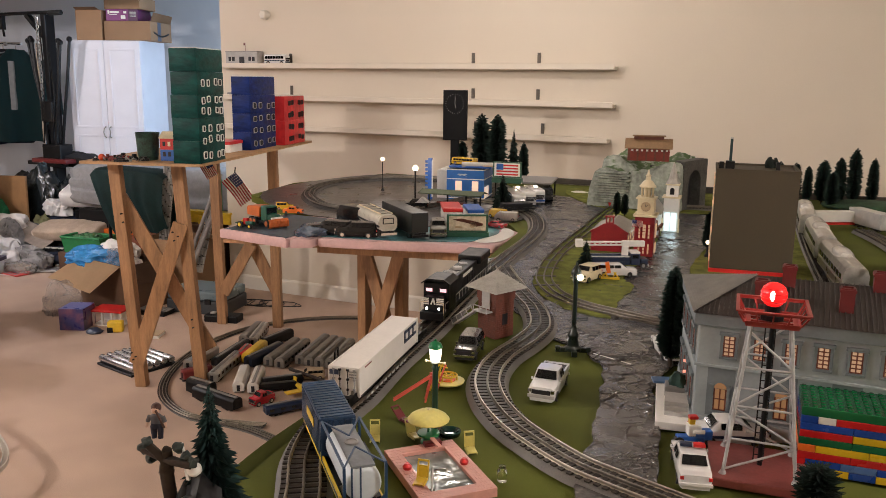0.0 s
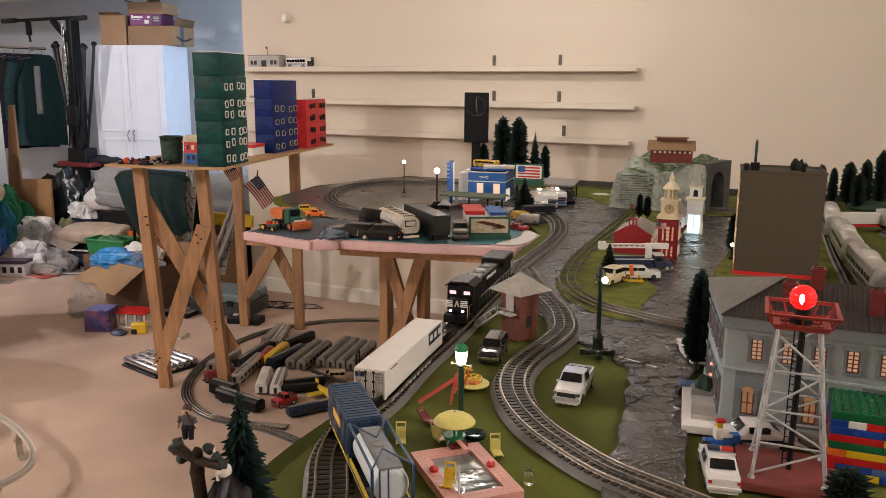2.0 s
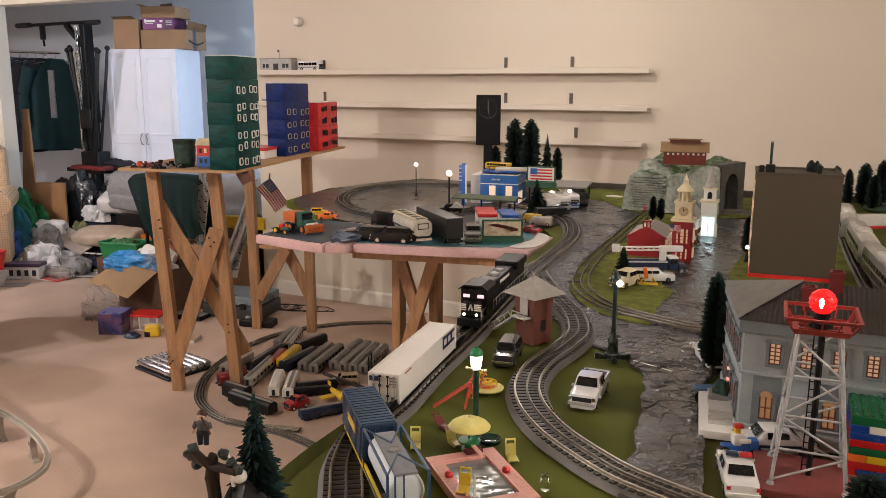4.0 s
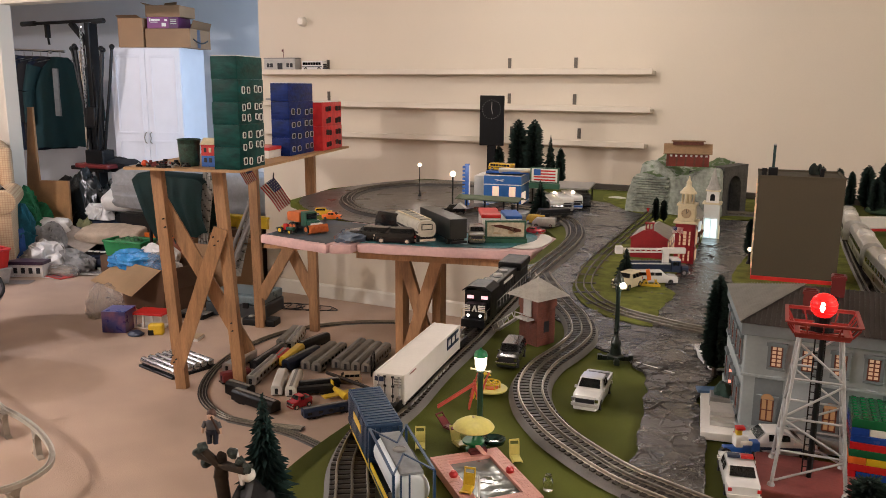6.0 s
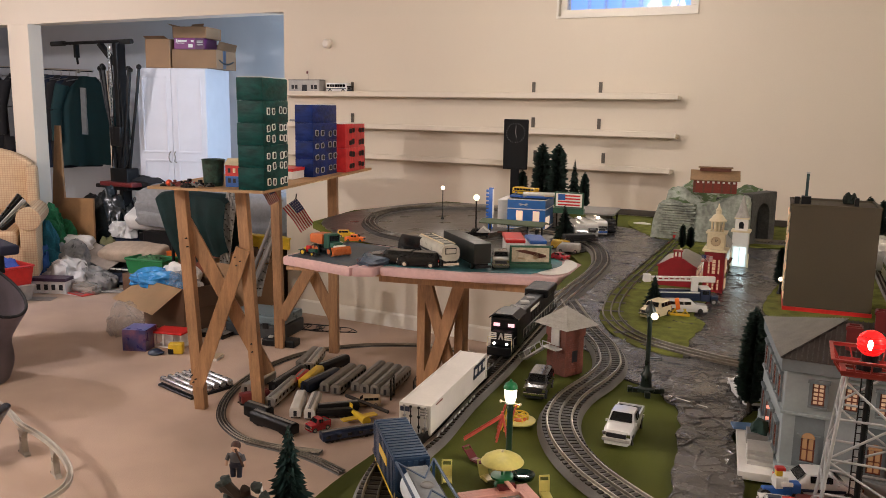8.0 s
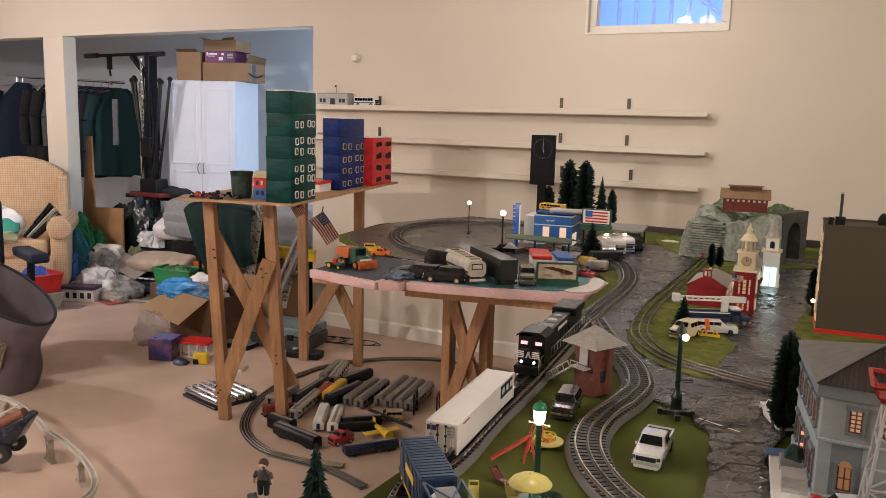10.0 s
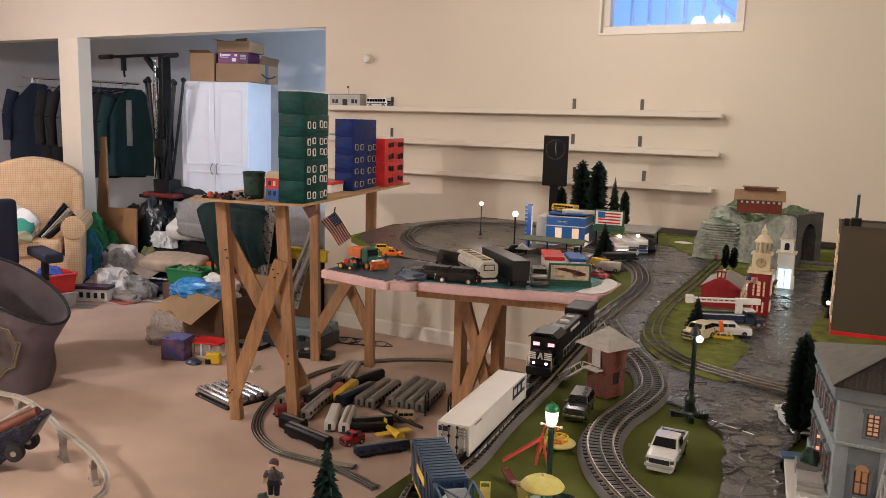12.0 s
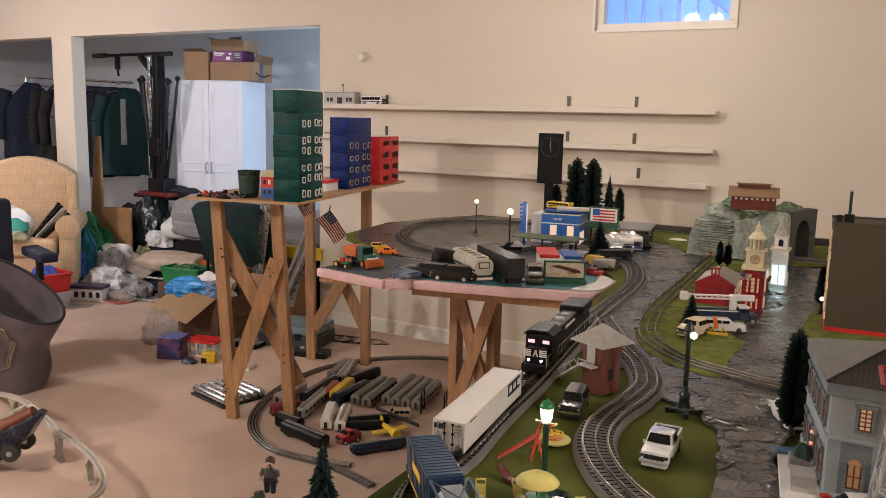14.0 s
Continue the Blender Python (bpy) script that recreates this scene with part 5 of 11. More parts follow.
for k in range(60):
    x = random.uniform(-5.75, -4.55)
    y = max(4.2, 4.22 + (x + 5.45) * 0.7) + random.uniform(0.0, 0.7) ** 1.3
    s = random.uniform(0.035, 0.10)
    col = (M_BLACK, M_WHITE, M_GREY, M_NAVY, M_RED, M_CARD, M_LTGREY, M_BAGW)[k % 8]
    bm = bmesh.new()
    box(bm, -s, s, -s * 0.5, s * 0.5, 0, s * random.uniform(0.12, 0.6))
    soften(bm, 0.008)
    tagged(part("loose_item", bm, col, at=pose(x, y, 0.0, 0, 0, random.uniform(0, 180))), "small loose item on the littered carpet", "clutter", "litter on the carpet")
# big open carton with its flap and blue bag
o = thing("open_carton", "large open cardboard carton with one flap hanging out", "box", (-3.55, 3.77, 0), -12, "cardboard boxes")
bm = bmesh.new()
for a in ((-0.50, 0, 0, 0.008), (-0.50, 0, 0.322, 0.33), (-0.50, -0.492, 0.008, 0.322), (-0.008, 0, 0.008, 0.322)):
    box(bm, a[0], a[1], a[2], a[3], 0.0, 0.31)
box(bm, -0.492, -0.008, 0.008, 0.322, 0.0, 0.008)
part("body", bm, M_DCARD, o)
bm = bmesh.new()
vs = [bm.verts.new(v) for v in ((-0.49, -0.004, 0.312), (-0.01, -0.004, 0.312), (-0.05, -0.20, 0.17), (-0.58, -0.18, 0.19))]
bm.faces.new(vs)
bmesh.ops.solidify(bm, geom=bm.faces, thickness=0.005)
# lighter card colour carries the light that falls on this flap
part("flap", bm, mat("pale_cardboard", (0.58, 0.40, 0.23), 0.8, var=0.08, size=6, bump=0.1), o, "brown flap coloured as brightly lit")
bm = bmesh.new()
vs = [bm.verts.new(v) for v in ((0.004, 0.01, 0.312), (0.004, 0.32, 0.312), (0.10, 0.30, 0.20), (0.10, 0.03, 0.20))]
bm.faces.new(vs)
bmesh.ops.solidify(bm, geom=bm.faces, thickness=0.005)
part("flap", bm, M_DCARD, o)
crumpled("blue_bag", (-3.93, 3.93, 0.265), (0.215, 0.13, 0.115), M_BAGB, "blue plastic bag stuffed into the carton", "bag", 15.2, 0.2, 0.22, 8)
crumpled("plastic_bag", (-3.74, 3.95, 0.24), (0.12, 0.09, 0.13), M_THIN, "clear plastic bag in the carton", "bag", 16.2, 0.2, 0.25, 8, "plastic bags", 4)
crumpled("plastic_bag", (-3.86, 4.04, 0.27), (0.15, 0.08, 0.14), M_BAGW, "white plastic bag in the carton", "bag", 18.2, 0.2, 0.22, 8, "plastic bags", 4)
def sky_print(name, dark, light):
    """Printed clouds in two colours."""
    m = mat(name, dark, 0.3, var=0, bump=0)
    nt = m.node_tree
    nz, ramp = nt.nodes.new("ShaderNodeTexNoise"), nt.nodes.new("ShaderNodeValToRGB")
    nz.inputs["Scale"].default_value = 11
    nz.inputs["Detail"].default_value = 5
    ramp.color_ramp.elements[0].position, ramp.color_ramp.elements[1].position = 0.42, 0.68
    ramp.color_ramp.elements[0].color, ramp.color_ramp.elements[1].color = (*dark, 1), (*light, 1)
    nt.links.new(nt.nodes.new("ShaderNodeTexCoord").outputs["Object"], nz.inputs["Vector"])
    nt.links.new(nz.outputs["Fac"], ramp.inputs["Fac"])
    nt.links.new(ramp.outputs["Color"], nt.nodes["Principled BSDF"].inputs["Base Color"])
    return m


o = thing("puzzle_box", "square purple and blue printed box", "box", (-3.50, 3.40, 0), 22)
blk("body", -0.15, 0, 0, 0.155, 0, 0.132, sky_print("night_sky_print", (0.035, 0.035, 0.14), (0.26, 0.10, 0.13)), o, bev=0.003)
blk("top_label", -0.148, -0.002, 0.002, 0.153, 0.1322, 0.1335, sky_print("dusk_sky_print", (0.10, 0.13, 0.36), (0.17, 0.13, 0.34)), o)
blob("crumpled_cloth", (-3.42, 3.40, 0), (0.05, 0.04, 0.03), M_NAVY, "scrap of dark blue cloth beside the box", "cloth", 17.2, 0.25)
o = thing("toy_garage", "small white toy house with a red flat roof", "toy house", (-3.36, 3.55, 0), 15)
blk("floor_slab", -0.19, 0, 0, 0.13, 0, 0.008, M_WHITE, o)
blk("roof", -0.20, 0.01, -0.01, 0.14, 0.088, 0.10, M_RED, o, bev=0.003)
for x in (-0.19, -0.13, -0.07, -0.01):
    blk("pillar", x, x + 0.012, 0.0, 0.012, 0.008, 0.088, M_WHITE, o)
blk("back_wall", -0.19, 0.0, 0.118, 0.13, 0.008, 0.088, M_WHITE, o)
o = thing("tape_measure", "yellow and black tape measure on the carpet", "tape measure", (-3.32, 3.47, 0), 30)
bm = bmesh.new()
box(bm, -0.045, 0.045, -0.025, 0.025, 0, 0.07)
soften(bm, 0.014, 3)
part("case", bm, M_YELLOW, o, smooth=True)
blk("grip", -0.046, -0.01, -0.027, 0.027, 0.0, 0.035, M_BLACK, o, bev=0.006)
o = thing("book", "white paperback lying on the carpet", "book", (-3.15, 3.42, 0), 20)
blk("pages", 0, 0.16, 0, 0.10, 0, 0.018, M_PAPER, o)
blk("cover", -0.002, 0.162, -0.002, 0.102, 0.018, 0.020, M_TAN, o)

# boxes and cases behind the tower
o = carton((-3.70, 3.885, 0), 12, 0.15, 0.11, 0.25, M_WHITE, "tall white and dark red printed toy box", False, "toy_box")
blk("picture", 0.014, 0.136, -0.0025, -0.0008, 0.02, 0.215, mat("brown_toy_print", (0.16, 0.085, 0.055), 0.4, var=0.6, size=18, bump=0), o)
blk("red_side", 0.1505, 0.152, 0.003, 0.107, 0.004, 0.246, paint("wine_red_print", (0.20, 0.015, 0.03), 0.4), o)
bm = bmesh.new()
bm.faces.new([bm.verts.new(v) for v in ((0.02, 0.10, 0.252), (0.13, 0.10, 0.252), (0.12, 0.09, 0.31), (0.05, 0.09, 0.325))])
bmesh.ops.solidify(bm, geom=bm.faces, thickness=0.003)
part("flap", bm, M_WHITE, o)
o = thing("plastic_case", "dark grey plastic equipment case", "case", (-3.36, 3.94, 0), 10)
blk("shell", 0, 0.42, 0, 0.30, 0, 0.09, paint("case_grey", (0.045, 0.052, 0.058), 0.4), o, bev=0.012)
blk("lid", 0.005, 0.415, 0.005, 0.295, 0.091, 0.15, paint("case_lid_grey", (0.15, 0.205, 0.23), 0.3), o, bev=0.015)
blk("lid_panel", 0.05, 0.37, 0.04, 0.26, 0.1505, 0.153, paint("case_panel_grey", (0.18, 0.24, 0.265), 0.35), o, bev=0.001)
blk("carry_handle", 0.16, 0.26, -0.026, -0.014, 0.085, 0.10, M_BLACK, o, bev=0.004)
blk("latch", 0.10, 0.14, -0.008, 0.0, 0.07, 0.105, M_BLACK, o)
blk("latch", 0.28, 0.32, -0.008, 0.0, 0.07, 0.105, M_BLACK, o)
for k in range(2):
    random.seed(40 + k)
    pts = []
    for i in range(22):
        a = i * 0.95 + k * 1.7
        r = 0.055 + 0.035 * random.random()
        pts.append(Vector((-3.10 + 0.016 * i + 1.5 * r * math.cos(a), 4.33 + 0.004 * i + r * math.sin(a), 0.003 + 0.0025 * (i % 2) + 0.0015 * k)))
    bm = bmesh.new()
    tube(bm, [Vector(p) for p in spline([tuple(p) for p in pts], 0.012)], 0.0028)
    tagged(part("cable", bm, M_BLACK, smooth=True), "thin black cable tangled on the carpet", "cable", "cables")

kt = thing("cable_tray", "low black gadget tray on the carpet", "tray", (-3.50, 3.80, 0), 8)
blk("shell", 0, 0.22, 0, 0.12, 0, 0.03, M_BLACK, kt, bev=0.006)
for k in range(8):
    blk("key_strip", 0.015 + k * 0.027, 0.036 + k * 0.027, 0.02, 0.10, 0.0302, 0.034, M_GREY, kt, bev=0.001)
kt = thing("cable_tray", "low black gadget tray beside the case", "tray", (-2.99, 3.86, 0), 14)
blk("shell", 0, 0.22, 0, 0.10, 0, 0.045, M_BLACK, kt, bev=0.008)
blk("knob", 0.03, 0.06, 0.03, 0.06, 0.0455, 0.056, M_LTGREY, kt, bev=0.003)

# yellow trough across, grey covered bed, white pillow, leaning boards
o = thing("yellow_beam", "long bright yellow toy box lid", "box lid", (-3.95, 4.62, 0.455), 4)
blk("panel", 0, 0.55, 0, 0.05, 0, 0.075, M_YELLOW, o, bev=0.006)
blk("lip", -0.01, 0.56, -0.012, 0.06, 0.075, 0.088, M_YELLOW, o, bev=0.003)
blk("end_stop", 0.30, 0.42, -0.03, -0.002, -0.05, 0.060, M_YELLOW, o, bev=0.006)
bm = bmesh.new()
rod(bm, (-3.54, 4.72, 0.45), (-3.54, 4.72, 0.78), 0.026, n=16)
tagged(part("green_tube", bm, M_GREEN, smooth=True), "upright green plastic tube behind the yellow lid", "tube")
carton((-3.95, 4.55, 0), 4, 0.44, 0.34, 0.45, M_DCARD, "long dark storage box", False)
bed = thing("day_bed", "low bed under a rumpled grey sheet", "bed", (-4.6, 5.15, 0), 0)
bm = bmesh.new()
box(bm, -0.55, 1.35, -0.35, 0.12, 0.45, 0.80)
soften(bm, 0.10, 4)
bmesh.ops.subdivide_edges(bm, edges=[e for e in bm.edges if e.calc_length() > 0.05], cuts=7, use_grid_fill=True)
for v in bm.verts:
    # long slack folds along the bed
    q = Vector((v.co.x * 2.2, v.co.y * 5, v.co.z * 16))
    v.co += Vector((0, -0.03, 0.02)) * (1 - 2.2 * abs(noise.noise(q))) + noise.noise_vector(v.co * 7) * 0.012
part("mattress", bm, paint("grey_sheet", (0.27, 0.275, 0.285), 0.75, bump=0.5, fine=90), bed, smooth=True)
blk("base", -0.5, 1.3, -0.30, 0.08, 0.0, 0.43, M_BLACK, bed, bev=0.01)
bm = bmesh.new()
box(bm, -0.22, 0.22, -0.14, 0.14, 0, 0.15)
soften(bm, 0.06, 4)
tagged(part("pillow", bm, M_BAGW, smooth=True, at=pose(-5.16, 5.06, 0.46, 25, 0, 10)), "white pillow at the end of the bed", "pillow")
blk_b = thing("workout_bench", "black padded workout bench", "bench", (-6.0, 5.35, 0), 8)
blk("pad", -0.2, 0.9, -0.25, 0.0, 0.36, 0.44, M_BLACK, blk_b, bev=0.03)
for x in (-0.1, 0.8):
    blk("leg", x, x + 0.05, -0.2, -0.05, 0, 0.36, M_BLACK, blk_b)
o = thing("leaning_board", "plywood offcut with a notched edge leaning by the post", "board", (-6.27, 4.92, 0), 0)
bm = bmesh.new()
lo = [(0.0, 0), (0.60, 0), (0.53, 0.655), (0.16, 0.640), (0.065, 1.28), (0.0, 1.28)]
a = [bm.verts.new((x, -0.10 + z * 0.10, z)) for x, z in lo]
b = [bm.verts.new((x, -0.082 + z * 0.10, z)) for x, z in lo]
bm.faces.new(a)
bm.faces.new(b[::-1])
for k in range(6):
    j = (k + 1) % 6
    bm.faces.new((a[k], a[j], b[j], b[k]))
part("panel", bm, mat("varnished_ply", (0.33, 0.175, 0.075), 0.5, var=0.2, size=6, bump=0.1), o)
o = thing("water_bottle", "small clear blue water bottle", "bottle", (-6.05, 5.42, 0.74))
bm = bmesh.new()
lathe(bm, [(0.03, 0), (0.033, 0.01), (0.033, 0.13), (0.014, 0.165), (0.014, 0.18)], 16)
part("bottle", bm, mat("blue_bottle_plastic", (0.18, 0.33, 0.50), 0.15), o, smooth=True)
bm = bmesh.new()
lathe(bm, [(0.016, 0.18), (0.016, 0.20)], 16)
part("cap", bm, M_WHITE, o)
o = thing("side_table", "dark low table with a red tray", "table", (-6.2, 5.30, 0))
blk("top", 0, 0.85, 0, 0.35, 0.70, 0.735, M_BLACK, o, bev=0.005)
for x in (0.02, 0.79):
    blk("leg", x, x + 0.04, 0.15, 0.19, 0, 0.70, M_BLACK, o)
o = thing("tray", "shallow red plastic tray", "tray", (-6.0, 5.28, 0.736))
blk("dish", 0, 0.42, -0.1, 0.12, 0, 0.04, M_MAROON, o, bev=0.012)
blob("laundry_mound", (-5.75, 5.42, 0.735), (0.30, 0.16, 0.10), M_C2, "dark clothes heaped on the low table", "clothes", 19.0, 0.3)
# dark coat over a chair behind the tower
o = thing("draped_chair", "folding chair draped with a dark green coat", "chair", (-3.96, 4.20, 0), 10)
bm = bmesh.new()
cols = []
for i in range(41):
    u = i / 40
    ring = []
    for j in range(33):
        q = j / 32 * 2 - 1
        hang = 0.37 + 0.10 * (1 - u) + 0.03 * math.sin(u * 9 + 1)
        arch = 1 - abs(2 * u - 1) ** 9
        zz = 0.855 + 0.04 * arch - 0.02 * u - max(0, abs(q) - 0.16) / 0.84 * hang
        fold = 0.030 * noise.noise(Vector((u * 4.5, q * 1.3, 3))) + 0.012 * noise.noise(Vector((u * 11, q * 2.5, 8)))
        belly = 0.06 * math.sin(math.pi * min(1, abs(q)))
        yy = (0.075 + belly) * max(-1, min(1, q / 0.18)) + fold * (1 if q > 0 else -1) * min(1, abs(q) * 3)
        x = 0.12 - 0.28 + 0.56 * u + 0.24 * (1 - u) * max(0, abs(q) - 0.16)
        ring.append(bm.verts.new((x, yy, zz)))
    cols.append(ring)
for a, b in zip(cols, cols[1:]):
    for j in range(32):
        bm.faces.new((a[j], b[j], b[j + 1], a[j + 1]))
bmesh.ops.solidify(bm, geom=bm.faces, thickness=0.012)
part("coat", bm, mat("dark_teal_coat", (0.010, 0.042, 0.042), 0.75, var=0.2, size=12, bump=0.3, fine=120), o, smooth=True)
for x in (-0.10, 0.34):
    bm = bmesh.new()
    rod(bm, (x, 0.0, 0), (x, 0.0, 0.85), 0.012)
    part("leg", bm, M_BLACK, o)
bm = bmesh.new()
rod(bm, (-0.12, 0, 0.85), (0.36, 0, 0.85), 0.012)
part("top_rail", bm, M_BLACK, o)
bm = bmesh.new()
box(bm, -0.08, 0.33, -0.07, 0.07, 0.50, 0.83)
soften(bm, 0.05, 4)
part("backrest", bm, M_DKGREEN, o, smooth=True)
# open brown carton that holds the rail lengths
o = thing("rail_carton", "open brown carton holding track lengths", "box", (-3.74, 4.14, 0), 4, "cardboard boxes")
bm = bmesh.new()
for x0, x1, y0, y1 in ((0, 0.36, 0, 0.008), (0, 0.36, 0.302, 0.31), (0, 0.008, 0.008, 0.302), (0.352, 0.36, 0.008, 0.302)):
    box(bm, x0, x1, y0, y1, 0, 0.42)
box(bm, 0.008, 0.352, 0.008, 0.302, 0, 0.008)
part("body", bm, M_CARD, o)
bm = bmesh.new()
bm.faces.new([bm.verts.new(v) for v in ((0.364, 0.02, 0.422), (0.364, 0.29, 0.422), (0.52, 0.27, 0.445), (0.51, 0.05, 0.44))])
bmesh.ops.solidify(bm, geom=bm.faces, thickness=0.004)
part("flap", bm, M_CARD, o)

crumpled("crumpled_cloth", (-4.35, 4.85, 0), (0.28, 0.18, 0.28), paint("rust_cloth", (0.20, 0.06, 0.03), 0.9), "heap of rust red cloth", "clothes", 72.0, 0.25, 0.2, cut=4)

# ---- armchair, office chair, laundry bag, toy road ----
def plaid():
    m = mat("plaid_upholstery", (0.56, 0.40, 0.24), 0.9, var=0.08, size=20, bump=0.5, fine=300)
    nt = m.node_tree
    b = nt.nodes["Principled BSDF"]
    src = b.inputs["Base Color"].links[0].from_socket
    co = nt.nodes.new("ShaderNodeTexCoord")
    out = src
    for axis in ("X", "Z"):
        wv = nt.nodes.new("ShaderNodeTexWave")
        wv.bands_direction = axis
        wv.inputs["Scale"].default_value = 17.0
        wv.inputs["Distortion"].default_value = 0.3
        nt.links.new(co.outputs["Object"], wv.inputs["Vector"])
        mr = nt.nodes.new("ShaderNodeMapRange")
        mr.inputs[1].default_value, mr.inputs[2].default_value = 0.72, 0.95
        mr.inputs[4].default_value = 0.38
        nt.links.new(wv.outputs["Fac"], mr.inputs[0])
        mx = nt.nodes.new("ShaderNodeMix")
        mx.data_type = "RGBA"
        nt.links.new(mr.outputs[0], mx.inputs[0])
        nt.links.new(out, mx.inputs[6])
        mx.inputs[7].default_value = (0.34, 0.15, 0.07, 1)
        out = mx.outputs[2]
    nt.links.new(out, b.inputs["Base Color"])
    return m


M_PLAID = plaid()
ac = thing("armchair", "plaid tan wing armchair heaped with bags and tools", "armchair", (-6.04, 4.06, 0), 48)


def puff(name, x0, x1, y0, y1, z0, z1, r, parent, mtl=None):
    bm = bmesh.new()
    box(bm, x0, x1, y0, y1, z0, z1)
    soften(bm, r, 5)
    return part(name, bm, mtl or M_PLAID, parent, smooth=True)


puff("base", -0.38, 0.38, -0.38, 0.36, 0.10, 0.36, 0.03, ac)
puff("seat_cushion", -0.29, 0.29, -0.40, 0.24, 0.34, 0.49, 0.05, ac)
bm = bmesh.new()
out = [(-0.37, 0.32)] + [(-0.37 + 0.74 * k / 12, 0.98 + 0.13 * math.sin(math.pi * k / 12) ** 0.8) for k in range(13)] + [(0.37, 0.32)]
a = [bm.verts.new((x, 0.22, z)) for x, z in out]
b = [bm.verts.new((x, 0.42, z)) for x, z in out]
bm.faces.new(a)
bm.faces.new(b[::-1])
for k in range(len(out)):
    j = (k + 1) % len(out)
    bm.faces.new((a[k], a[j], b[j], b[k]))
soften(bm, 0.045, 4)
part("backrest", bm, M_PLAID, ac, smooth=True)
for s in (-1, 1):
    puff("wing", s * 0.36 - 0.045, s * 0.36 + 0.045, 0.15, 0.30, 0.55, 0.96, 0.04, ac)
    bm = bmesh.new()
    rod(bm, (s * 0.38, -0.40, 0.58), (s * 0.38, 0.22, 0.58), 0.092, n=20)
    box(bm, s * 0.37 - 0.06, s * 0.37 + 0.06, -0.38, 0.22, 0.12, 0.56)
    soften(bm, 0.015, 2)
    part("arm", bm, M_PLAID, ac, smooth=True)
    for y in (-0.34, 0.32):
        bm = bmesh.new()
        rod(bm, (s * 0.33, y, 0), (s * 0.33, y, 0.11), 0.018, 0.028)
        part("foot", bm, M_WOOD, ac)
blob("plastic_bag", (-6.02, 3.93, 0.47), (0.20, 0.15, 0.26), M_BAGW, "white and green bag on the armchair", "bag", 21.0, 0.35, group="plastic bags")
blob("crumpled_cloth", (-5.92, 3.86, 0.47), (0.17, 0.13, 0.20), paint("pale_teal_cloth", (0.05, 0.30, 0.22), 0.9), "crumpled pale green cloth on the armchair", "cloth", 22.0, 0.35)
blob("crumpled_cloth", (-5.82, 3.82, 0.47), (0.14, 0.10, 0.10), paint("olive_paper", (0.30, 0.30, 0.18), 0.8), "crumpled olive paper on the armchair", "cloth", 23.0, 0.35)
for k in range(5):
    bm = bmesh.new()
    beam(bm, (-5.80 + 0.03 * k, 3.98, 0.49), (-5.68 + 0.030 * k, 4.15, 0.76 - 0.02 * k), 0.012, 0.035)
    tagged(part("track_length", bm, (M_STEEL, M_BLACK, M_LTGREY)[k % 3], at=None), "length of toy track standing on the armchair", "toy track", "track lengths")

M_NAVYPAD = mat("navy_pad_cloth", (0.010, 0.013, 0.035), 0.85, var=0.2, size=20, bump=0.3, fine=300)
oc = thing("office_chair", "navy office chair with a padded armrest", "office chair", (-4.52, 2.82, 0), 72)
bm = bmesh.new()
box(bm, -0.24, 0.24, -0.24, 0.24, 0.43, 0.52)
soften(bm, 0.035, 4)
part("seat", bm, M_NAVYPAD, oc, smooth=True)
bm = bmesh.new()
box(bm, -0.23, 0.23, 0.22, 0.31, 0.50, 0.94)
soften(bm, 0.04, 4)
part("backrest", bm, M_NAVYPAD, oc, smooth=True)
for s in (-1, 1):
    bm = bmesh.new()
    box(bm, s * 0.30 - 0.055, s * 0.30 + 0.055, -0.26, 0.14, 0.585, 0.645)
    soften(bm, 0.022, 4)
    arm = part("armrest", bm, M_NAVYPAD, oc, smooth=True)
    bm = bmesh.new()
    beam(bm, (s * 0.30, -0.05, 0.45), (s * 0.30, -0.05, 0.60), 0.03, 0.06)
    beam(bm, (s * 0.30, -0.05, 0.455), (s * 0.20, -0.05, 0.455), 0.03, 0.06)
    part("arm_post", bm, M_BLACK, arm)
bm = bmesh.new()
rod(bm, (0, 0, 0.10), (0, 0, 0.43), 0.03)
part("column", bm, M_BLACK, oc)
for k in range(5):
    a = k * math.tau / 5
    bm = bmesh.new()
    rod(bm, (0, 0, 0.11), (0.29 * math.cos(a), 0.29 * math.sin(a), 0.065), 0.025, 0.018)
    leg = part("spoke", bm, M_BLACK, oc)
    bm = bmesh.new()
    rod(bm, (0.29 * math.cos(a) - 0.012, 0.29 * math.sin(a), 0.028), (0.29 * math.cos(a) + 0.012, 0.29 * math.sin(a), 0.028), 0.028, n=12)
    part("castor", bm, M_BLACK, leg)

# tall fabric laundry bag with a printed badge
M_PLUM = mat("plum_canvas", (0.25, 0.205, 0.23), 0.8, var=0.18, size=6, bump=0.5, fine=300)
lb = thing("laundry_bag", "sagging plum canvas laundry bag with a printed badge", "laundry bag", (-3.93, 2.55, 0), 0)
bm = bmesh.new()
rings = []
for i in range(15):
    f = i / 14
    r = 0.235 + 0.115 * f + 0.012 * math.sin(f * 9)
    cx, z = 0.11 * f * f, 0.55 * f
    tilt = 0.14 * f * f
    rings.append([bm.verts.new((cx + r * math.cos(k * math.tau / 40), (0.85 - 0.33 * f) * r * math.sin(k * math.tau / 40), z - tilt * math.cos(k * math.tau / 40))) for k in range(40)])
for a, b in zip(rings, rings[1:]):
    for k in range(40):
        bm.faces.new((a[k], a[(k + 1) % 40], b[(k + 1) % 40], b[k]))
bm.faces.new(rings[0][::-1])
lumpy(bm, 0.016, 0.14)
bmesh.ops.solidify(bm, geom=bm.faces, thickness=0.005)
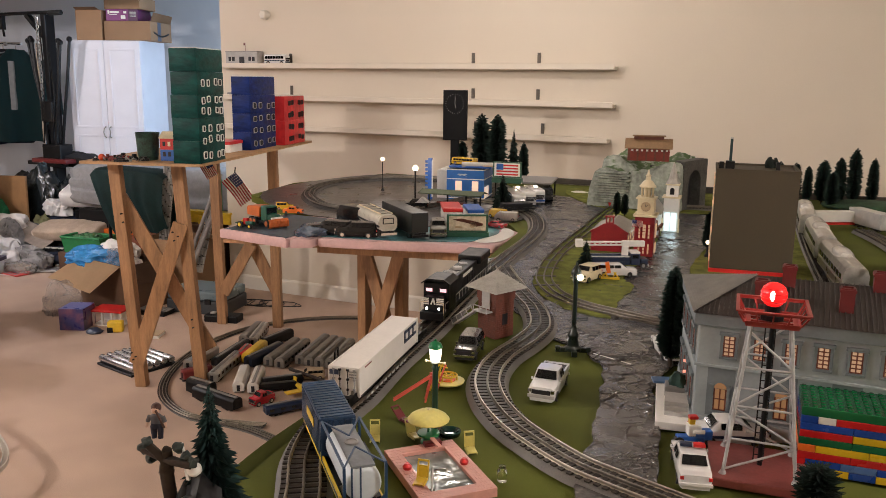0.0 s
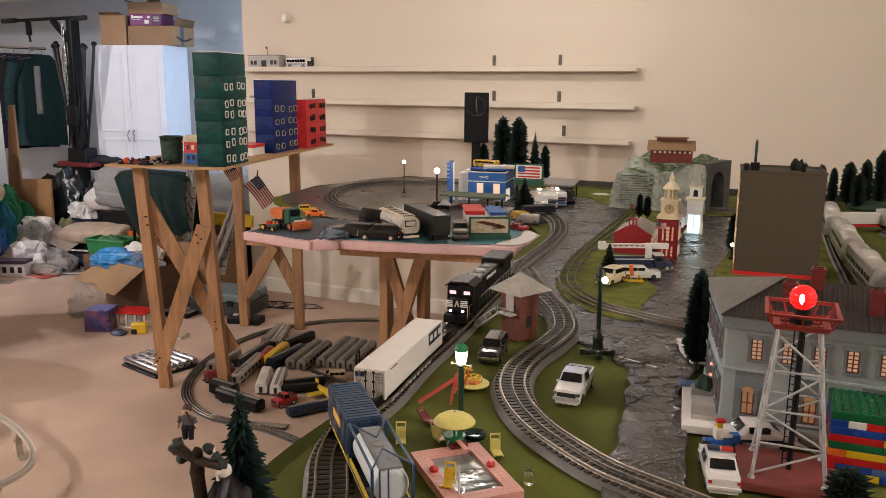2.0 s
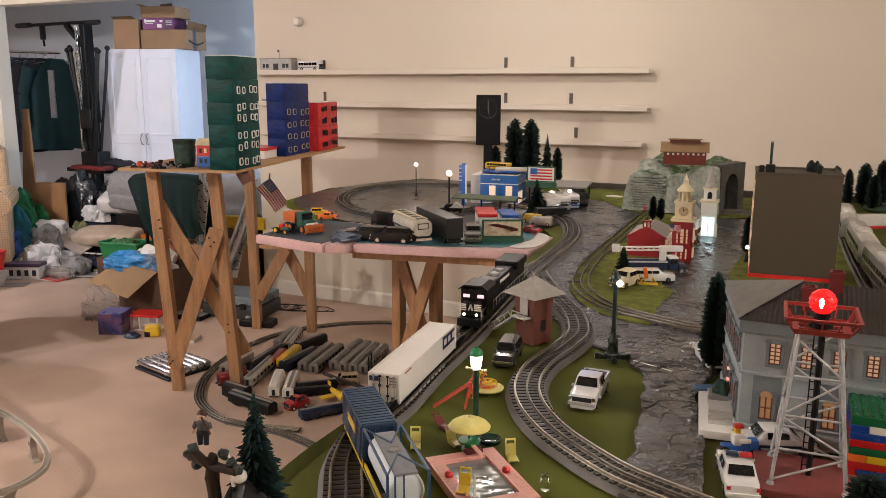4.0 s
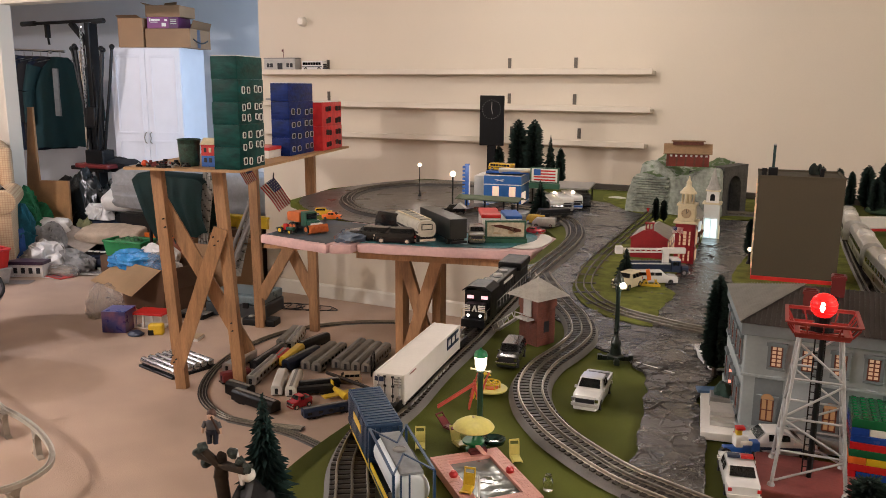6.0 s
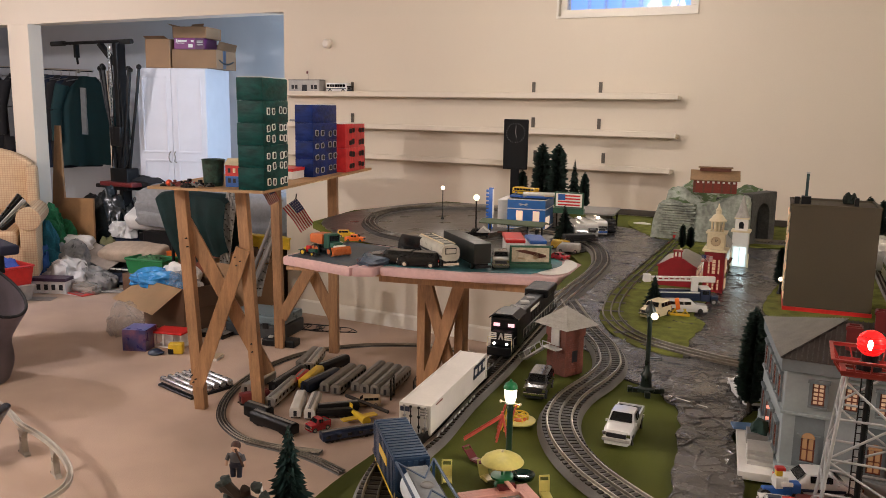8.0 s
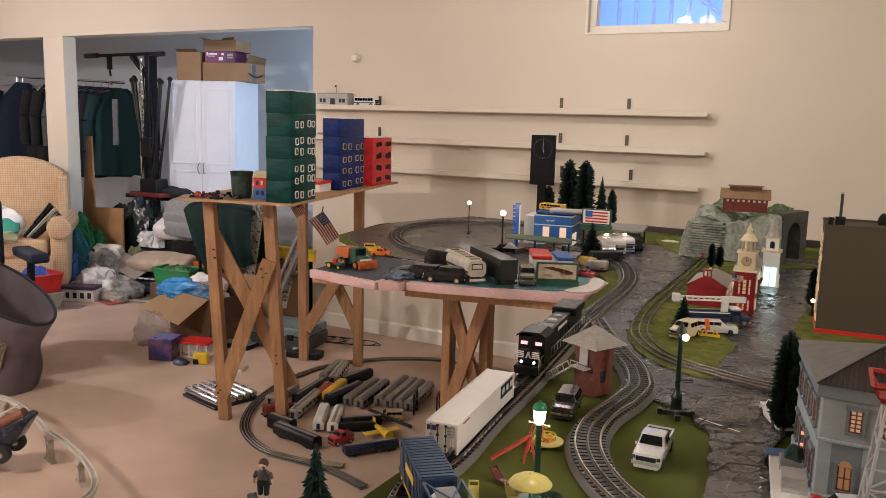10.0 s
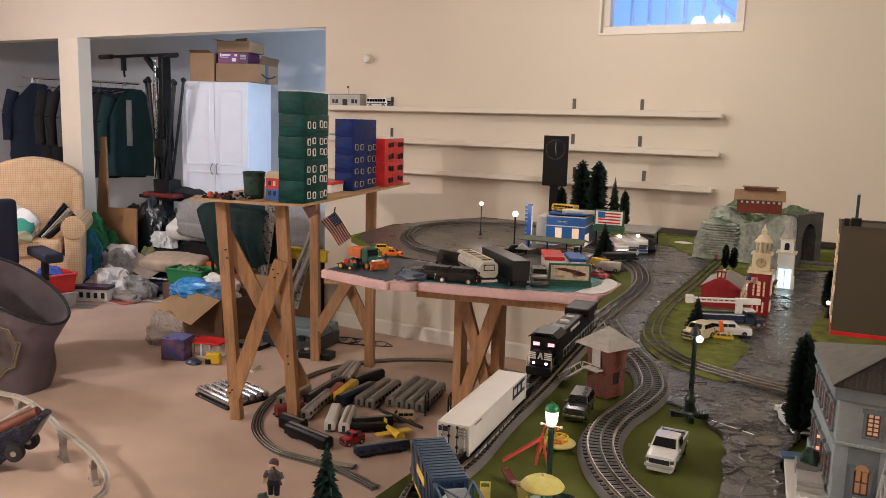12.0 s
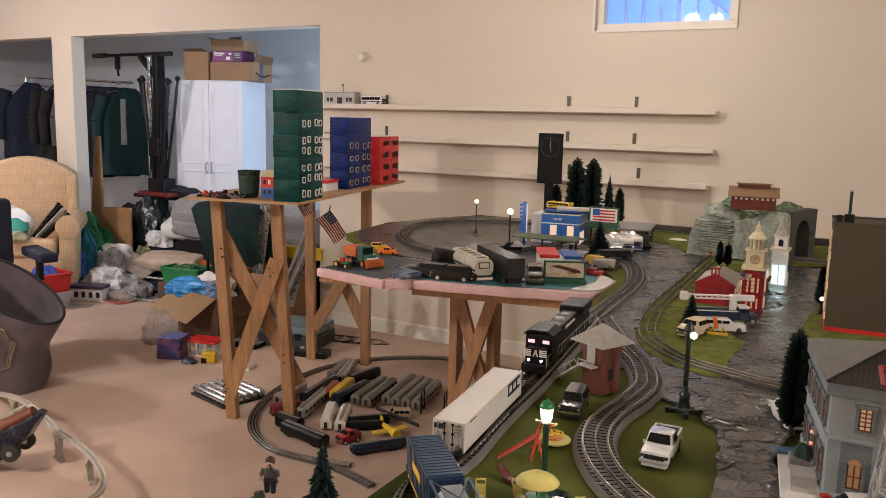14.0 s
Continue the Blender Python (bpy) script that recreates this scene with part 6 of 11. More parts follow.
for v in bm.verts:
    v.co.z = max(v.co.z, 0.001)
part("canvas", bm, M_PLUM, lb, smooth=True)
bm = bmesh.new()
pts = [Vector((0.11 + 0.352 * math.cos(k * math.tau / 40), 0.185 * math.sin(k * math.tau / 40), 0.555 - 0.14 * math.cos(k * math.tau / 40))) for k in range(41)]
for a, b in zip(pts, pts[1:]):
    rod(bm, a, b, 0.008, n=8, cap=False)
part("rim", bm, M_C2, lb, smooth=True)
# badge outline and bars on the bag's side
M_GOLD = mat("worn_gold_print", (0.22, 0.175, 0.105), 0.7, var=0.25, size=60)


def on_bag(ang, z, off=0.012):
    f = max(0, min(1, z / 0.55))
    r = 0.235 + 0.115 * f + 0.012 * math.sin(f * 9) + off
    return Vector((0.11 * f * f + r * math.cos(ang), (0.85 - 0.33 * f) * r * math.sin(ang), z - 0.14 * f * f * math.cos(ang)))


shape = [(-0.50, 0.12), (0.0, 0.12), (0.16, 0.20), (0.30, 0.22), (0.30, 0.42), (0.16, 0.44), (0.0, 0.52), (-0.50, 0.52), (-0.66, 0.44), (-0.8, 0.42), (-0.8, 0.22), (-0.66, 0.20)]
for grow, r in ((1.0, 0.0055), (0.90, 0.0035)):
    bm = bmesh.new()
    for (a0, z0), (a1, z1) in zip(shape, shape[1:] + shape[:1]):
        for k in range(6):
            p = [on_bag(-1.15 + ((a0 + (a1 - a0) * t) + 0.25) * grow, 0.27 + ((z0 + (z1 - z0) * t) - 0.32) * grow * 0.85) for t in (k / 6, (k + 1) / 6)]
            rod(bm, p[0], p[1], r, n=6, cap=False)
    part("badge_outline", bm, M_GOLD, lb)
for z, a0, a1, h in ((0.34, -0.55, 0.05, 0.018), (0.27, -0.62, 0.14, 0.025), (0.20, -0.5, 0.0, 0.014)):
    bm = bmesh.new()
    n = 9
    for k in range(n):
        if k % 4 == 3:
            continue
        p0, p1 = (-1.15 + 0.25 + a0 + (a1 - a0) * t for t in (k / n, (k + 0.75) / n))
        vs = [bm.verts.new(on_bag(p, zz, 0.013)) for p, zz in ((p0, z - h), (p1, z - h), (p1, z + h), (p0, z + h))]
        bm.faces.new(vs)
    bmesh.ops.solidify(bm, geom=bm.faces, thickness=0.002)
    part("print_bar", bm, M_GOLD, lb)

# white raised toy road on stilts
tr = thing("toy_road", "curved white plastic toy roadway on flared stilts", "toy track")
line = spline([(-4.3, 2.20, 0), (-3.80, 2.245, 0), (-3.52, 2.247, 0), (-3.38, 2.262, 0), (-3.20, 2.232, 0), (-2.98, 2.165, 0), (-2.83, 2.108, 0), (-2.66, 2.072, 0), (-2.485, 2.018, 0), (-2.33, 1.948, 0), (-2.235, 1.885, 0), (-2.165, 1.80, 0), (-2.15, 1.66, 0), (-2.25, 1.48, 0)], 0.03)
bm = bmesh.new()
sweep(bm, line, [(-0.011, 0.110), (-0.011, 0.127), (-0.008, 0.127), (-0.008, 0.116), (0.008, 0.116), (0.008, 0.127), (0.011, 0.127), (0.011, 0.110)])
part("deck", bm, mat("cream_track_plastic", (0.50, 0.46, 0.40), 0.35, var=0.08), tr, smooth=True)
M_STILT = mat("translucent_grey_plastic", (0.36, 0.32, 0.27), 0.3, var=0.1)
for x, y, rz in ((-2.800, 2.092, -16), (-2.503, 2.022, -22), (-3.38, 2.258, 0), (-2.15, 1.66, -80), (-3.85, 2.242, 0)):
    bm = bmesh.new()
    outl = [(-0.046, 0), (-0.042, 0.007), (-0.022, 0.014), (-0.013, 0.060), (-0.016, 0.090), (-0.034, 0.110), (0.034, 0.110), (0.016, 0.090), (0.013, 0.060), (0.022, 0.014), (0.042, 0.007), (0.046, 0)]
    a = [bm.verts.new((u, -0.012, z)) for u, z in outl]
    b = [bm.verts.new((u, 0.012, z)) for u, z in outl]
    bm.faces.new(a)
    bm.faces.new(b[::-1])
    for k in range(12):
        j = (k + 1) % 12
        bm.faces.new((a[k], a[j], b[j], b[k]))
    part("stilt", bm, M_STILT, tr, at=pose(x, y, 0, 0, 0, rz))
# navy toy car transporter with a brown hood, reared up beside the roadway
tb2 = thing("toy_transporter", "dark navy toy rocket car with a red brown hood", "toy car")
tb2.matrix_basis = pose(-2.86, 1.93, 0.075, 0, -36, 32)
bm = bmesh.new()
profile = [(-0.26, 0.03), (-0.26, 0.10), (-0.16, 0.135), (-0.05, 0.125), (0.10, 0.095), (0.19, 0.085), (0.20, 0.06), (0.10, 0.02), (-0.10, 0.0)]
for x0, x1 in ((-0.055, 0.055),):
    lo4 = [bm.verts.new((y, x0, z)) for y, z in profile]
    hi4 = [bm.verts.new((y, x1, z)) for y, z in profile]
    bm.faces.new(lo4)
    bm.faces.new(hi4[::-1])
    for k in range(len(profile)):
        j = (k + 1) % len(profile)
        bm.faces.new((lo4[k], lo4[j], hi4[j], hi4[k]))
soften(bm, 0.012, 3)
part("body", bm, mat("navy_toy_plastic", (0.008, 0.012, 0.030), 0.25, var=0.3, size=20, bump=0.1), tb2, smooth=True)
bm = bmesh.new()
rod(bm, (-0.06, 0, 0.128), (0.18, 0, 0.094), 0.034, 0.024, 16)
part("hood", bm, mat("red_brown_hood", (0.17, 0.05, 0.025), 0.35), tb2, "red brown rounded hood", smooth=True)
blk("hood_strip", -0.08, 0.17, -0.006, 0.006, 0.150, 0.158, M_LTGREY, tb2, bev=0.002, m=pose(0, 0, 0, 0, 6, 0))
blk("exhaust_grille", -0.25, -0.17, -0.045, 0.045, 0.134, 0.141, M_GREY, tb2, bev=0.002)
for k in range(4):
    blk("grille_slot", -0.245 + k * 0.02, -0.235 + k * 0.02, -0.038, 0.038, 0.1412, 0.1425, M_SHADEBLACK, tb2)
for x in (-0.20, 0.03):
    for y in (-0.066, 0.066):
        bm = bmesh.new()
        rod(bm, (x, y - 0.016, 0.012), (x, y + 0.016, 0.012), 0.038, n=18)
        soften(bm, 0.006, 2)
        tyre = part("wheel", bm, M_TYRE, tb2, smooth=True)
        bm = bmesh.new()
        rod(bm, (x, y - 0.018, 0.012), (x, y + 0.018, 0.012), 0.012, n=10)
        part("hub", bm, M_STEEL, tyre)

# ---- model buildings on the layout ----
M_LIT = glow("lit_window_orange", (1.0, 0.58, 0.34), 0.36)
M_LITST = glow("lit_station_window", (1.0, 0.60, 0.36), 0.42, 0.12)
M_LITLOW = glow("dim_station_window", (1.0, 0.50, 0.22), 0.20, 0.12)
M_LITW = glow("lit_window_white", (0.75, 0.95, 1.0), 0.8)
M_BRICK = mat("brown_brick_plastic", (0.135, 0.038, 0.022), 0.6, var=0.2, size=60, bump=0.2, fine=300)
M_ROOFG = mat("grey_shingle_plastic", (0.36, 0.345, 0.31), 0.6, var=0.12, size=60, bump=0.2, fine=300)
M_STGREY = mat("station_grey_plastic", (0.31, 0.355, 0.37), 0.5, var=0.06, size=30, bump=0.05)
M_STDARK = mat("station_dark_grey", (0.155, 0.185, 0.20), 0.5, var=0.08, size=30)
M_DKROOF = mat("dark_ribbed_roof", (0.040, 0.033, 0.030), 0.5, var=0.15, size=30)
M_DEEPRED = mat("deep_red_plastic", (0.13, 0.014, 0.016), 0.45, var=0.1, size=30)
M_BROWNB = mat("matt_brown_card", (0.062, 0.047, 0.026), 0.75, var=0.06, size=20, bump=0.05)
M_ROCK = mat("painted_rock", (0.29, 0.315, 0.27), 0.85, var=0.42, size=16, bump=0.8, fine=70)


def mossy(m):
    """The same rock with patches of painted moss on its flatter tops."""
    m = m.copy()
    m.name = "painted_mossy_rock"
    nt = m.node_tree
    b = nt.nodes["Principled BSDF"]
    geo = nt.nodes.new("ShaderNodeNewGeometry")
    sep = nt.nodes.new("ShaderNodeSeparateXYZ")
    nt.links.new(geo.outputs["Normal"], sep.inputs[0])
    n = nt.nodes.new("ShaderNodeTexNoise")
    n.inputs["Scale"].default_value, n.inputs["Detail"].default_value = 11, 7
    mul = nt.nodes.new("ShaderNodeMath")
    mul.operation = "MULTIPLY_ADD"
    mul.inputs[1].default_value = 0.42
    nt.links.new(sep.outputs["Z"], mul.inputs[0])
    nt.links.new(n.outputs["Fac"], mul.inputs[2])
    mr = nt.nodes.new("ShaderNodeMapRange")
    mr.inputs[1].default_value, mr.inputs[2].default_value = 0.76, 0.88
    nt.links.new(mul.outputs[0], mr.inputs[0])
    mx = nt.nodes.new("ShaderNodeMix")
    mx.data_type = "RGBA"
    nt.links.new(mr.outputs[0], mx.inputs[0])
    nt.links.new(b.inputs["Base Color"].links[0].from_socket, mx.inputs[6])
    mx.inputs[7].default_value = (0.075, 0.125, 0.045, 1)
    nt.links.new(mx.outputs[2], b.inputs["Base Color"])
    return m



def gable(bm, x0, x1, y0, y1, z0, z1):
    """A ridge along y between two eaves."""
    xm = (x0 + x1) / 2
    lo = [bm.verts.new(v) for v in ((x0, y0, z0), (x1, y0, z0), (xm, y0, z1))]
    hi = [bm.verts.new(v) for v in ((x0, y1, z0), (x1, y1, z0), (xm, y1, z1))]
    bm.faces.new(lo)
    bm.faces.new(hi[::-1])
    for k in range(3):
        j = (k + 1) % 3
        bm.faces.new((lo[k], hi[k], hi[j], lo[j]))


# signal tower of dark brick with outside stairs
hut = thing("signal_tower", "dark brick signal tower with a pyramid roof and stairs", "model building", (-0.180, 1.450, ZL), -25)
resize(hut, 0.90)
S = 0.056
blk("wall", -S, 0, 0, S, 0, 0.085, M_BRICK, hut, bev=0.0012)
n = 0
for z in range(17):
    for side in (0, 1):
        for k in range(4):
            a0 = (k + (0.5 if z % 2 else 0)) * S / 4.5
            a1 = min(a0 + S / 4.5 - 0.0012, S - 0.001)
            z0, z1 = 0.001 + z * 0.005, 0.005 + z * 0.005
            bm = bmesh.new()
            if side == 0:
                box(bm, -S + a0, -S + a1, -0.0006, 0.0002, z0, z1)
            else:
                box(bm, -0.0002, 0.0006, a0, a1, z0, z1)
            part("brick", bm, M_BRICK, hut)
blk("upper_room", -S - 0.002, 0.002, -0.002, S + 0.002, 0.085, 0.112, M_BRICK, hut)
blk("door", -0.040, -0.016, -0.0045, -0.002, 0.066, 0.108, M_LTGREY, hut)
blk("landing", -0.050, -0.008, -0.022, -0.002, 0.060, 0.063, M_LTGREY, hut)
bm = bmesh.new()
for x in (-0.050, -0.029, -0.009):
    box(bm, x, x + 0.0015, -0.022, -0.0205, 0.063, 0.074)
box(bm, -0.050, -0.008, -0.022, -0.0205, 0.073, 0.075)
part("railing", bm, M_LTGREY, hut)
bm = bmesh.new()
m = Matrix.Translation((-0.050, -0.012, 0.061)) @ Matrix.Rotation(radians(-35), 4, "Y")
box(bm, -0.085, 0, -0.009, -0.0075, -0.004, 0.0, m)
box(bm, -0.085, 0, 0.0075, 0.009, -0.004, 0.0, m)
for k in range(10):
    box(bm, -0.083 + k * 0.0083, -0.078 + k * 0.0083, -0.0075, 0.0075, -0.003, -0.0018, m)
part("stairs", bm, M_LTGREY, hut)
bm = bmesh.new()
box(bm, -0.085, 0, -0.0095, -0.008, 0.011, 0.013, m)
for k in range(5):
    box(bm, -0.083 + k * 0.02, -0.0815 + k * 0.02, -0.0095, -0.008, 0, 0.012, m)
part("handrail", bm, M_LTGREY, hut)
blk("window", -0.003, 0.0012, 0.020, 0.036, 0.030, 0.055, M_SHADEBLACK, hut)
bm = bmesh.new()
e = 0.022
vs = [bm.verts.new(v) for v in ((-S - e, -e, 0.110), (e, -e, 0.110), (e, S + e, 0.110), (-S - e, S + e, 0.110), (-S / 2, S / 2, 0.150))]
for a, b in ((0, 1), (1, 2), (2, 3), (3, 0)):
    bm.faces.new((vs[a], vs[b], vs[4]))
bm.faces.new(vs[:4][::-1])
roof = part("roof", bm, M_ROOFG, hut)
for k in range(1, 9):
    f = k / 9
    bm = bmesh.new()
    h = (S / 2 + e) * (1 - f) + 0.0008
    z = 0.110 + 0.040 * f
    for q in (((-h, -h), (h, -h)), ((h, -h), (h, h)), ((h, h), (-h, h)), ((-h, h), (-h, -h))):
        rod(bm, (-S / 2 + q[0][0], S / 2 + q[0][1], z), (-S / 2 + q[1][0], S / 2 + q[1][1], z), 0.0006, n=5)
    part("shingle_course", bm, M_ROOFG, roof)

# large grey station
st = thing("train_station", "large pale grey station with a dark hipped roof", "model building", (0.230, 1.185, ZL), 1)
L, W2, HH, SK = 0.56, 0.215, 0.178, 0.045


def station_ring(name, grow, z0, z1, mtl, bev):
    """A storey of the skewed plan, whose short side runs back at a slant."""
    bm = bmesh.new()
    prism(bm, [(-grow, -grow), (L + grow, -grow), (L + grow, W2 + grow), (-SK - grow, W2 + grow)], z0, z1)
    soften(bm, bev)
    return part(name, bm, mtl, st)


station_ring("wall", 0.0, 0, HH, M_STGREY, 0.002)
station_ring("plinth", 0.004, 0, 0.022, M_STGREY, 0.001)
station_ring("string_course", 0.003, 0.098, 0.102, M_STGREY, 0.0005)
station_ring("cornice", 0.006, HH - 0.018, HH - 0.0005, M_STDARK, 0.001)
bm = bmesh.new()
e, rh = 0.008, 0.038
c = [(-e, -e), (L + e, -e), (L + e, W2 + e), (-SK - e, W2 + e)]
APX = 0.072
vs = [bm.verts.new((x, y, HH)) for x, y in c] + [bm.verts.new((APX, W2 / 2, HH + rh)), bm.verts.new((L - 0.115, W2 / 2, HH + rh))]
for f in ((0, 1, 5, 4), (1, 2, 5), (2, 3, 4, 5), (3, 0, 4)):
    bm.faces.new([vs[i] for i in f])
bm.faces.new(vs[:4][::-1])
sroof = part("roof", bm, M_DKROOF, st)
bm = bmesh.new()
for k in range(88):
    x = -e + 0.006 + k * 0.0066
    f0 = max(0.0, 1 - (x + e) / (APX + e), (x - (L - 0.115)) / (0.115 + e))
    top = 1 - f0
    rod(bm, (x, -e, HH + 0.0012), (x, -e + (W2 / 2 + e) * top, HH + 0.0012 + rh * top), 0.0007, n=5)
tagged(part("roof_rib", bm, M_DKROOF, sroof), kind="stuff")
bm = bmesh.new()
vs = [bm.verts.new(v) for v in ((-e - 0.001, -e - 0.001, HH + 0.002), (APX, W2 / 2, HH + rh + 0.003), (-SK - e - 0.001, W2 + e, HH + 0.002))]
bm.faces.new(vs)
bmesh.ops.solidify(bm, geom=bm.faces, thickness=0.002)
part("hip_face", bm, M_ROOFG, sroof, "pale grey shingled end")
bm = bmesh.new()
for k in range(1, 27):
    f = k / 27
    a = Vector((-e, -e, HH + 0.004)).lerp(Vector((APX, W2 / 2, HH + rh + 0.004)), f)
    b = Vector((-SK - e, W2 + e, HH + 0.004)).lerp(Vector((APX, W2 / 2, HH + rh + 0.004)), f)
    rod(bm, a, b, 0.0004, n=5)
tagged(part("shingle_ridging", bm, M_ROOFG, sroof), kind="stuff")
for x, y, zt in ((0.079, 0.040, HH + 0.048), (0.114, 0.092, HH + 0.062), (0.190, 0.040, HH + 0.048), (0.235, 0.100, HH + 0.062)):
    bm = bmesh.new()
    w4, h4 = 0.0092, 0.0085
    for a in ((-w4, w4, -h4, -h4 + 0.0025), (-w4, w4, h4 - 0.0025, h4), (-w4, -w4 + 0.0025, -h4 + 0.0025, h4 - 0.0025), (w4 - 0.0025, w4, -h4 + 0.0025, h4 - 0.0025)):
        box(bm, x + a[0], x + a[1], y + a[2], y + a[3], HH + 0.008, zt)
    ch = part("chimney", bm, M_DEEPRED, st, "hollow deep red chimney")
    bm = bmesh.new()
    for a in ((-1, 1, -1, -0.75), (-1, 1, 0.75, 1), (-1, -0.75, -0.75, 0.75), (0.75, 1, -0.75, 0.75)):
        box(bm, x + a[0] * (w4 + 0.0015), x + a[1] * (w4 + 0.0015), y + a[2] * (h4 + 0.0015), y + a[3] * (h4 + 0.0015), zt - 0.006, zt - 0.002)
    part("chimney_band", bm, M_DEEPRED, ch)


M_SASHRED = mat("red_brown_sash", (0.15, 0.035, 0.018), 0.45, var=0.1, size=30)


def sash(parent, x, z, w, h, side=False):
    def bx(bm, a0, a1, d0, d1, z0, z1):
        if side:
            box(bm, d0, d1, a0, a1, z0, z1, Matrix.Rotation(math.atan2(SK, W2), 4, "Z"))
        else:
            box(bm, a0, a1, d0, d1, z0, z1)
    bm = bmesh.new()
    t = 0.0042
    bx(bm, x - t, x + w + t, -0.005, -0.001, z - 0.004, z - 0.001)
    bx(bm, x - t, x, -0.0035, -0.001, z - 0.001, z + h)
    bx(bm, x + w, x + w + t, -0.0035, -0.001, z - 0.001, z + h)
    bx(bm, x - 0.006, x + w + 0.006, -0.0055, -0.001, z + h, z + h + 0.005)
    wn = part("window", bm, M_STDARK, parent)
    bm = bmesh.new()
    bx(bm, x, x + w, -0.0012, -0.0006, z, z + h)
    part("pane", bm, M_LITST if z > 0.1 else M_LITLOW, wn, "glowing orange panes")
    bm = bmesh.new()
    rows_n = 5 if z > 0.1 else 2
    for k in range(rows_n + 1):
        zz = z + k * (h - 0.0014) / rows_n
        bx(bm, x, x + w, -0.0026, -0.0013, zz, zz + 0.0014)
    for k in (0, 0.44, 0.88):
        bx(bm, x + k * w, x + k * w + 0.0020, -0.0024, -0.0013, z, z + h)
    part("glazing_bar", bm, M_SASHRED, wn)


for k in range(12):
    sash(st, 0.035 + k * 0.041, 0.117, 0.016, 0.031)
    if k % 2:
        continue
    bx0 = 0.024 + k * 0.041
    blk("bay", bx0 - 0.007, bx0 + 0.031, -0.0005, 0.0003, 0.024, 0.097, M_STDARK, st)
    sash(st, bx0 + 0.003, 0.034, 0.018, 0.034)
    bm = bmesh.new()
    ar = [(0.0088 * math.cos(a), 0.0088 * math.sin(a)) for a in [math.pi * j / 8 for j in range(9)]]
    vs = [bm.verts.new((bx0 + 0.012 + u, -0.0062, 0.0685 + v)) for u, v in ar]
    bm.faces.new(vs)
    bmesh.ops.solidify(bm, geom=bm.faces, thickness=-0.001)
    part("fanlight", bm, M_LITLOW, st)
for k in range(4):
    sash(st, 0.020 + k * 0.050, 0.112, 0.022, 0.036, side=True)
    sash(st, 0.020 + k * 0.050, 0.034, 0.022, 0.040, side=True)
o = thing("entrance_steps", "white plastic terrace with steps beside the station", "steps", (0.212, 1.160, ZL), 9)
resize(o, 0.92)
blk("terrace", -0.034, 0.018, 0, 0.20, 0, 0.013, M_WHITE, o, bev=0.001)
for k in range(3):
    blk("step", -0.020, 0.018, 0.030 + 0.008 * k, 0.075 + 0.008 * k, 0.013 + 0.006 * k, 0.019 + 0.006 * k, M_LTGREY, o)
blk("planter", -0.020, 0.018, 0.115, 0.15, 0.013, 0.031, M_GREY, o, bev=0.002)
blob("shrub", (0.196, 1.280, ZL + 0.028), (0.016, 0.014, 0.022), paint("dark_shrub", (0.02, 0.05, 0.04), 0.9), "small dark shrub in a planter", "shrub", 31.0, 0.35)
o = thing("toy_tarp", "scrap of blue folded card on the terrace", "card", (0.172, 1.330, ZL + 0.0125), 20)
blk("sheet", -0.025, 0.025, -0.010, 0.012, 0, 0.004, paint("faded_blue_card", (0.08, 0.16, 0.30)), o)
for z in (0.050, 0.068):
    bm = bmesh.new()
    rod(bm, (0.200, 1.285, ZL + z), (0.212, 1.286, ZL + z), 0.0024, n=12)
    tagged(part("wall_lantern", bm, glow("pink_lamp", (1.0, 0.36, 0.26), 0.9)), "tiny lit pink wall lantern", "lamp", "wall lanterns")

# brown tall block with rooftop gear
br = thing("brown_tower_block", "plain brown slab building with a red base", "model building", (0.135, 2.262, ZL), 6)
blk("wall", 0, 0.207, 0, 0.185, 0.014, 0.278, M_BROWNB, br, bev=0.001)
blk("base_band", -0.002, 0.209, -0.002, 0.187, 0, 0.014, M_RED, br)
bm = bmesh.new()
for a in ((-0.002, 0.209, -0.002, 0.004), (-0.002, 0.209, 0.181, 0.187), (-0.002, 0.004, 0.004, 0.181), (0.203, 0.209, 0.004, 0.181)):
    box(bm, *a, 0.278, 0.2835)
part("parapet", bm, M_BROWNB, br)
for z in range(9):
    for k in range(5):
        blk("window", -0.003, -0.0005, 0.015 + k * 0.035, 0.036 + k * 0.035, 0.030 + z * 0.026, 0.047 + z * 0.026, M_CREAM if (z + k) % 3 else M_LIT, br)
blk("roof_vent", 0.022, 0.045, 0.02, 0.045, 0.279, 0.302, M_BLACK, br, bev=0.001)
mast = blk("mast", 0.030, 0.037, 0.028, 0.034, 0.302, 0.360, M_DKGREEN, br, bev=0.001)
blk("mast_cap", 0.0295, 0.0375, 0.0275, 0.0345, 0.360, 0.364, M_LTGREY, mast)
blk("roof_vent", 0.006, 0.018, 0.02, 0.03, 0.279, 0.300, M_BLACK, br)
blk("roof_pipe", 0.150, 0.160, 0.06, 0.07, 0.279, 0.300, M_BLACK, br)
for x, y, h in ((0.125, 0.12, 0.035), (0.140, 0.13, 0.03)):
    blob("shrub", (0.135 + x, 2.262 + y, ZL + 0.280), (0.012, 0.011, h * 0.8), paint("rooftop_green", (0.008, 0.014, 0.010), 0.9), "tiny dark rooftop shrub", "shrub", x * 90, 0.4, cut=3, fine=0.1)

M_HALLRED = mat("hall_red_plastic", (0.27, 0.013, 0.020), 0.4, var=0.12, size=40)
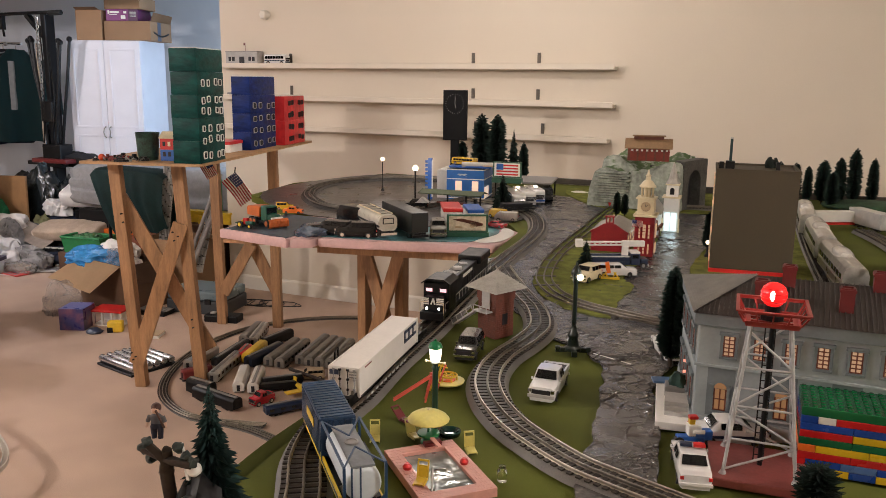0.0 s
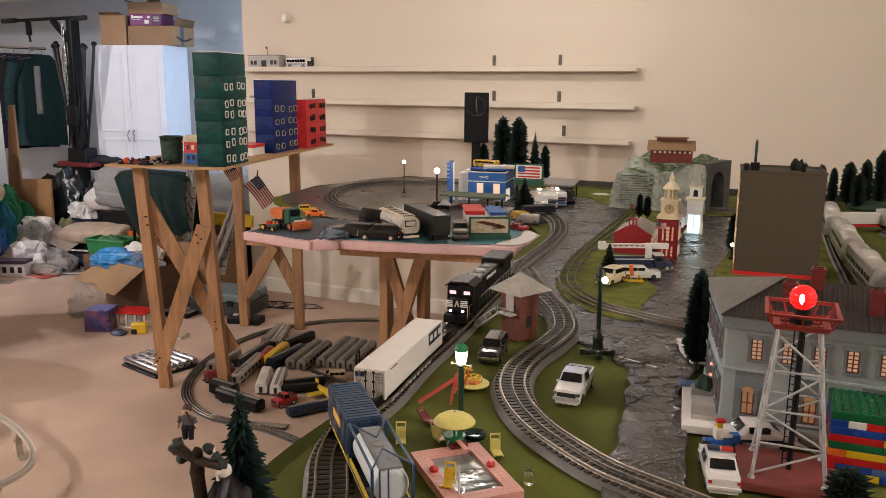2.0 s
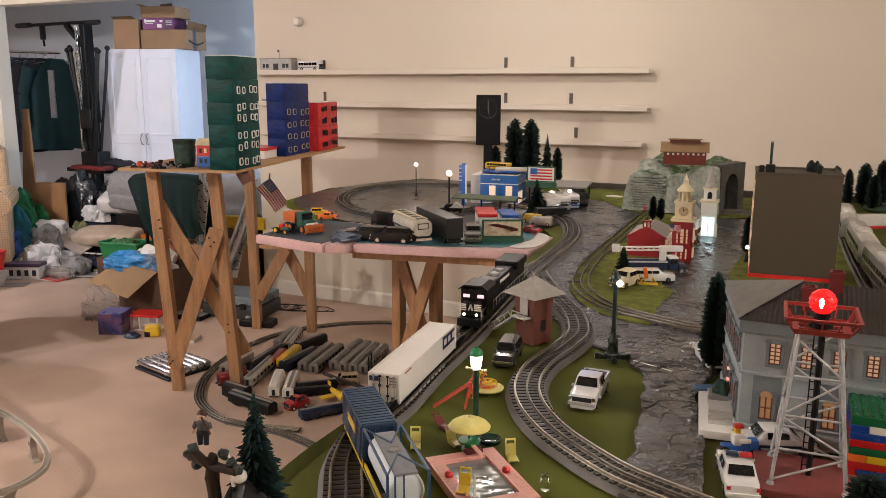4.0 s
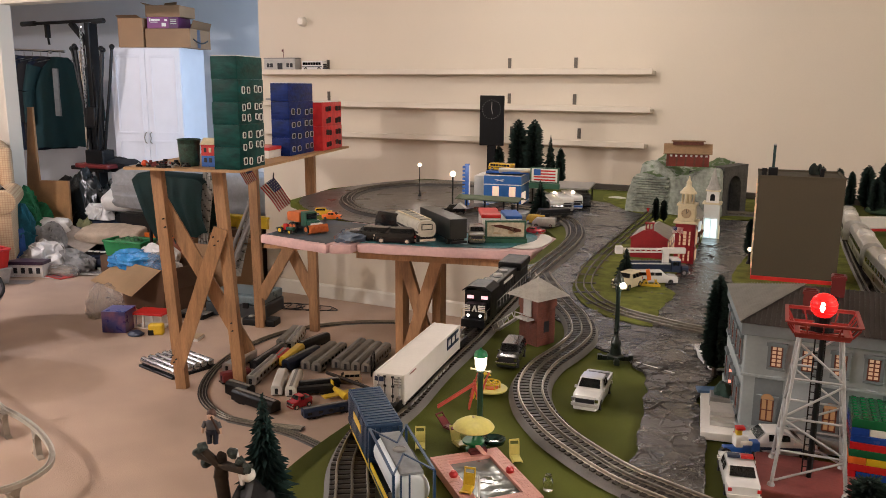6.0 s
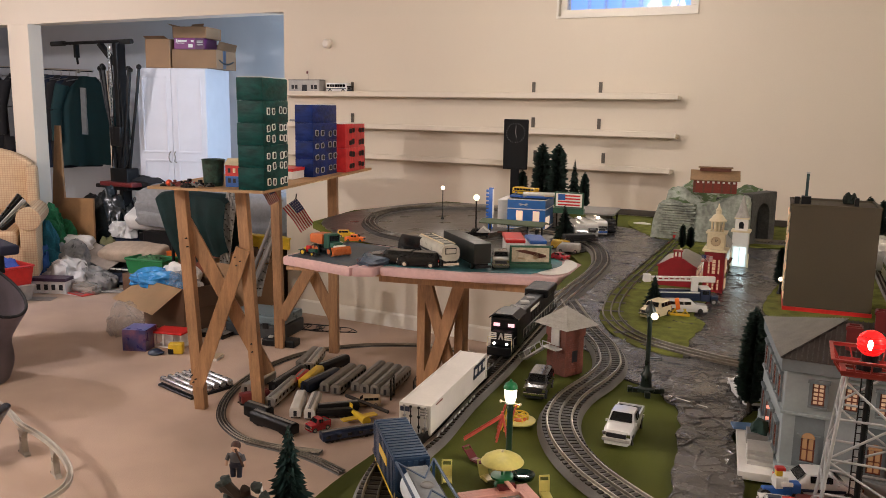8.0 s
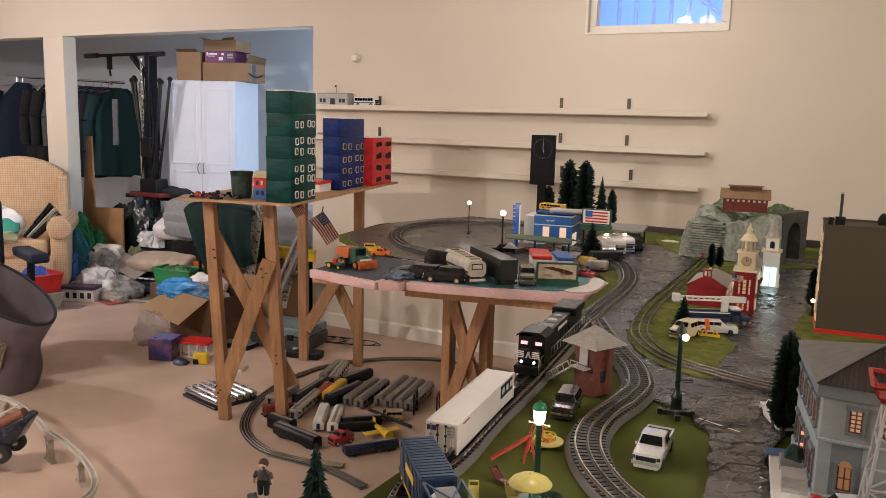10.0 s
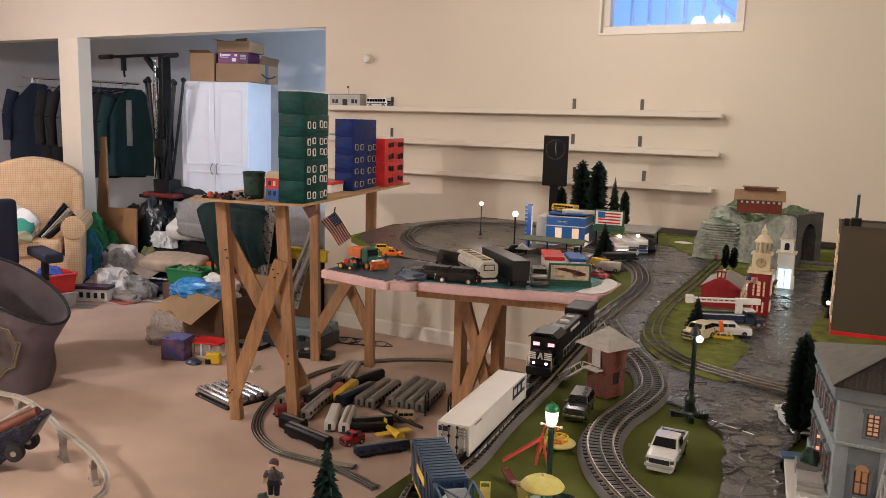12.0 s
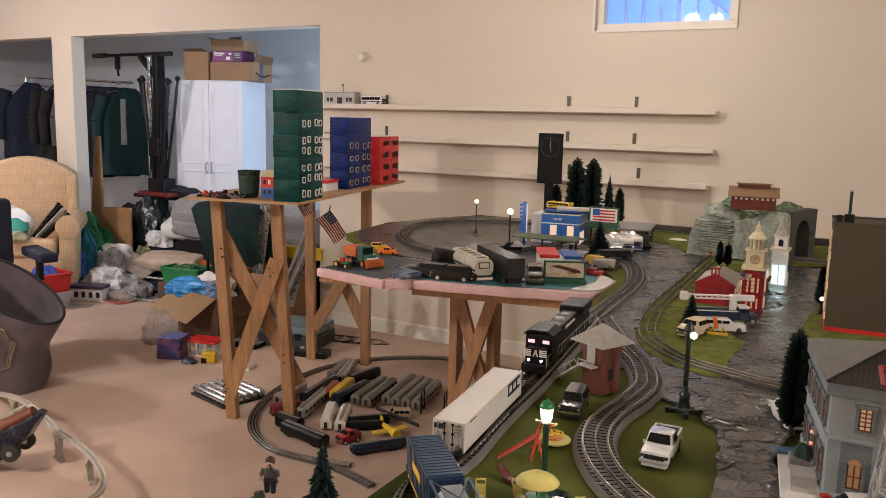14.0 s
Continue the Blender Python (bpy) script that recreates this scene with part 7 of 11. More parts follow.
# red hall with a cream clock tower
fh = thing("red_town_hall", "dark red hall with a cream clock tower", "model building", (-0.198, 2.40, ZL), 4)
blk("hall", -0.027, 0.081, 0, 0.20, 0, 0.062, M_HALLRED, fh, bev=0.001)
bm = bmesh.new()
prof = [(-0.030, 0.060), (0.084, 0.060), (0.084, 0.064), (0.066, 0.074), (0.044, 0.088), (0.010, 0.088), (-0.012, 0.074), (-0.030, 0.064)]
a = [bm.verts.new((x, -0.003, z)) for x, z in prof]
b = [bm.verts.new((x, 0.004, z)) for x, z in prof]
bm.faces.new(a)
bm.faces.new(b[::-1])
for k in range(8):
    bm.faces.new((a[k], a[(k + 1) % 8], b[(k + 1) % 8], b[k]))
part("front_gable", bm, M_HALLRED, fh)
bm = bmesh.new()
gable(bm, -0.031, 0.085, 0.0045, 0.205, 0.062, 0.086)
part("roof", bm, M_ROOFG, fh)
blk("ridge_walk", 0.008, 0.014, 0.01, 0.20, 0.082, 0.086, M_CREAM, fh)
blk("belfry", 0.015, 0.039, -0.002, 0.012, 0.086, 0.092, M_HALLRED, fh)
for x in (0.015, 0.025, 0.0355):
    blk("post", x, x + 0.0035, -0.002, 0.002, 0.092, 0.108, M_HALLRED, fh)
blk("belfry_cap", 0.013, 0.041, -0.004, 0.014, 0.108, 0.112, M_HALLRED, fh)
tw = blk("tower", 0.104, 0.160, -0.030, 0.026, 0, 0.120, M_HALLRED, fh, bev=0.001)
for z0, z1, n in ((0.012, 0.040, 3), (0.058, 0.098, 4)):
    for cx4 in (0.1185, 0.132, 0.1455):
        w0 = 0.0085 if z0 > 0.05 and cx4 == 0.132 else 0.0045
        blk("lit_window", cx4 - w0 / 2, cx4 + w0 / 2, -0.0335, -0.0305, z0, z1, M_LITST, tw)
        for k in range(1, n):
            z = z0 + (z1 - z0) * k / n
            blk("glazing_bar", cx4 - w0 / 2, cx4 + w0 / 2, -0.0343, -0.0336, z - 0.0008, z + 0.0008, M_HALLRED, tw)
    for yy in (-0.014, 0.006):
        blk("lit_window", 0.1605, 0.1635, yy, yy + 0.009, z0, z1, M_LITST, tw)
for k in range(4):
    for z in (0.012, 0.036):
        blk("lit_window", 0.0815, 0.0830, 0.015 + k * 0.045, 0.032 + k * 0.045, z, z + 0.016, M_LITST, fh)
blk("roof_edge", 0.0833, 0.0880, 0.0045, 0.205, 0.0600, 0.0640, M_CREAM, fh)
blk("tower_ledge", 0.098, 0.166, -0.036, 0.032, 0.120, 0.127, M_CREAM, fh, bev=0.001)
ck = blk("clock_stage", 0.108, 0.156, -0.026, 0.022, 0.127, 0.172, M_CREAM, fh, bev=0.001)
bm = bmesh.new()
rod(bm, (0.132, -0.0285, 0.150), (0.132, -0.0262, 0.150), 0.014, n=24)
dial = part("clock_dial", bm, M_TAN, ck)
bm = bmesh.new()
for k in range(12):
    q = k * math.tau / 12
    rod(bm, (0.132 + 0.0105 * math.cos(q), -0.0290, 0.150 + 0.0105 * math.sin(q)), (0.132 + 0.0125 * math.cos(q), -0.0290, 0.150 + 0.0125 * math.sin(q)), 0.0006, n=5)
rod(bm, (0.132, -0.0292, 0.150), (0.138, -0.0292, 0.156), 0.0008, n=5)
rod(bm, (0.132, -0.0292, 0.150), (0.132, -0.0292, 0.160), 0.0008, n=5)
part("clock_hand", bm, M_SHADEBLACK, dial)
blk("upper_ledge", 0.104, 0.160, -0.030, 0.026, 0.172, 0.177, M_CREAM, fh)
for k in range(8):
    q = k * math.tau / 8 + 0.39
    bm = bmesh.new()
    rod(bm, (0.132 + 0.017 * math.cos(q), -0.002 + 0.017 * math.sin(q), 0.177), (0.132 + 0.017 * math.cos(q), -0.002 + 0.017 * math.sin(q), 0.205), 0.0024, n=8)
    part("column", bm, M_CREAM, fh)
bm = bmesh.new()
lathe(bm, [(0.009, 0.177), (0.009, 0.205), (0.024, 0.205), (0.024, 0.209), (0.019, 0.214), (0.014, 0.222), (0.008, 0.226), (0.007, 0.236), (0.0085, 0.238), (0.004, 0.244), (0.0012, 0.256)], 18, (0.132, -0.002, 0))
part("cupola", bm, M_CREAM, fh, smooth=True)
o = flag("small_flag", (-0.098, 2.345, ZL + 0.115), 0, 0, 5, 0.030, 0.020, 0.05)

# white chapel with a grey spire
cp = thing("white_chapel", "white chapel lit from inside with a grey spire", "model building", (-0.146, 2.72, ZL), 4)
resize(cp, 0.94)
blk("nave", 0, 0.07, 0, 0.16, 0, 0.085, M_WHITE, cp, bev=0.001)
bm = bmesh.new()
gable(bm, -0.008, 0.078, -0.006, 0.165, 0.083, 0.135)
part("roof", bm, M_ROOFG, cp)
bm = bmesh.new()
gable(bm, 0.0, 0.07, -0.0075, -0.0062, 0.083, 0.124)
part("gable_end", bm, M_WHITE, cp)
# oversized glowing panels stand for translucent chapel walls lit from within
blk("lit_window", 0.006, 0.066, -0.0095, -0.0080, 0.006, 0.078, M_LITW, cp)
blk("porch_wall", 0.0, 0.07, -0.0078, -0.0005, 0.0, 0.083, M_WHITE, cp)
for x in (0.022, 0.048):
    blk("window_bar", x, x + 0.003, -0.0105, -0.0096, 0.006, 0.078, M_WHITE, cp)
stp = blk("steeple_base", 0.074, 0.128, 0.13, 0.185, 0, 0.125, M_WHITE, cp, bev=0.001)
blk("lit_window", 0.080, 0.122, 0.1275, 0.1295, 0.004, 0.072, M_LITW, stp)
blk("window_bar", 0.0995, 0.1025, 0.1265, 0.1274, 0.004, 0.072, M_WHITE, stp)
blk("steeple_ledge", 0.068, 0.134, 0.124, 0.191, 0.125, 0.131, M_CREAM, cp)
blk("belfry", 0.080, 0.122, 0.136, 0.179, 0.131, 0.172, M_WHITE, cp)
bm = bmesh.new()
outl = [(0.093, 0.138)] + [(0.101 - 0.008 * math.cos(math.pi * j / 8), 0.155 + 0.008 * math.sin(math.pi * j / 8)) for j in range(9)] + [(0.109, 0.138)]
vs = [bm.verts.new((x, 0.1352, z)) for x, z in outl]
bm.faces.new(vs)
bmesh.ops.solidify(bm, geom=bm.faces, thickness=0.001)
part("belfry_opening", bm, M_SHADEBLACK, cp)
blk("belfry_ledge", 0.076, 0.126, 0.132, 0.183, 0.172, 0.176, M_CREAM, cp)
bm = bmesh.new()
lathe(bm, [(0.026, 0.176), (0.017, 0.195), (0.001, 0.256)], 8, (0.101, 0.1575, 0))
part("spire", bm, M_ROOFG, cp)
for x, y in ((0.128, 0.125), (0.070, 0.125)):
    blk("buttress", x, x + 0.006, y, y + 0.008, 0, 0.05, M_CREAM, cp)
lamp("chapel_glow", "POINT", (-0.113, 2.665, ZL + 0.03), 0.03, (0.75, 0.95, 1.0), 0.01)
lamp("chapel_glow", "POINT", (-0.045, 2.80, ZL + 0.03), 0.03, (0.75, 0.95, 1.0), 0.01)

# rock mountain with a tunnel portal and a red shed on top
mt = thing("rock_mountain", "grey and green painted rock mountain with a tunnel", "model mountain")
bm = bmesh.new()
bmesh.ops.create_grid(bm, x_segments=60, y_segments=34, size=1.0)
for v in bm.verts:
    u, w0 = (v.co.x + 1) / 2, (v.co.y + 1) / 2
    x = -0.475 + 0.385 * u + 0.06 * w0 * (1 - u)
    y = 3.33 + 0.50 * w0 - 0.04 * u
    wall = min(1.0, w0 / 0.06, (1 - w0) / 0.05, u / 0.05, (1 - u) / 0.02)
    h = 0.175 + 0.028 * noise.noise(Vector((x * 9, y * 9, 2))) + 0.02 * math.sin(u * 9)
    if u < 0.46 and w0 < 0.24:
        h *= 0.80
    v.co = Vector((x + 0.008 * noise.noise(Vector((x * 30, y * 30, 7))), y + 0.010 * noise.noise(Vector((x * 26, y * 26, 1))), ZL + 0.0005 + max(0, wall) ** 0.55 * h))
    v.co.z += 0.006 * noise.noise(Vector((x * 50, y * 50, 5)))
ob = part("rock", bm, mossy(M_ROCK), mt, smooth=True)
for k in range(13):
    bm = bmesh.new()
    z = 0.022 + k * 0.0098
    for j in range(5):
        x = -0.440 + j * 0.026 + (0.013 if k % 2 else 0)
        box(bm, x - 0.002, x + 0.0262, 3.318 + 0.006 * noise.noise(Vector((x * 40, k, 0))) - 0.008 * (1 - z / 0.15), 3.36, ZL + z, ZL + z + 0.0078)
    soften(bm, 0.0018, 1)
    lumpy(bm, 0.002, 0.03, k)
    part("stone_course", bm, M_ROCK, mt)
bm = bmesh.new()
px, pz = 0.060, 0.0
outer = [(-0.075, 0), (-0.075, 0.200), (0.080, 0.205), (0.080, 0)]
inner = [(0.042, 0)] + [(0.042 * math.cos(math.pi * j / 12), 0.105 + 0.058 * math.sin(math.pi * j / 12)) for j in range(13)] + [(-0.042, 0)]
ring = outer + inner
for yy, flip in ((0.0, False), (0.05, True)):
    vs = [bm.verts.new((x, yy, z)) for x, z in ring]
    f = bm.faces.new(vs if not flip else vs[::-1])
n = len(ring)
vv = list(bm.verts)
for k in range(n):
    bm.faces.new((vv[k], vv[(k + 1) % n], vv[n + (k + 1) % n], vv[n + k]))
part("tunnel_portal", bm, mat("dark_stone_portal", (0.085, 0.082, 0.075), 0.8, var=0.25, size=30, bump=0.5, fine=120), mt, at=pose(-0.055, 3.42, ZL, 0, 0, 62))
# near-black block painted as the shade inside the tunnel
blk("tunnel_dark", -0.06, 0.06, 0.051, 0.18, 0.0005, 0.17, M_SHADEBLACK, mt, m=pose(-0.055, 3.42, ZL, 0, 0, 62))
sh = thing("red_shed", "red wooden covered-bridge shed on the mountain", "model building", (-0.328, 3.40, ZL + 0.190), 10)
resize(sh, 1.10)
blk("wall", 0, 0.150, 0, 0.075, 0, 0.050, mat("red_plank_plastic", (0.20, 0.028, 0.016), 0.6, var=0.15, size=50), sh)
for k in range(19):
    blk("plank", 0.001 + k * 0.008, 0.0082 + k * 0.008, -0.0012, -0.0002, 0.001, 0.042, M_BRICK if k % 4 == 0 else bpy.data.materials["red_plank_plastic"], sh)
blk("doorway", 0.1495, 0.152, 0.015, 0.06, 0.002, 0.045, M_SHADEBLACK, sh)
M_SHEDROOF = mat("tan_shed_roof", (0.25, 0.15, 0.075), 0.6, var=0.15, size=40)
bm = bmesh.new()
profile_x(bm, [(-0.016, 0.046), (0.0375, 0.078), (0.091, 0.046), (0.091, 0.049), (0.0375, 0.082), (-0.016, 0.049)], -0.012, 0.162)
part("roof", bm, M_SHEDROOF, sh)
blk("clerestory", 0.02, 0.13, 0.028, 0.047, 0.078, 0.090, M_BRICK, sh)
blk("clerestory_roof", 0.014, 0.136, 0.022, 0.053, 0.090, 0.094, M_SHEDROOF, sh)
random.seed(8)
for k in range(8):
    blk("trim_dot", 0.012 + k * 0.018, 0.020 + k * 0.018, -0.0030, -0.0014, 0.036, 0.043, M_WHITE, sh)

# ---- model vehicles ----
def wheel(parent, x, y, r, w, mtl=None):
    bm = bmesh.new()
    rod(bm, (x - w / 2, y, r), (x + w / 2, y, r), r, n=16)
    t = part("wheel", bm, M_TYRE, parent, smooth=True)
    bm = bmesh.new()
    s = math.copysign(1, x)
    rod(bm, (x + s * w * 0.42, y, r), (x + s * w * 0.56, y, r), r * 0.6, n=12)
    part("rim", bm, mtl or M_CHROME, t)


def car(name, at, rz, L, W, H, body, label, category="toy car", style="sedan", group="model cars", trim=None):
    """A road vehicle heading along +y: a side profile across the width, glazing, lights and wheels."""
    o = thing(name, label, category, at, rz, group)
    r = H * 0.20
    z0 = r * 0.55
    P = {"sedan": [(-.5, .36), (-.49, .62), (-.30, .66), (-.18, 1), (.14, 1), (.28, .66), (.47, .58), (.5, .34)],
         "pickup": [(-.5, .40), (-.5, .66), (-.14, .66), (-.12, 1), (.12, 1), (.24, .66), (.48, .62), (.5, .32)],
         "suv": [(-.5, .36), (-.49, .70), (-.45, 1), (.12, 1), (.25, .68), (.48, .62), (.5, .34)],
         "van": [(-.5, .28), (-.5, 1), (.34, 1), (.48, .62), (.5, .28)],
         "bus": [(-.5, .20), (-.5, .93), (-.47, 1), (.44, 1), (.49, .86), (.5, .20)]}[style]
    bm = bmesh.new()
    prof = [(-.48, z0 / H)] + P + [(.48, z0 / H)]
    if style in ("bus", "van"):
        lo = [bm.verts.new((-W / 2, y * L, z * H)) for y, z in prof]
        hi = [bm.verts.new((W / 2, y * L, z * H)) for y, z in prof]
        bm.faces.new(lo)
        bm.faces.new(hi[::-1])
        for k in range(len(prof)):
            j = (k + 1) % len(prof)
            bm.faces.new((lo[k], lo[j], hi[j], hi[k]))
        soften(bm, H * 0.045, 2)
    else:
        # cross sections from tail to nose: sill, flank, waist, roof edge and crown
        belt = .66
        ys = sorted({-.5, -.485, -.45, -.4, .4, .45, .485, .5} | {p[0] for p in P} | {P[1][0] + .02} | {-.3 + .1 * k for k in range(7)})
        rows = []
        for y in ys:
            top = P[-1][1]
            for (ya, za), (yb, zb) in zip(P, P[1:]):
                if ya <= y <= yb and yb > ya:
                    top = za + (zb - za) * (y - ya) / (yb - ya)
            edge = max(0, abs(y) - .36) / .14
            w = W / 2 * (1 - .15 * edge ** 2.2)
            waist = min(belt, top * .94)
            rise = max(0, min(1, (top - belt) / (1 - belt)))
            half = [(w * .93, z0 / H), (w, .30), (w * .995, waist * .82), (w * .97, waist), (w * (.90 - .10 * rise), top * .985), (w * (.62 - .08 * rise), top), (0, top + .012)]
            rows.append([bm.verts.new((-x, y * L, z * H)) for x, z in half] + [bm.verts.new((x, y * L, z * H)) for x, z in half[-2::-1]])
        for a, b in zip(rows, rows[1:]):
            for k in range(len(a) - 1):
                bm.faces.new((a[k], b[k], b[k + 1], a[k + 1]))
            bm.faces.new((a[-1], b[-1], b[0], a[0]))
        bm.faces.new(rows[0][::-1])
        bm.faces.new(rows[-1])
        bmesh.ops.recalc_face_normals(bm, faces=bm.faces)
    part("body", bm, body, o, smooth=True)

    def quad(nm, pts, mtl, th=0.0008):
        bm = bmesh.new()
        bm.faces.new([bm.verts.new(p) for p in pts])
        bmesh.ops.solidify(bm, geom=bm.faces, thickness=th)
        return part(nm, bm, mtl, o)
    e = H * 0.022
    if style in ("sedan", "pickup", "suv"):
        ya, yb = {"sedan": (.14, .28), "pickup": (.12, .24), "suv": (.12, .25)}[style]
        za = {"sedan": .66, "pickup": .66, "suv": .68}[style]
        quad("windscreen", [(-W * .34, (ya + .015) * L + e, H * .99), (W * .34, (ya + .015) * L + e, H * .99), (W * .40, (yb - .012) * L + e, H * (za + .07)), (-W * .40, (yb - .012) * L + e, H * (za + .07))], M_DARKGLASS)
        yr0, yr1 = {"sedan": (-.30, -.18), "pickup": (-.14, -.12), "suv": (-.49, -.455)}[style]
        quad("rear_window", [(-W * .34, (yr1 - .012) * L - e, H * .985), (W * .34, (yr1 - .012) * L - e, H * .985), (W * .38, (yr0 + .01) * L - e, H * .735), (-W * .38, (yr0 + .01) * L - e, H * .735)], M_DARKGLASS)
        for s in (-1, 1):
            x1, x2 = s * (W * .42 + e), s * (W * .485 + e)
            a, b = {"sedan": (-.16, .13), "pickup": (-.10, .11), "suv": (-.42, .11)}[style]
            n = 2 if style != "suv" else 3
            for k in range(n):
                y0, y1 = a + (b - a) * k / n + .008, a + (b - a) * (k + 1) / n - .008
                quad("side_window", [(x1, y0 * L, H * .94), (x1, y1 * L, H * .94), (x2, y1 * L, H * .70), (x2, y0 * L, H * .70)], M_DARKGLASS)
        for s in (-1, 1):
            blk("mirror", min(s * W * .5, s * W * .56), max(s * W * .5, s * W * .56), .17 * L, .20 * L, .62 * H, .70 * H, body, o)
    elif style == "bus":
        quad("windscreen", [(-W * .45, .47 * L + e, H * .88), (W * .45, .47 * L + e, H * .88), (W * .46, .495 * L + e, H * .56), (-W * .46, .495 * L + e, H * .56)], M_DARKGLASS)
        for s in (-1, 1):
            for k in range(7):
                y0 = -.45 + k * .125
                quad("side_window", [(s * (W * .5 + e * .6), y * L, z * H) for y, z in ((y0, .86), (y0 + .11, .86), (y0 + .11, .60), (y0, .60))], M_DARKGLASS)
            blk("stripe", s * W * .5 - 0.0006 if s > 0 else s * W * .5 - 0.0014, s * W * .5 + 0.0014 if s > 0 else s * W * .5 + 0.0006, -.48 * L, .46 * L, .40 * H, .48 * H, trim or M_BLUE, o)
    else:
        quad("windscreen", [(-W * .44, .36 * L + e, H * .95), (W * .44, .36 * L + e, H * .95), (W * .45, .465 * L + e, H * .66), (-W * .45, .465 * L + e, H * .66)], M_DARKGLASS)
    if style == "pickup":
        blk("bed_floor", -W * .42, W * .42, -.485 * L, -.16 * L, .50 * H, .675 * H, M_SHADEBLACK, o)
        for s in (-1, 1):
            blk("bed_side", min(s * W * .42, s * W * .495), max(s * W * .42, s * W * .495), -.495 * L, -.15 * L, .50 * H, .73 * H, body, o, bev=0.0006)
        blk("tailgate", -W * .42, W * .42, -.50 * L, -.475 * L, .45 * H, .73 * H, body, o, bev=0.0006)
    blk("grille", -W * .34, W * .34, .494 * L, .505 * L, .38 * H, .54 * H, M_SHADEBLACK, o)
    for s in (-1, 1):
        blk("headlight", min(s * W * .36, s * W * .48), max(s * W * .36, s * W * .48), .480 * L, .504 * L, .44 * H, .56 * H, M_CHROME, o)
        blk("tail_light", min(s * W * .36, s * W * .47), max(s * W * .36, s * W * .47), -.504 * L, -.492 * L, .46 * H, .58 * H, M_RED, o)
    blk("front_bumper", -W * .49, W * .49, .49 * L, .515 * L, .24 * H, .36 * H, trim or M_CHROME, o, bev=0.0006)
    blk("rear_bumper", -W * .49, W * .49, -.515 * L, -.49 * L, .24 * H, .36 * H, trim or M_CHROME, o, bev=0.0006)
    for y in (-.31, .32):
        for s in (-1, 1):
            wheel(o, s * W * .45, y * L, r, W * .14)
    return o


M_CARWHITE = mat("white_car_paint", (0.72, 0.72, 0.71), 0.2, var=0.03, bump=0, coat=0.6)
M_CARGREY = mat("dark_grey_car_paint", (0.035, 0.035, 0.036), 0.22, var=0.1, bump=0, coat=0.6)
M_CARBLACK = mat("black_car_paint", (0.005, 0.005, 0.006), 0.25, var=0.1, bump=0, coat=0.15, spec=0.35)
M_CARRED = mat("red_car_paint", (0.45, 0.02, 0.03), 0.2, var=0.1, bump=0, coat=0.5)
M_CARYELLOW = mat("yellow_car_paint", (0.65, 0.40, 0.03), 0.25, var=0.1, bump=0, coat=0.4)

car("pickup_truck", (-0.004, 1.232, ZL), 184, 0.120, 0.044, 0.043, M_CARWHITE, "white model pickup truck parked on the grass", "toy truck", "pickup", trim=M_LTGREY)
car("off_road_car", (-0.194, 1.350, ZL), 190, 0.098, 0.040, 0.038, M_CARGREY, "dark grey model off-road car on the grass", style="suv")
pc = car("police_car", (0.248, 1.034, ZL), 14, 0.110, 0.042, 0.036, M_CARWHITE, "white model police car with a red and blue light bar", style="sedan", trim=M_WHITE)
blk("light_bar_red", 0.0006, 0.016, -0.006, 0.003, 0.0385, 0.0425, M_RED, pc, bev=0.0008)
blk("light_bar_blue", -0.016, -0.0006, -0.006, 0.003, 0.0385, 0.0425, M_NAVY, pc, bev=0.0008)
car("vintage_car", (-0.084, 2.098, ZL + 0.0045), -66, 0.108, 0.040, 0.032, M_CARWHITE, "white model estate car by the lawn", style="suv")
car("vintage_car", (-0.138, 2.008, ZL + 0.0045), 165, 0.088, 0.044, 0.040, M_CREAM, "cream model car parked on the lawn", style="suv")
car("parked_car", (0.148, 1.50, ZL + 0.004), 25, 0.10, 0.045, 0.038, M_CARWHITE, "white model car parked behind the conifer", style="sedan")
car("yellow_van", (-0.690, 2.845, ZL), 60, 0.070, 0.035, 0.036, M_CARYELLOW, "small yellow model van", "toy van", "van")
car("silver_van", (-0.640, 2.80, ZL), 100, 0.085, 0.036, 0.034, M_SILVER, "silver model camper van", "toy van", "van")
car("red_sports_car", (-0.630, 2.665, ZL), 80, 0.075, 0.034, 0.022, M_CARRED, "small red model sports car", style="sedan")
car("orange_coupe", (-1.425, 2.58, ZL), -70, 0.075, 0.034, 0.026, M_ORANGE, "orange model coupe on the dark ground", style="sedan")
car("yellow_car", (-1.505, 2.64, ZL), -60, 0.070, 0.034, 0.030, M_CARYELLOW, "yellow model car behind the snow plough", style="suv")
for k, (x, y, c, t) in enumerate(((-0.742, 3.165, M_SILVER, M_GREY), (-0.724, 3.255, M_CARWHITE, M_LTGREY), (-0.704, 3.330, M_CARWHITE, M_BLUE), (-0.684, 3.400, M_CARBLACK, M_BLACK))):
    car("coach", (x, y, ZL), 214 - 3 * k, 0.20, 0.058, 0.062, c, ("silver", "white", "white and blue", "black")[k] + " model touring coach parked at the depot", "toy bus", "bus", "coaches at the depot", t)

# patrol car and motorcycle
pc = car("police_car", (0.283, 1.158, ZL), -68, 0.106, 0.042, 0.036, M_CARWHITE, "white model police car parked behind the motorcycle", style="sedan", trim=M_WHITE)
for s in (-1, 1):
    blk("door_stripe", s * 0.0213 - 0.0005, s * 0.0213 + 0.0005, -0.034, 0.030, 0.0125, 0.0165, M_NAVY, pc)
mc = thing("toy_motorcycle", "blue and white toy motorcycle with a red-capped rider block", "toy motorcycle", (0.240, 1.117, ZL), -65)
resize(mc, 0.75)
for y in (-0.028, 0.030):
    wheel(mc, 0.0045, y, 0.011, 0.009, M_GREY)
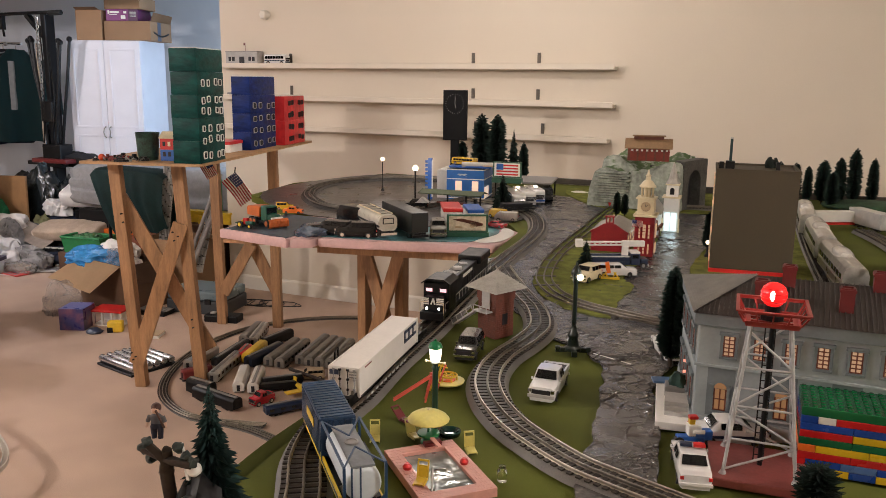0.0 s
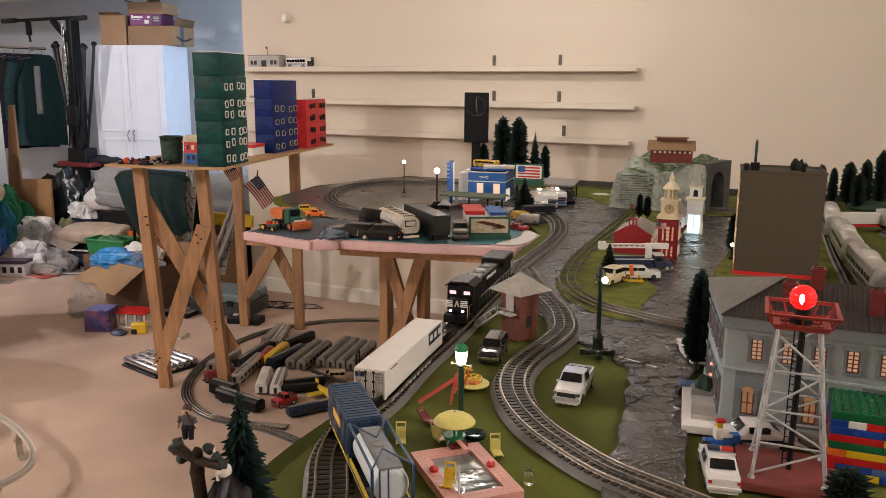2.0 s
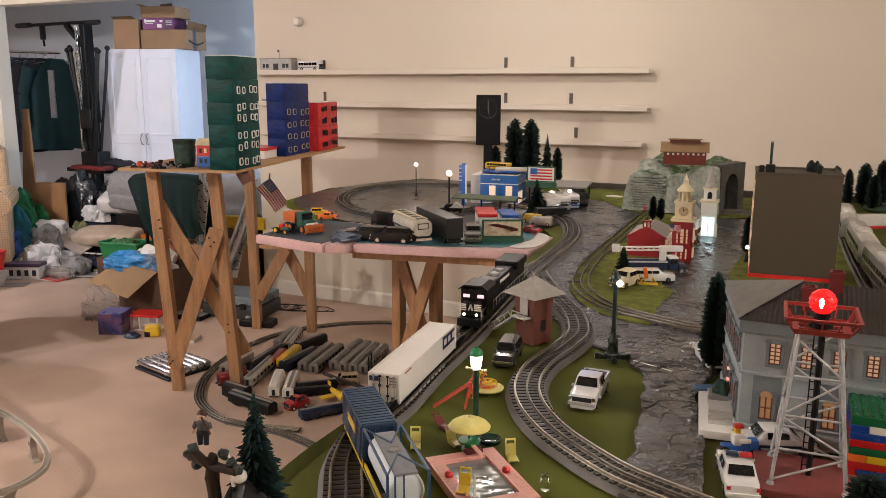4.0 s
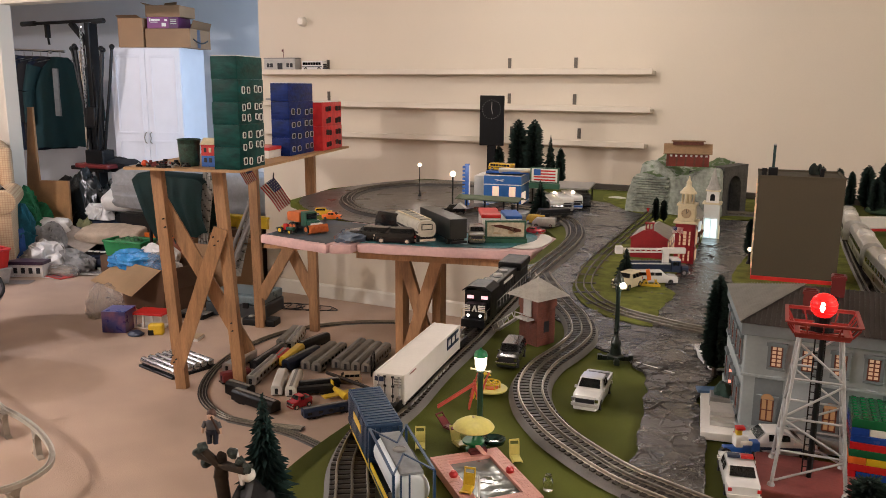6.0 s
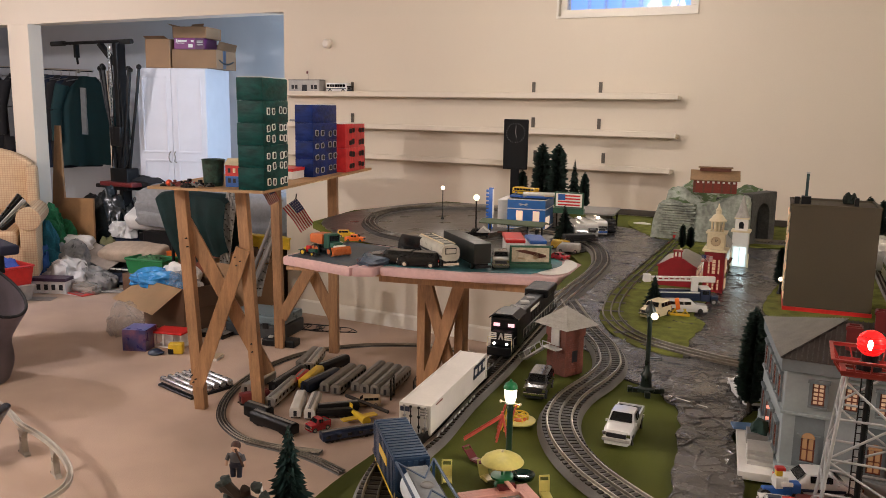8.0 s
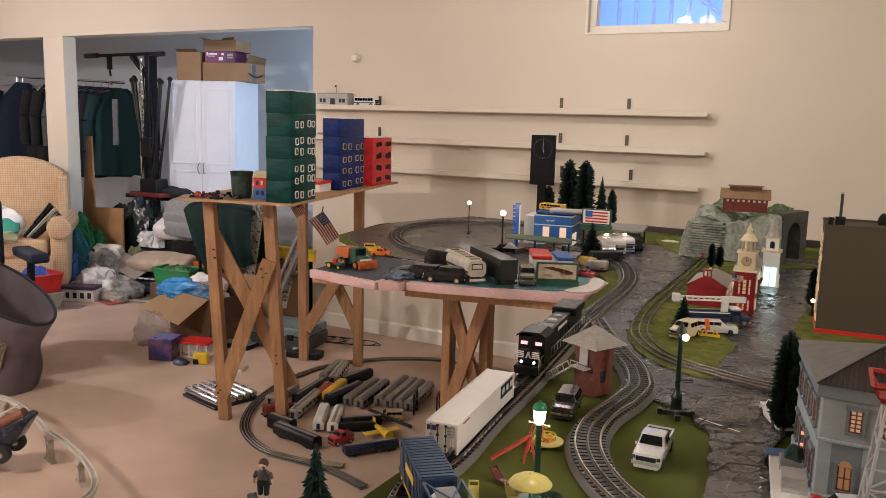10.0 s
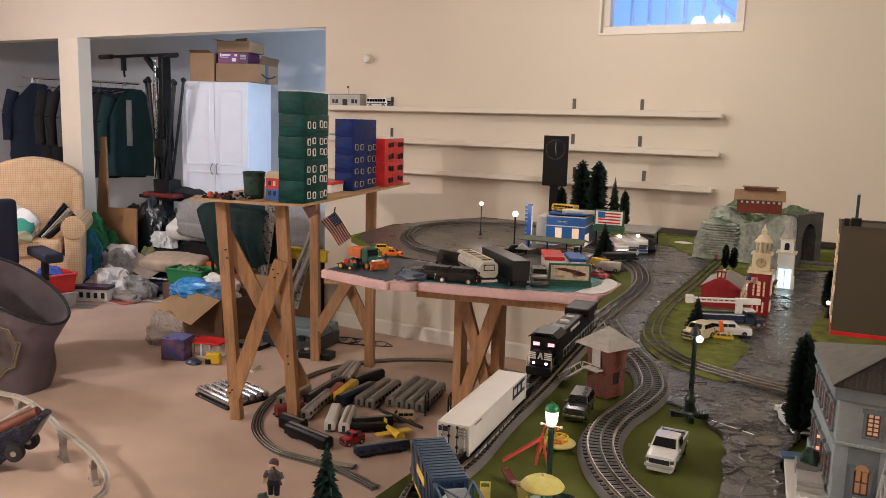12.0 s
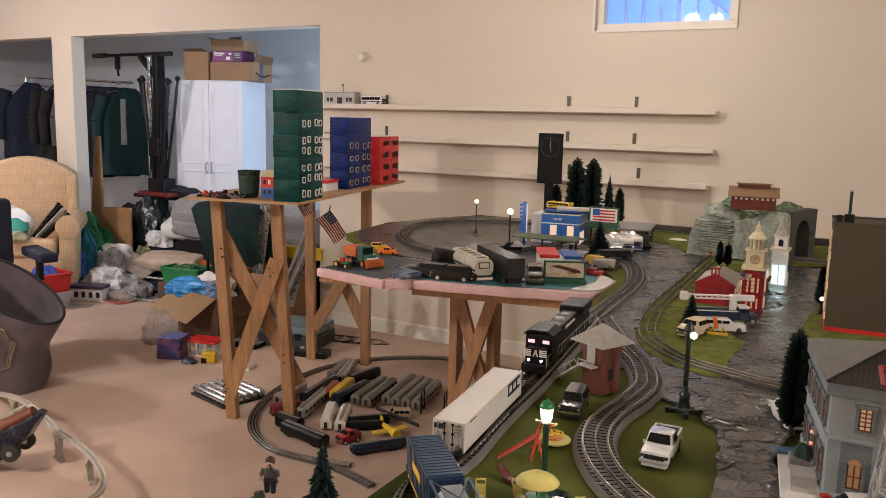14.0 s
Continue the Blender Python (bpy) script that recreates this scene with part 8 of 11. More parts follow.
blk("frame", -0.008, 0.008, -0.032, 0.030, 0.010, 0.024, M_BLUE, mc, bev=0.003)
blk("fairing", -0.010, 0.010, 0.018, 0.034, 0.016, 0.034, M_BLUE, mc, bev=0.003)
bm = bmesh.new()
box(bm, -0.010, 0.010, -0.012, 0.002, 0.024, 0.046)
box(bm, -0.014, -0.010, -0.004, 0.018, 0.030, 0.038)
box(bm, 0.010, 0.014, -0.004, 0.018, 0.030, 0.038)
soften(bm, 0.0025)
part("rider_block", bm, M_WHITE, mc)
blk("rider_top", -0.006, 0.006, -0.010, 0.001, 0.046, 0.056, M_YELLOW, mc, bev=0.002)
blk("rider_cap", -0.007, 0.007, -0.011, 0.006, 0.056, 0.062, M_RED, mc, bev=0.002)

# crane lorry and rescue gear in the village
cr = thing("crane_lorry", "navy and white model lorry with a long white boom", "toy truck", (-0.098, 2.195, ZL + 0.0045), -64)
resize(cr, 0.80)
blk("bed", -0.026, 0.026, -0.100, 0.036, 0.014, 0.024, M_NAVY, cr, bev=0.001)
for s in (-1, 1):
    blk("locker", s * 0.019 - 0.008, s * 0.019 + 0.008, -0.098, 0.034, 0.0245, 0.044, M_NAVY, cr, bev=0.002)
    blk("locker_trim", s * 0.0275 - 0.0006, s * 0.0275 + 0.0006, -0.098, 0.034, 0.041, 0.044, M_WHITE, cr)
cab = blk("cab", -0.024, 0.024, 0.038, 0.070, 0.012, 0.052, M_NAVY, cr, bev=0.003)
blk("windscreen", -0.020, 0.020, 0.0695, 0.0712, 0.036, 0.049, M_DARKGLASS, cab)
for s in (-1, 1):
    blk("side_glass", s * 0.0242 - 0.0006, s * 0.0242 + 0.0006, 0.043, 0.064, 0.036, 0.048, M_DARKGLASS, cab)
blk("cab_roof", -0.024, 0.024, 0.037, 0.070, 0.0522, 0.058, M_WHITE, cr, bev=0.002)
blk("bonnet", -0.022, 0.022, 0.0715, 0.098, 0.012, 0.034, M_NAVY, cr, bev=0.005)
blk("bumper", -0.024, 0.024, 0.0985, 0.102, 0.008, 0.015, M_LTGREY, cr, bev=0.001)
blk("turret", -0.010, 0.010, 0.012, 0.032, 0.024, 0.076, M_WHITE, cr, bev=0.002)
bm = bmesh.new()
box(bm, -0.007, 0.007, -0.125, 0.075, 0.086, 0.091)
box(bm, -0.007, 0.007, -0.125, 0.075, 0.076, 0.080)
for k in range(11):
    box(bm, -0.006, 0.006, -0.122 + k * 0.0185, -0.118 + k * 0.0185, 0.080, 0.086)
soften(bm, 0.001, 1)
part("boom", bm, M_WHITE, cr)
blk("boom_sleeve", -0.0085, 0.0085, 0.010, 0.088, 0.074, 0.093, M_WHITE, cr, bev=0.002)
blk("basket", -0.012, 0.012, -0.150, -0.126, 0.072, 0.098, M_WHITE, cr, bev=0.002)
for y in (-0.070, -0.045, 0.082):
    for s in (-1, 1):
        wheel(cr, s * 0.021, y, 0.0105, 0.008, M_GREY)
o = thing("orange_swing", "orange and yellow toy engine hoist", "toy hoist", (-0.086, 2.050, ZL + 0.0045), 10)
blk("base", -0.024, 0.024, -0.007, 0.007, 0, 0.004, M_YELLOW, o)
bm = bmesh.new()
for s in (-1, 1):
    beam(bm, (s * 0.022, 0, 0.003), (s * 0.008, 0, 0.018), 0.003, 0.003)
    beam(bm, (s * 0.006, 0, 0.003), (s * 0.014, 0, 0.018), 0.003, 0.003)
part("strut", bm, M_YELLOW, o)
blk("mast", -0.006, 0.004, -0.004, 0.004, 0.016, 0.045, M_ORANGE, o, m=pose(0, 0, 0, 0, -12, 0))

# vehicles dumped on the foam edge
def lorry(name, at, rz, body, cab, L, label, tank=False, H=0.085):
    o = thing(name, label, "toy truck", at, rz, "toy lorries on the foam")
    blk("chassis", -0.020, 0.020, -L / 2, L / 2, 0.014, 0.022, M_BLACK, o)
    if tank:
        bm = bmesh.new()
        prof = [(0.031 * (abs(math.cos(a)) ** 0.6) * (1 if math.cos(a) > 0 else -1), 0.047 + 0.027 * (abs(math.sin(a)) ** 0.7) * (1 if math.sin(a) > 0 else -1)) for a in [k * math.tau / 28 + 0.1 for k in range(28)]]
        a4 = [bm.verts.new((x, -L / 2, z)) for x, z in prof]
        b4 = [bm.verts.new((x, L / 2, z)) for x, z in prof]
        bm.faces.new(a4)
        bm.faces.new(b4[::-1])
        for k in range(28):
            bm.faces.new((a4[k], a4[(k + 1) % 28], b4[(k + 1) % 28], b4[k]))
        tk = part("tank", bm, body, o, smooth=True)
        for s in (-1, 1):
            blk("top_rail", s * 0.020 - 0.0012, s * 0.020 + 0.0012, -L / 2 + 0.015, L / 2 - 0.015, 0.0735, 0.0775, M_CREAM, tk)
            blk("side_band", s * 0.0312 - 0.0008, s * 0.0312 + 0.0008, -L / 2, L / 2, 0.034, 0.040, M_BLACK, tk)
        blk("walkway", -0.018, 0.018, -L / 2 + 0.02, L / 2 - 0.02, 0.0738, 0.0750, mat("dull_walkway", (0.30, 0.28, 0.22), 0.6), tk)
        for k in range(5):
            blk("tread", -0.018, 0.018, -L * 0.38 + k * L * 0.19, -L * 0.38 + k * L * 0.19 + 0.003, 0.0750, 0.0764, M_BLACK, tk)
        blk("rear_panel", -0.019, 0.019, L / 2, L / 2 + 0.0015, 0.044, 0.064, M_BLACK, tk)
        blk("rear_plate", -0.016, 0.016, L / 2 + 0.0015, L / 2 + 0.0025, 0.047, 0.061, body, tk)
    else:
        blk("box_body", -0.029, 0.029, -L / 2, L / 2, 0.022, H, body, o, bev=0.002)
    blk("bumper", -0.027, 0.027, L / 2, L / 2 + 0.006, 0.008, 0.016, M_CHROME if tank else M_BLACK, o)
    for y in (-L * 0.40, -L * 0.28, L * 0.38):
        for s in (-1, 1):
            wheel(o, s * 0.023, y, 0.0125, 0.011)
    return o


lorry("tanker_lorry", (-0.955, 2.375, ZL + 0.004), 228, paint("dull_cream_paint", (0.52, 0.495, 0.42), 0.3), M_CREAM, 0.25, "cream model tanker lorry with a long ribbed tank", True)
lorry("box_lorry", (-0.880, 2.440, ZL - 0.003), 227, paint("green_black_lorry", (0.010, 0.011, 0.009), 0.4), M_CARBLACK, 0.30, "long green black model box lorry", H=0.088)
car("black_van", (-1.070, 2.285, ZL - 0.0035), 100, 0.145, 0.055, 0.050, M_CARBLACK, "black model van on the foam edge", "toy van", "suv")
car("black_van", (-0.975, 2.290, ZL - 0.0035), 104, 0.140, 0.055, 0.052, M_CARBLACK, "black model van next to the tanker", "toy van", "suv")
car("black_van", (-1.085, 2.46, ZL - 0.0035), 70, 0.135, 0.058, 0.075, M_CARBLACK, "tall black model van behind the others", "toy van", "van")
car("silver_jeep", (-0.752, 2.44, ZL - 0.0035), 205, 0.12, 0.055, 0.052, mat("tarnished_silver", (0.20, 0.19, 0.16), 0.3, 0.8), "tarnished silver model jeep", style="suv")
rc = thing("red_roof_container", "white toy trailer with a red roof and a bottle print", "toy trailer", (-0.775, 2.60, ZL - 0.0035), 28)
blk("box_body", -0.032, 0.032, -0.08, 0.08, 0.004, 0.066, M_WHITE, rc, bev=0.002)
blk("roof", -0.034, 0.034, -0.082, 0.082, 0.066, 0.080, M_RED, rc, bev=0.004)
blk("print_mark", 0.012, 0.020, -0.0815, -0.0802, 0.018, 0.050, M_RED, rc)
o = thing("blue_roof_container", "toy trailer with a blue roof", "toy trailer", (-0.745, 2.735, ZL - 0.0035), 30)
blk("box_body", -0.028, 0.028, -0.07, 0.07, 0.004, 0.045, M_WHITE, o, bev=0.002)
blk("roof", -0.030, 0.030, -0.072, 0.072, 0.045, 0.058, M_BLUE, o, bev=0.004)
M_PGREEN = paint("plough_green", (0.010, 0.085, 0.055), 0.4)
M_PORANGE = paint("plough_orange", (0.55, 0.13, 0.025), 0.45)
# snow plough and green tractor on the left slab
sp = thing("snow_plough", "orange and green model snow plough truck", "toy truck", (-1.365, 2.325, ZL - 0.0035), -112)
resize(sp, 0.74)
blk("chassis", -0.03, 0.03, -0.10, 0.07, 0.02, 0.03, M_BLACK, sp)
bm = bmesh.new()
prof = [(-0.11, 0.045), (-0.005, 0.045), (0.0, 0.090), (-0.005, 0.096), (-0.10, 0.090), (-0.115, 0.08)]
profile_x(bm, prof, -0.034, 0.034)
soften(bm, 0.003)
part("hopper", bm, M_PORANGE, sp)
blk("cab", -0.032, 0.032, 0.006, 0.052, 0.030, 0.100, M_PGREEN, sp, bev=0.005)
blk("windscreen", -0.027, 0.027, 0.0515, 0.0535, 0.066, 0.092, M_DARKGLASS, sp)
blk("bonnet", -0.026, 0.026, 0.052, 0.088, 0.030, 0.062, M_PGREEN, sp, bev=0.005)
blk("snow_load", -0.030, 0.030, 0.088, 0.104, 0.038, 0.052, M_WHITE, sp, bev=0.004)
bm = bmesh.new()
prof = [(0.104, 0.004), (0.118, 0.012), (0.116, 0.030), (0.108, 0.046), (0.104, 0.046), (0.111, 0.028), (0.113, 0.014), (0.102, 0.006)]
profile_x(bm, prof, -0.052, 0.052)
pl = part("plough_blade", bm, M_PORANGE, sp)
for k in range(6):
    blk("blade_rib", -0.046 + k * 0.018, -0.042 + k * 0.018, 0.114, 0.119, 0.008, 0.038, M_PORANGE, pl)
for y in (-0.075, -0.045, 0.06):
    for s in (-1, 1):
        wheel(sp, s * 0.030, y, 0.020, 0.016, M_PORANGE)
tc = thing("toy_tractor", "green toy tractor with red and yellow engine parts", "toy tractor", (-1.395, 2.262, ZL - 0.0035), -95)
resize(tc, 0.58)
blk("bonnet", -0.012, 0.012, -0.01, 0.045, 0.020, 0.040, M_PGREEN, tc, bev=0.003)
blk("wing", -0.030, 0.030, -0.075, -0.030, 0.026, 0.032, M_PGREEN, tc, bev=0.003)
blk("engine", -0.010, 0.010, -0.03, 0.0, 0.02, 0.058, M_RED, tc, bev=0.003)
blk("seat", -0.009, 0.009, -0.045, -0.03, 0.03, 0.045, M_YELLOW, tc, bev=0.002)
for y, r in ((-0.04, 0.020), (0.035, 0.014)):
    for s in (-1, 1):
        wheel(tc, s * 0.024, y, r, 0.014, M_YELLOW)
blob("crumpled_film", (-1.13, 2.30, ZL - 0.005), (0.065, 0.11, 0.035), mat("blue_grey_film", (0.10, 0.13, 0.18), 0.15, var=0.4, size=20, bump=0.7, fine=60), "crumpled blue grey plastic film on the foam", "film", 41.0, 0.35)
sheet("blue_ground", [(-1.45, 2.21), (-1.17, 2.165), (-1.165, 2.54), (-1.45, 2.57)], ZL - 0.0035, mat("dark_blue_painted_foam", (0.030, 0.055, 0.075), 0.5, var=0.4, size=14, bump=0.3, fine=80), "dark blue painted top of the foam", "model ground", 0.0015, 0.003, square=True)
sheet("teal_ground", [(-1.07, 2.24), (-0.83, 2.285), (-0.62, 2.37), (-0.56, 2.50), (-0.60, 2.62), (-0.74, 2.76), (-1.06, 2.54)], ZL - 0.0035, mat("teal_painted_foam", (0.040, 0.17, 0.19), 0.45, var=0.6, size=7, bump=0.3, fine=80), "teal and black painted top of the foam", "model ground", 0.0015, 0.003, square=True)
sheet("white_shore", [(-0.60, 2.385), (-0.535, 2.40), (-0.520, 2.50), (-0.545, 2.61), (-0.60, 2.66), (-0.575, 2.53)], ZL - 0.0018, M_WHITE, "white painted strip at the end of the foam", "model ground", 0.0015, 0.003)

# ---- the train, standing on the main track ----
RAILZ = ZL + 0.0165
M_LOCO = mat("black_locomotive_paint", (0.005, 0.005, 0.006), 0.40, var=0.15, size=50, bump=0.04, spec=0.25)
M_CONT = mat("white_container_paint", (0.70, 0.67, 0.62), 0.45, var=0.04, size=25, bump=0.03)
M_BLUECONT = mat("slate_blue_container", (0.014, 0.042, 0.100), 0.4, var=0.12, size=25, bump=0.03)
M_BLUEFRAME = mat("blue_frame_paint", (0.020, 0.055, 0.125), 0.35, var=0.1, size=40)


def bogie(parent, y, w=0.020):
    bm = bmesh.new()
    for s in (-1, 1):
        box(bm, s * w - 0.003, s * w + 0.003, y - 0.034, y + 0.034, 0.006, 0.013)
        box(bm, s * w - 0.004, s * w + 0.004, y - 0.008, y + 0.008, 0.002, 0.015)
    box(bm, -w, w, y - 0.006, y + 0.006, 0.008, 0.014)
    b = part("bogie", bm, M_BLACK, parent)
    for dy in (-0.021, 0.021):
        bm = bmesh.new()
        for s in (-1, 1):
            rod(bm, (s * (w - 0.005), y + dy, 0.0095), (s * (w - 0.0005), y + dy, 0.0095), 0.0095, n=16)
        rod(bm, (-w, y + dy, 0.0095), (w, y + dy, 0.0095), 0.002, n=6)
        part("wheelset", bm, M_DARKRAIL, b, smooth=True)


# locomotive: cab towards the camera
lo = thing("diesel_locomotive", "black model diesel locomotive with lit headlights", "locomotive", (-0.347, 1.660, RAILZ), 7.6)
resize(lo, 0.84)
LL = 0.50
blk("frame", -0.030, 0.030, -LL / 2, LL / 2, 0.016, 0.026, M_LOCO, lo, bev=0.001)
for y in (-0.17, 0.17):
    bogie(lo, y - 0.022, 0.021)
    bogie(lo, y + 0.022, 0.021)
blk("fuel_tank", -0.022, 0.022, -0.07, 0.07, 0.004, 0.016, M_LOCO, lo, bev=0.004)
blk("nose", -0.024, 0.024, -0.243, -0.205, 0.026, 0.062, M_LOCO, lo, bev=0.004)
cab = blk("cab", -0.033, 0.033, -0.215, -0.150, 0.026, 0.090, M_LOCO, lo, bev=0.002)
bm = bmesh.new()
prof = [(-0.037, 0.088), (-0.020, 0.098), (0.020, 0.098), (0.037, 0.088), (0.037, 0.091), (0.021, 0.1015), (-0.021, 0.1015), (-0.037, 0.091)]
a = [bm.verts.new((x, -0.222, z)) for x, z in prof]
b = [bm.verts.new((x, -0.140, z)) for x, z in prof]
bm.faces.new(a)
bm.faces.new(b[::-1])
for k in range(8):
    bm.faces.new((a[k], a[(k + 1) % 8], b[(k + 1) % 8], b[k]))
part("cab_roof", bm, M_LOCO, lo)
for x in (-0.026, 0.010):
    blk("cab_window", x, x + 0.016, -0.2165, -0.2152, 0.069, 0.077, glow("pink_lit_window", (1.0, 0.55, 0.62), 1.0) if x < 0 else bpy.data.materials["pink_lit_window"], cab)
for x in (-0.018, 0.013):
    bm = bmesh.new()
    rod(bm, (x + 0.003, -0.2465, 0.034), (x + 0.003, -0.2435, 0.034), 0.0032, n=12)
    part("ditch_light", bm, glow("white_headlight", (1.0, 0.97, 0.9), 4), lo)
# white bars and emblem on the nose
for k in range(4):
    blk("nose_stripe", -0.028, -0.010, -0.2455, -0.2437, 0.044 + k * 0.0045, 0.0465 + k * 0.0045, M_WHITE, lo)
    blk("nose_stripe", 0.010, 0.028, -0.2455, -0.2437, 0.044 + k * 0.0045, 0.0465 + k * 0.0045, M_WHITE, lo)
bm = bmesh.new()
vs = [bm.verts.new(v) for v in ((-0.006, -0.2455, 0.044), (-0.002, -0.2455, 0.044), (0.001, -0.2455, 0.052), (0.004, -0.2455, 0.044), (0.008, -0.2455, 0.044), (0.004, -0.2455, 0.060), (0.0, -0.2455, 0.060))]
bm.faces.new(vs)
bmesh.ops.solidify(bm, geom=bm.faces, thickness=0.001)
part("nose_emblem", bm, M_WHITE, lo)
blk("hood", -0.022, 0.022, -0.150, 0.245, 0.026, 0.084, M_LOCO, lo, bev=0.003)
blk("blower_housing", -0.026, 0.026, -0.145, -0.060, 0.026, 0.088, M_LOCO, lo, bev=0.003)
blk("radiator_wing", -0.034, 0.034, 0.105, 0.225, 0.072, 0.096, M_LOCO, lo, bev=0.006)
for k in range(9):
    blk("roof_grille", -0.018, 0.018, -0.135 + k * 0.008, -0.130 + k * 0.008, 0.088, 0.0895, M_GREY, lo)
bm = bmesh.new()
lathe(bm, [(0.013, 0.084), (0.013, 0.090), (0.010, 0.091)], 18, (0, -0.02, 0))
part("exhaust", bm, M_LTGREY, lo)
bm = bmesh.new()
lathe(bm, [(0.012, 0.084), (0.012, 0.088), (0.009, 0.0885)], 18, (0, 0.04, 0))
part("roof_fan", bm, M_GREY, lo)
for k in range(8):
    for s in (-1, 1):
        blk("hood_door", s * 0.0222 - 0.0006, s * 0.0222 + 0.0006, -0.05 + k * 0.018, -0.036 + k * 0.018, 0.034, 0.064, M_LOCO, lo)
bars = ((-0.045, 0.030), (0.030, 0.055))
for y0, y1 in bars:
    for s in (-1, 1):
        blk("lettering_bar", s * 0.0232 - 0.0004, s * 0.0232 + 0.0004, y0, y1 - 0.004, 0.068, 0.076, M_WHITE, lo)
for s in (-1, 1):
    bm = bmesh.new()
    pts = []
    for k in range(16):
        y = -0.24 + k * 0.032
        rod(bm, (s * 0.0315, y, 0.026), (s * 0.0315, y, 0.047), 0.0008, n=5)
    rod(bm, (s * 0.0315, -0.24, 0.047), (s * 0.0315, 0.24, 0.047), 0.0008, n=5)
    part("handrail", bm, M_LTGREY, lo)
bm = bmesh.new()
for s in (-1, 1):
    for a, b in (((s * 0.030, -0.251, 0.020), (s * 0.030, -0.251, 0.050)), ((s * 0.030, -0.251, 0.050), (s * 0.012, -0.251, 0.052))):
        rod(bm, a, b, 0.0009, n=6)
part("end_rail", bm, M_CREAM, lo)
blk("pilot", -0.030, 0.030, -0.254, -0.247, 0.006, 0.026, M_LOCO, lo, bev=0.001)


def spine_car(at, rz, L, label, yellow=False):
    o = thing("container_flat_car", label, "flat car", at, rz, "container flat cars")
    blk("deck", -0.022, 0.022, -L / 2, L / 2, 0.002, 0.008, M_BLACK, o, bev=0.001)
    blk("side_sill", -0.0240, -0.0220, -L / 2 + 0.03, L / 2 - 0.03, 0.003, 0.016, M_YELLOW if yellow else M_BLACK, o)
    blk("side_sill", 0.0220, 0.0240, -L / 2 + 0.03, L / 2 - 0.03, 0.003, 0.016, M_YELLOW if yellow else M_BLACK, o)
    for y in (-L / 2 + 0.045, L / 2 - 0.045):
        bogie(o, y)
    for y in (-L / 2, L / 2):
        blk("coupler", -0.004, 0.004, y - 0.012, y + 0.012, 0.010, 0.016, M_GREY, o)
    return o


def ribs(parent, W, L, z0, z1, mtl, n, end=6):
    for s in (-1, 1):
        bm = bmesh.new()
        for k in range(n):
            y = -L / 2 + (k + 0.5) * L / n
            box(bm, s * W / 2 - 0.0009, s * W / 2 + 0.0009, y - L / n * 0.28, y + L / n * 0.28, z0, z1)
        part("side_rib", bm, mtl, parent)


spine_car((-0.2885, 1.165, RAILZ), 8.0, 0.43, "black flat car under the white container")
c1 = thing("shipping_container", "long white model shipping container with dark print", "container", (-0.2845, 1.157, RAILZ + 0.0085), 8.0, "model containers")
CL, CW, CH = 0.288, 0.049, 0.046
blk("box_body", -CW / 2, CW / 2, -CL / 2, CL / 2, 0, CH, M_CONT, c1, bev=0.0012)
bm = bmesh.new()
for x in (-CW / 2, CW / 2):
    box(bm, x - 0.0012, x + 0.0012, -CL / 2 - 0.0012, -CL / 2 + 0.004, 0, CH)
    box(bm, x - 0.0012, x + 0.0012, CL / 2 - 0.004, CL / 2 + 0.0012, 0, CH)
    box(bm, x - 0.0012, x + 0.0012, -CL / 2, CL / 2, CH - 0.003, CH + 0.0008)
box(bm, -CW / 2, CW / 2, -CL / 2 - 0.0012, -CL / 2 + 0.003, CH - 0.004, CH + 0.0008)
part("corner_frame", bm, M_CONT, c1)
for x in (-0.017, -0.0065, 0.0065, 0.017):
    bm = bmesh.new()
    rod(bm, (x, -CL / 2 - 0.0018, 0.003), (x, -CL / 2 - 0.0018, CH - 0.004), 0.0009, n=6)
    for z in (0.010, 0.026, 0.041):
        box(bm, x - 0.002, x + 0.002, -CL / 2 - 0.003, -CL / 2 - 0.0005, z, z + 0.003)
    part("lock_rod", bm, M_BLACK if abs(x) < 0.01 else M_GREY, c1)
blk("print_bar", -0.0235, -0.0085, -CL / 2 - 0.0022, -CL / 2 - 0.0012, 0.034, 0.0415, M_NAVY, c1)
for k in range(3):
    blk("print_bar", 0.0085, 0.0205, -CL / 2 - 0.0018, -CL / 2 - 0.0010, 0.030 + k * 0.0045, 0.032 + k * 0.0045, M_GREY, c1)
for y0, y1 in ((0.068, 0.088), (0.091, 0.111), (0.114, 0.134)):
    bm = bmesh.new()
    box(bm, CW / 2 + 0.0003, CW / 2 + 0.0013, y0, y1, 0.020, 0.025)
    box(bm, CW / 2 + 0.0003, CW / 2 + 0.0013, y0, y1, 0.037, 0.042)
    box(bm, CW / 2 + 0.0003, CW / 2 + 0.0013, y0, y0 + 0.005, 0.025, 0.037)
    part("side_mark", bm, M_NAVY, c1)
blk("print_bar", CW / 2 + 0.0002, CW / 2 + 0.0010, -0.120, -0.092, 0.040, 0.0418, M_MAROON, c1)
for k in range(10):
    blk("sill_print", CW / 2 + 0.0018, CW / 2 + 0.0022, -0.12 + k * 0.02, -0.106 + k * 0.02, -0.012, -0.008, M_LTGREY, c1)

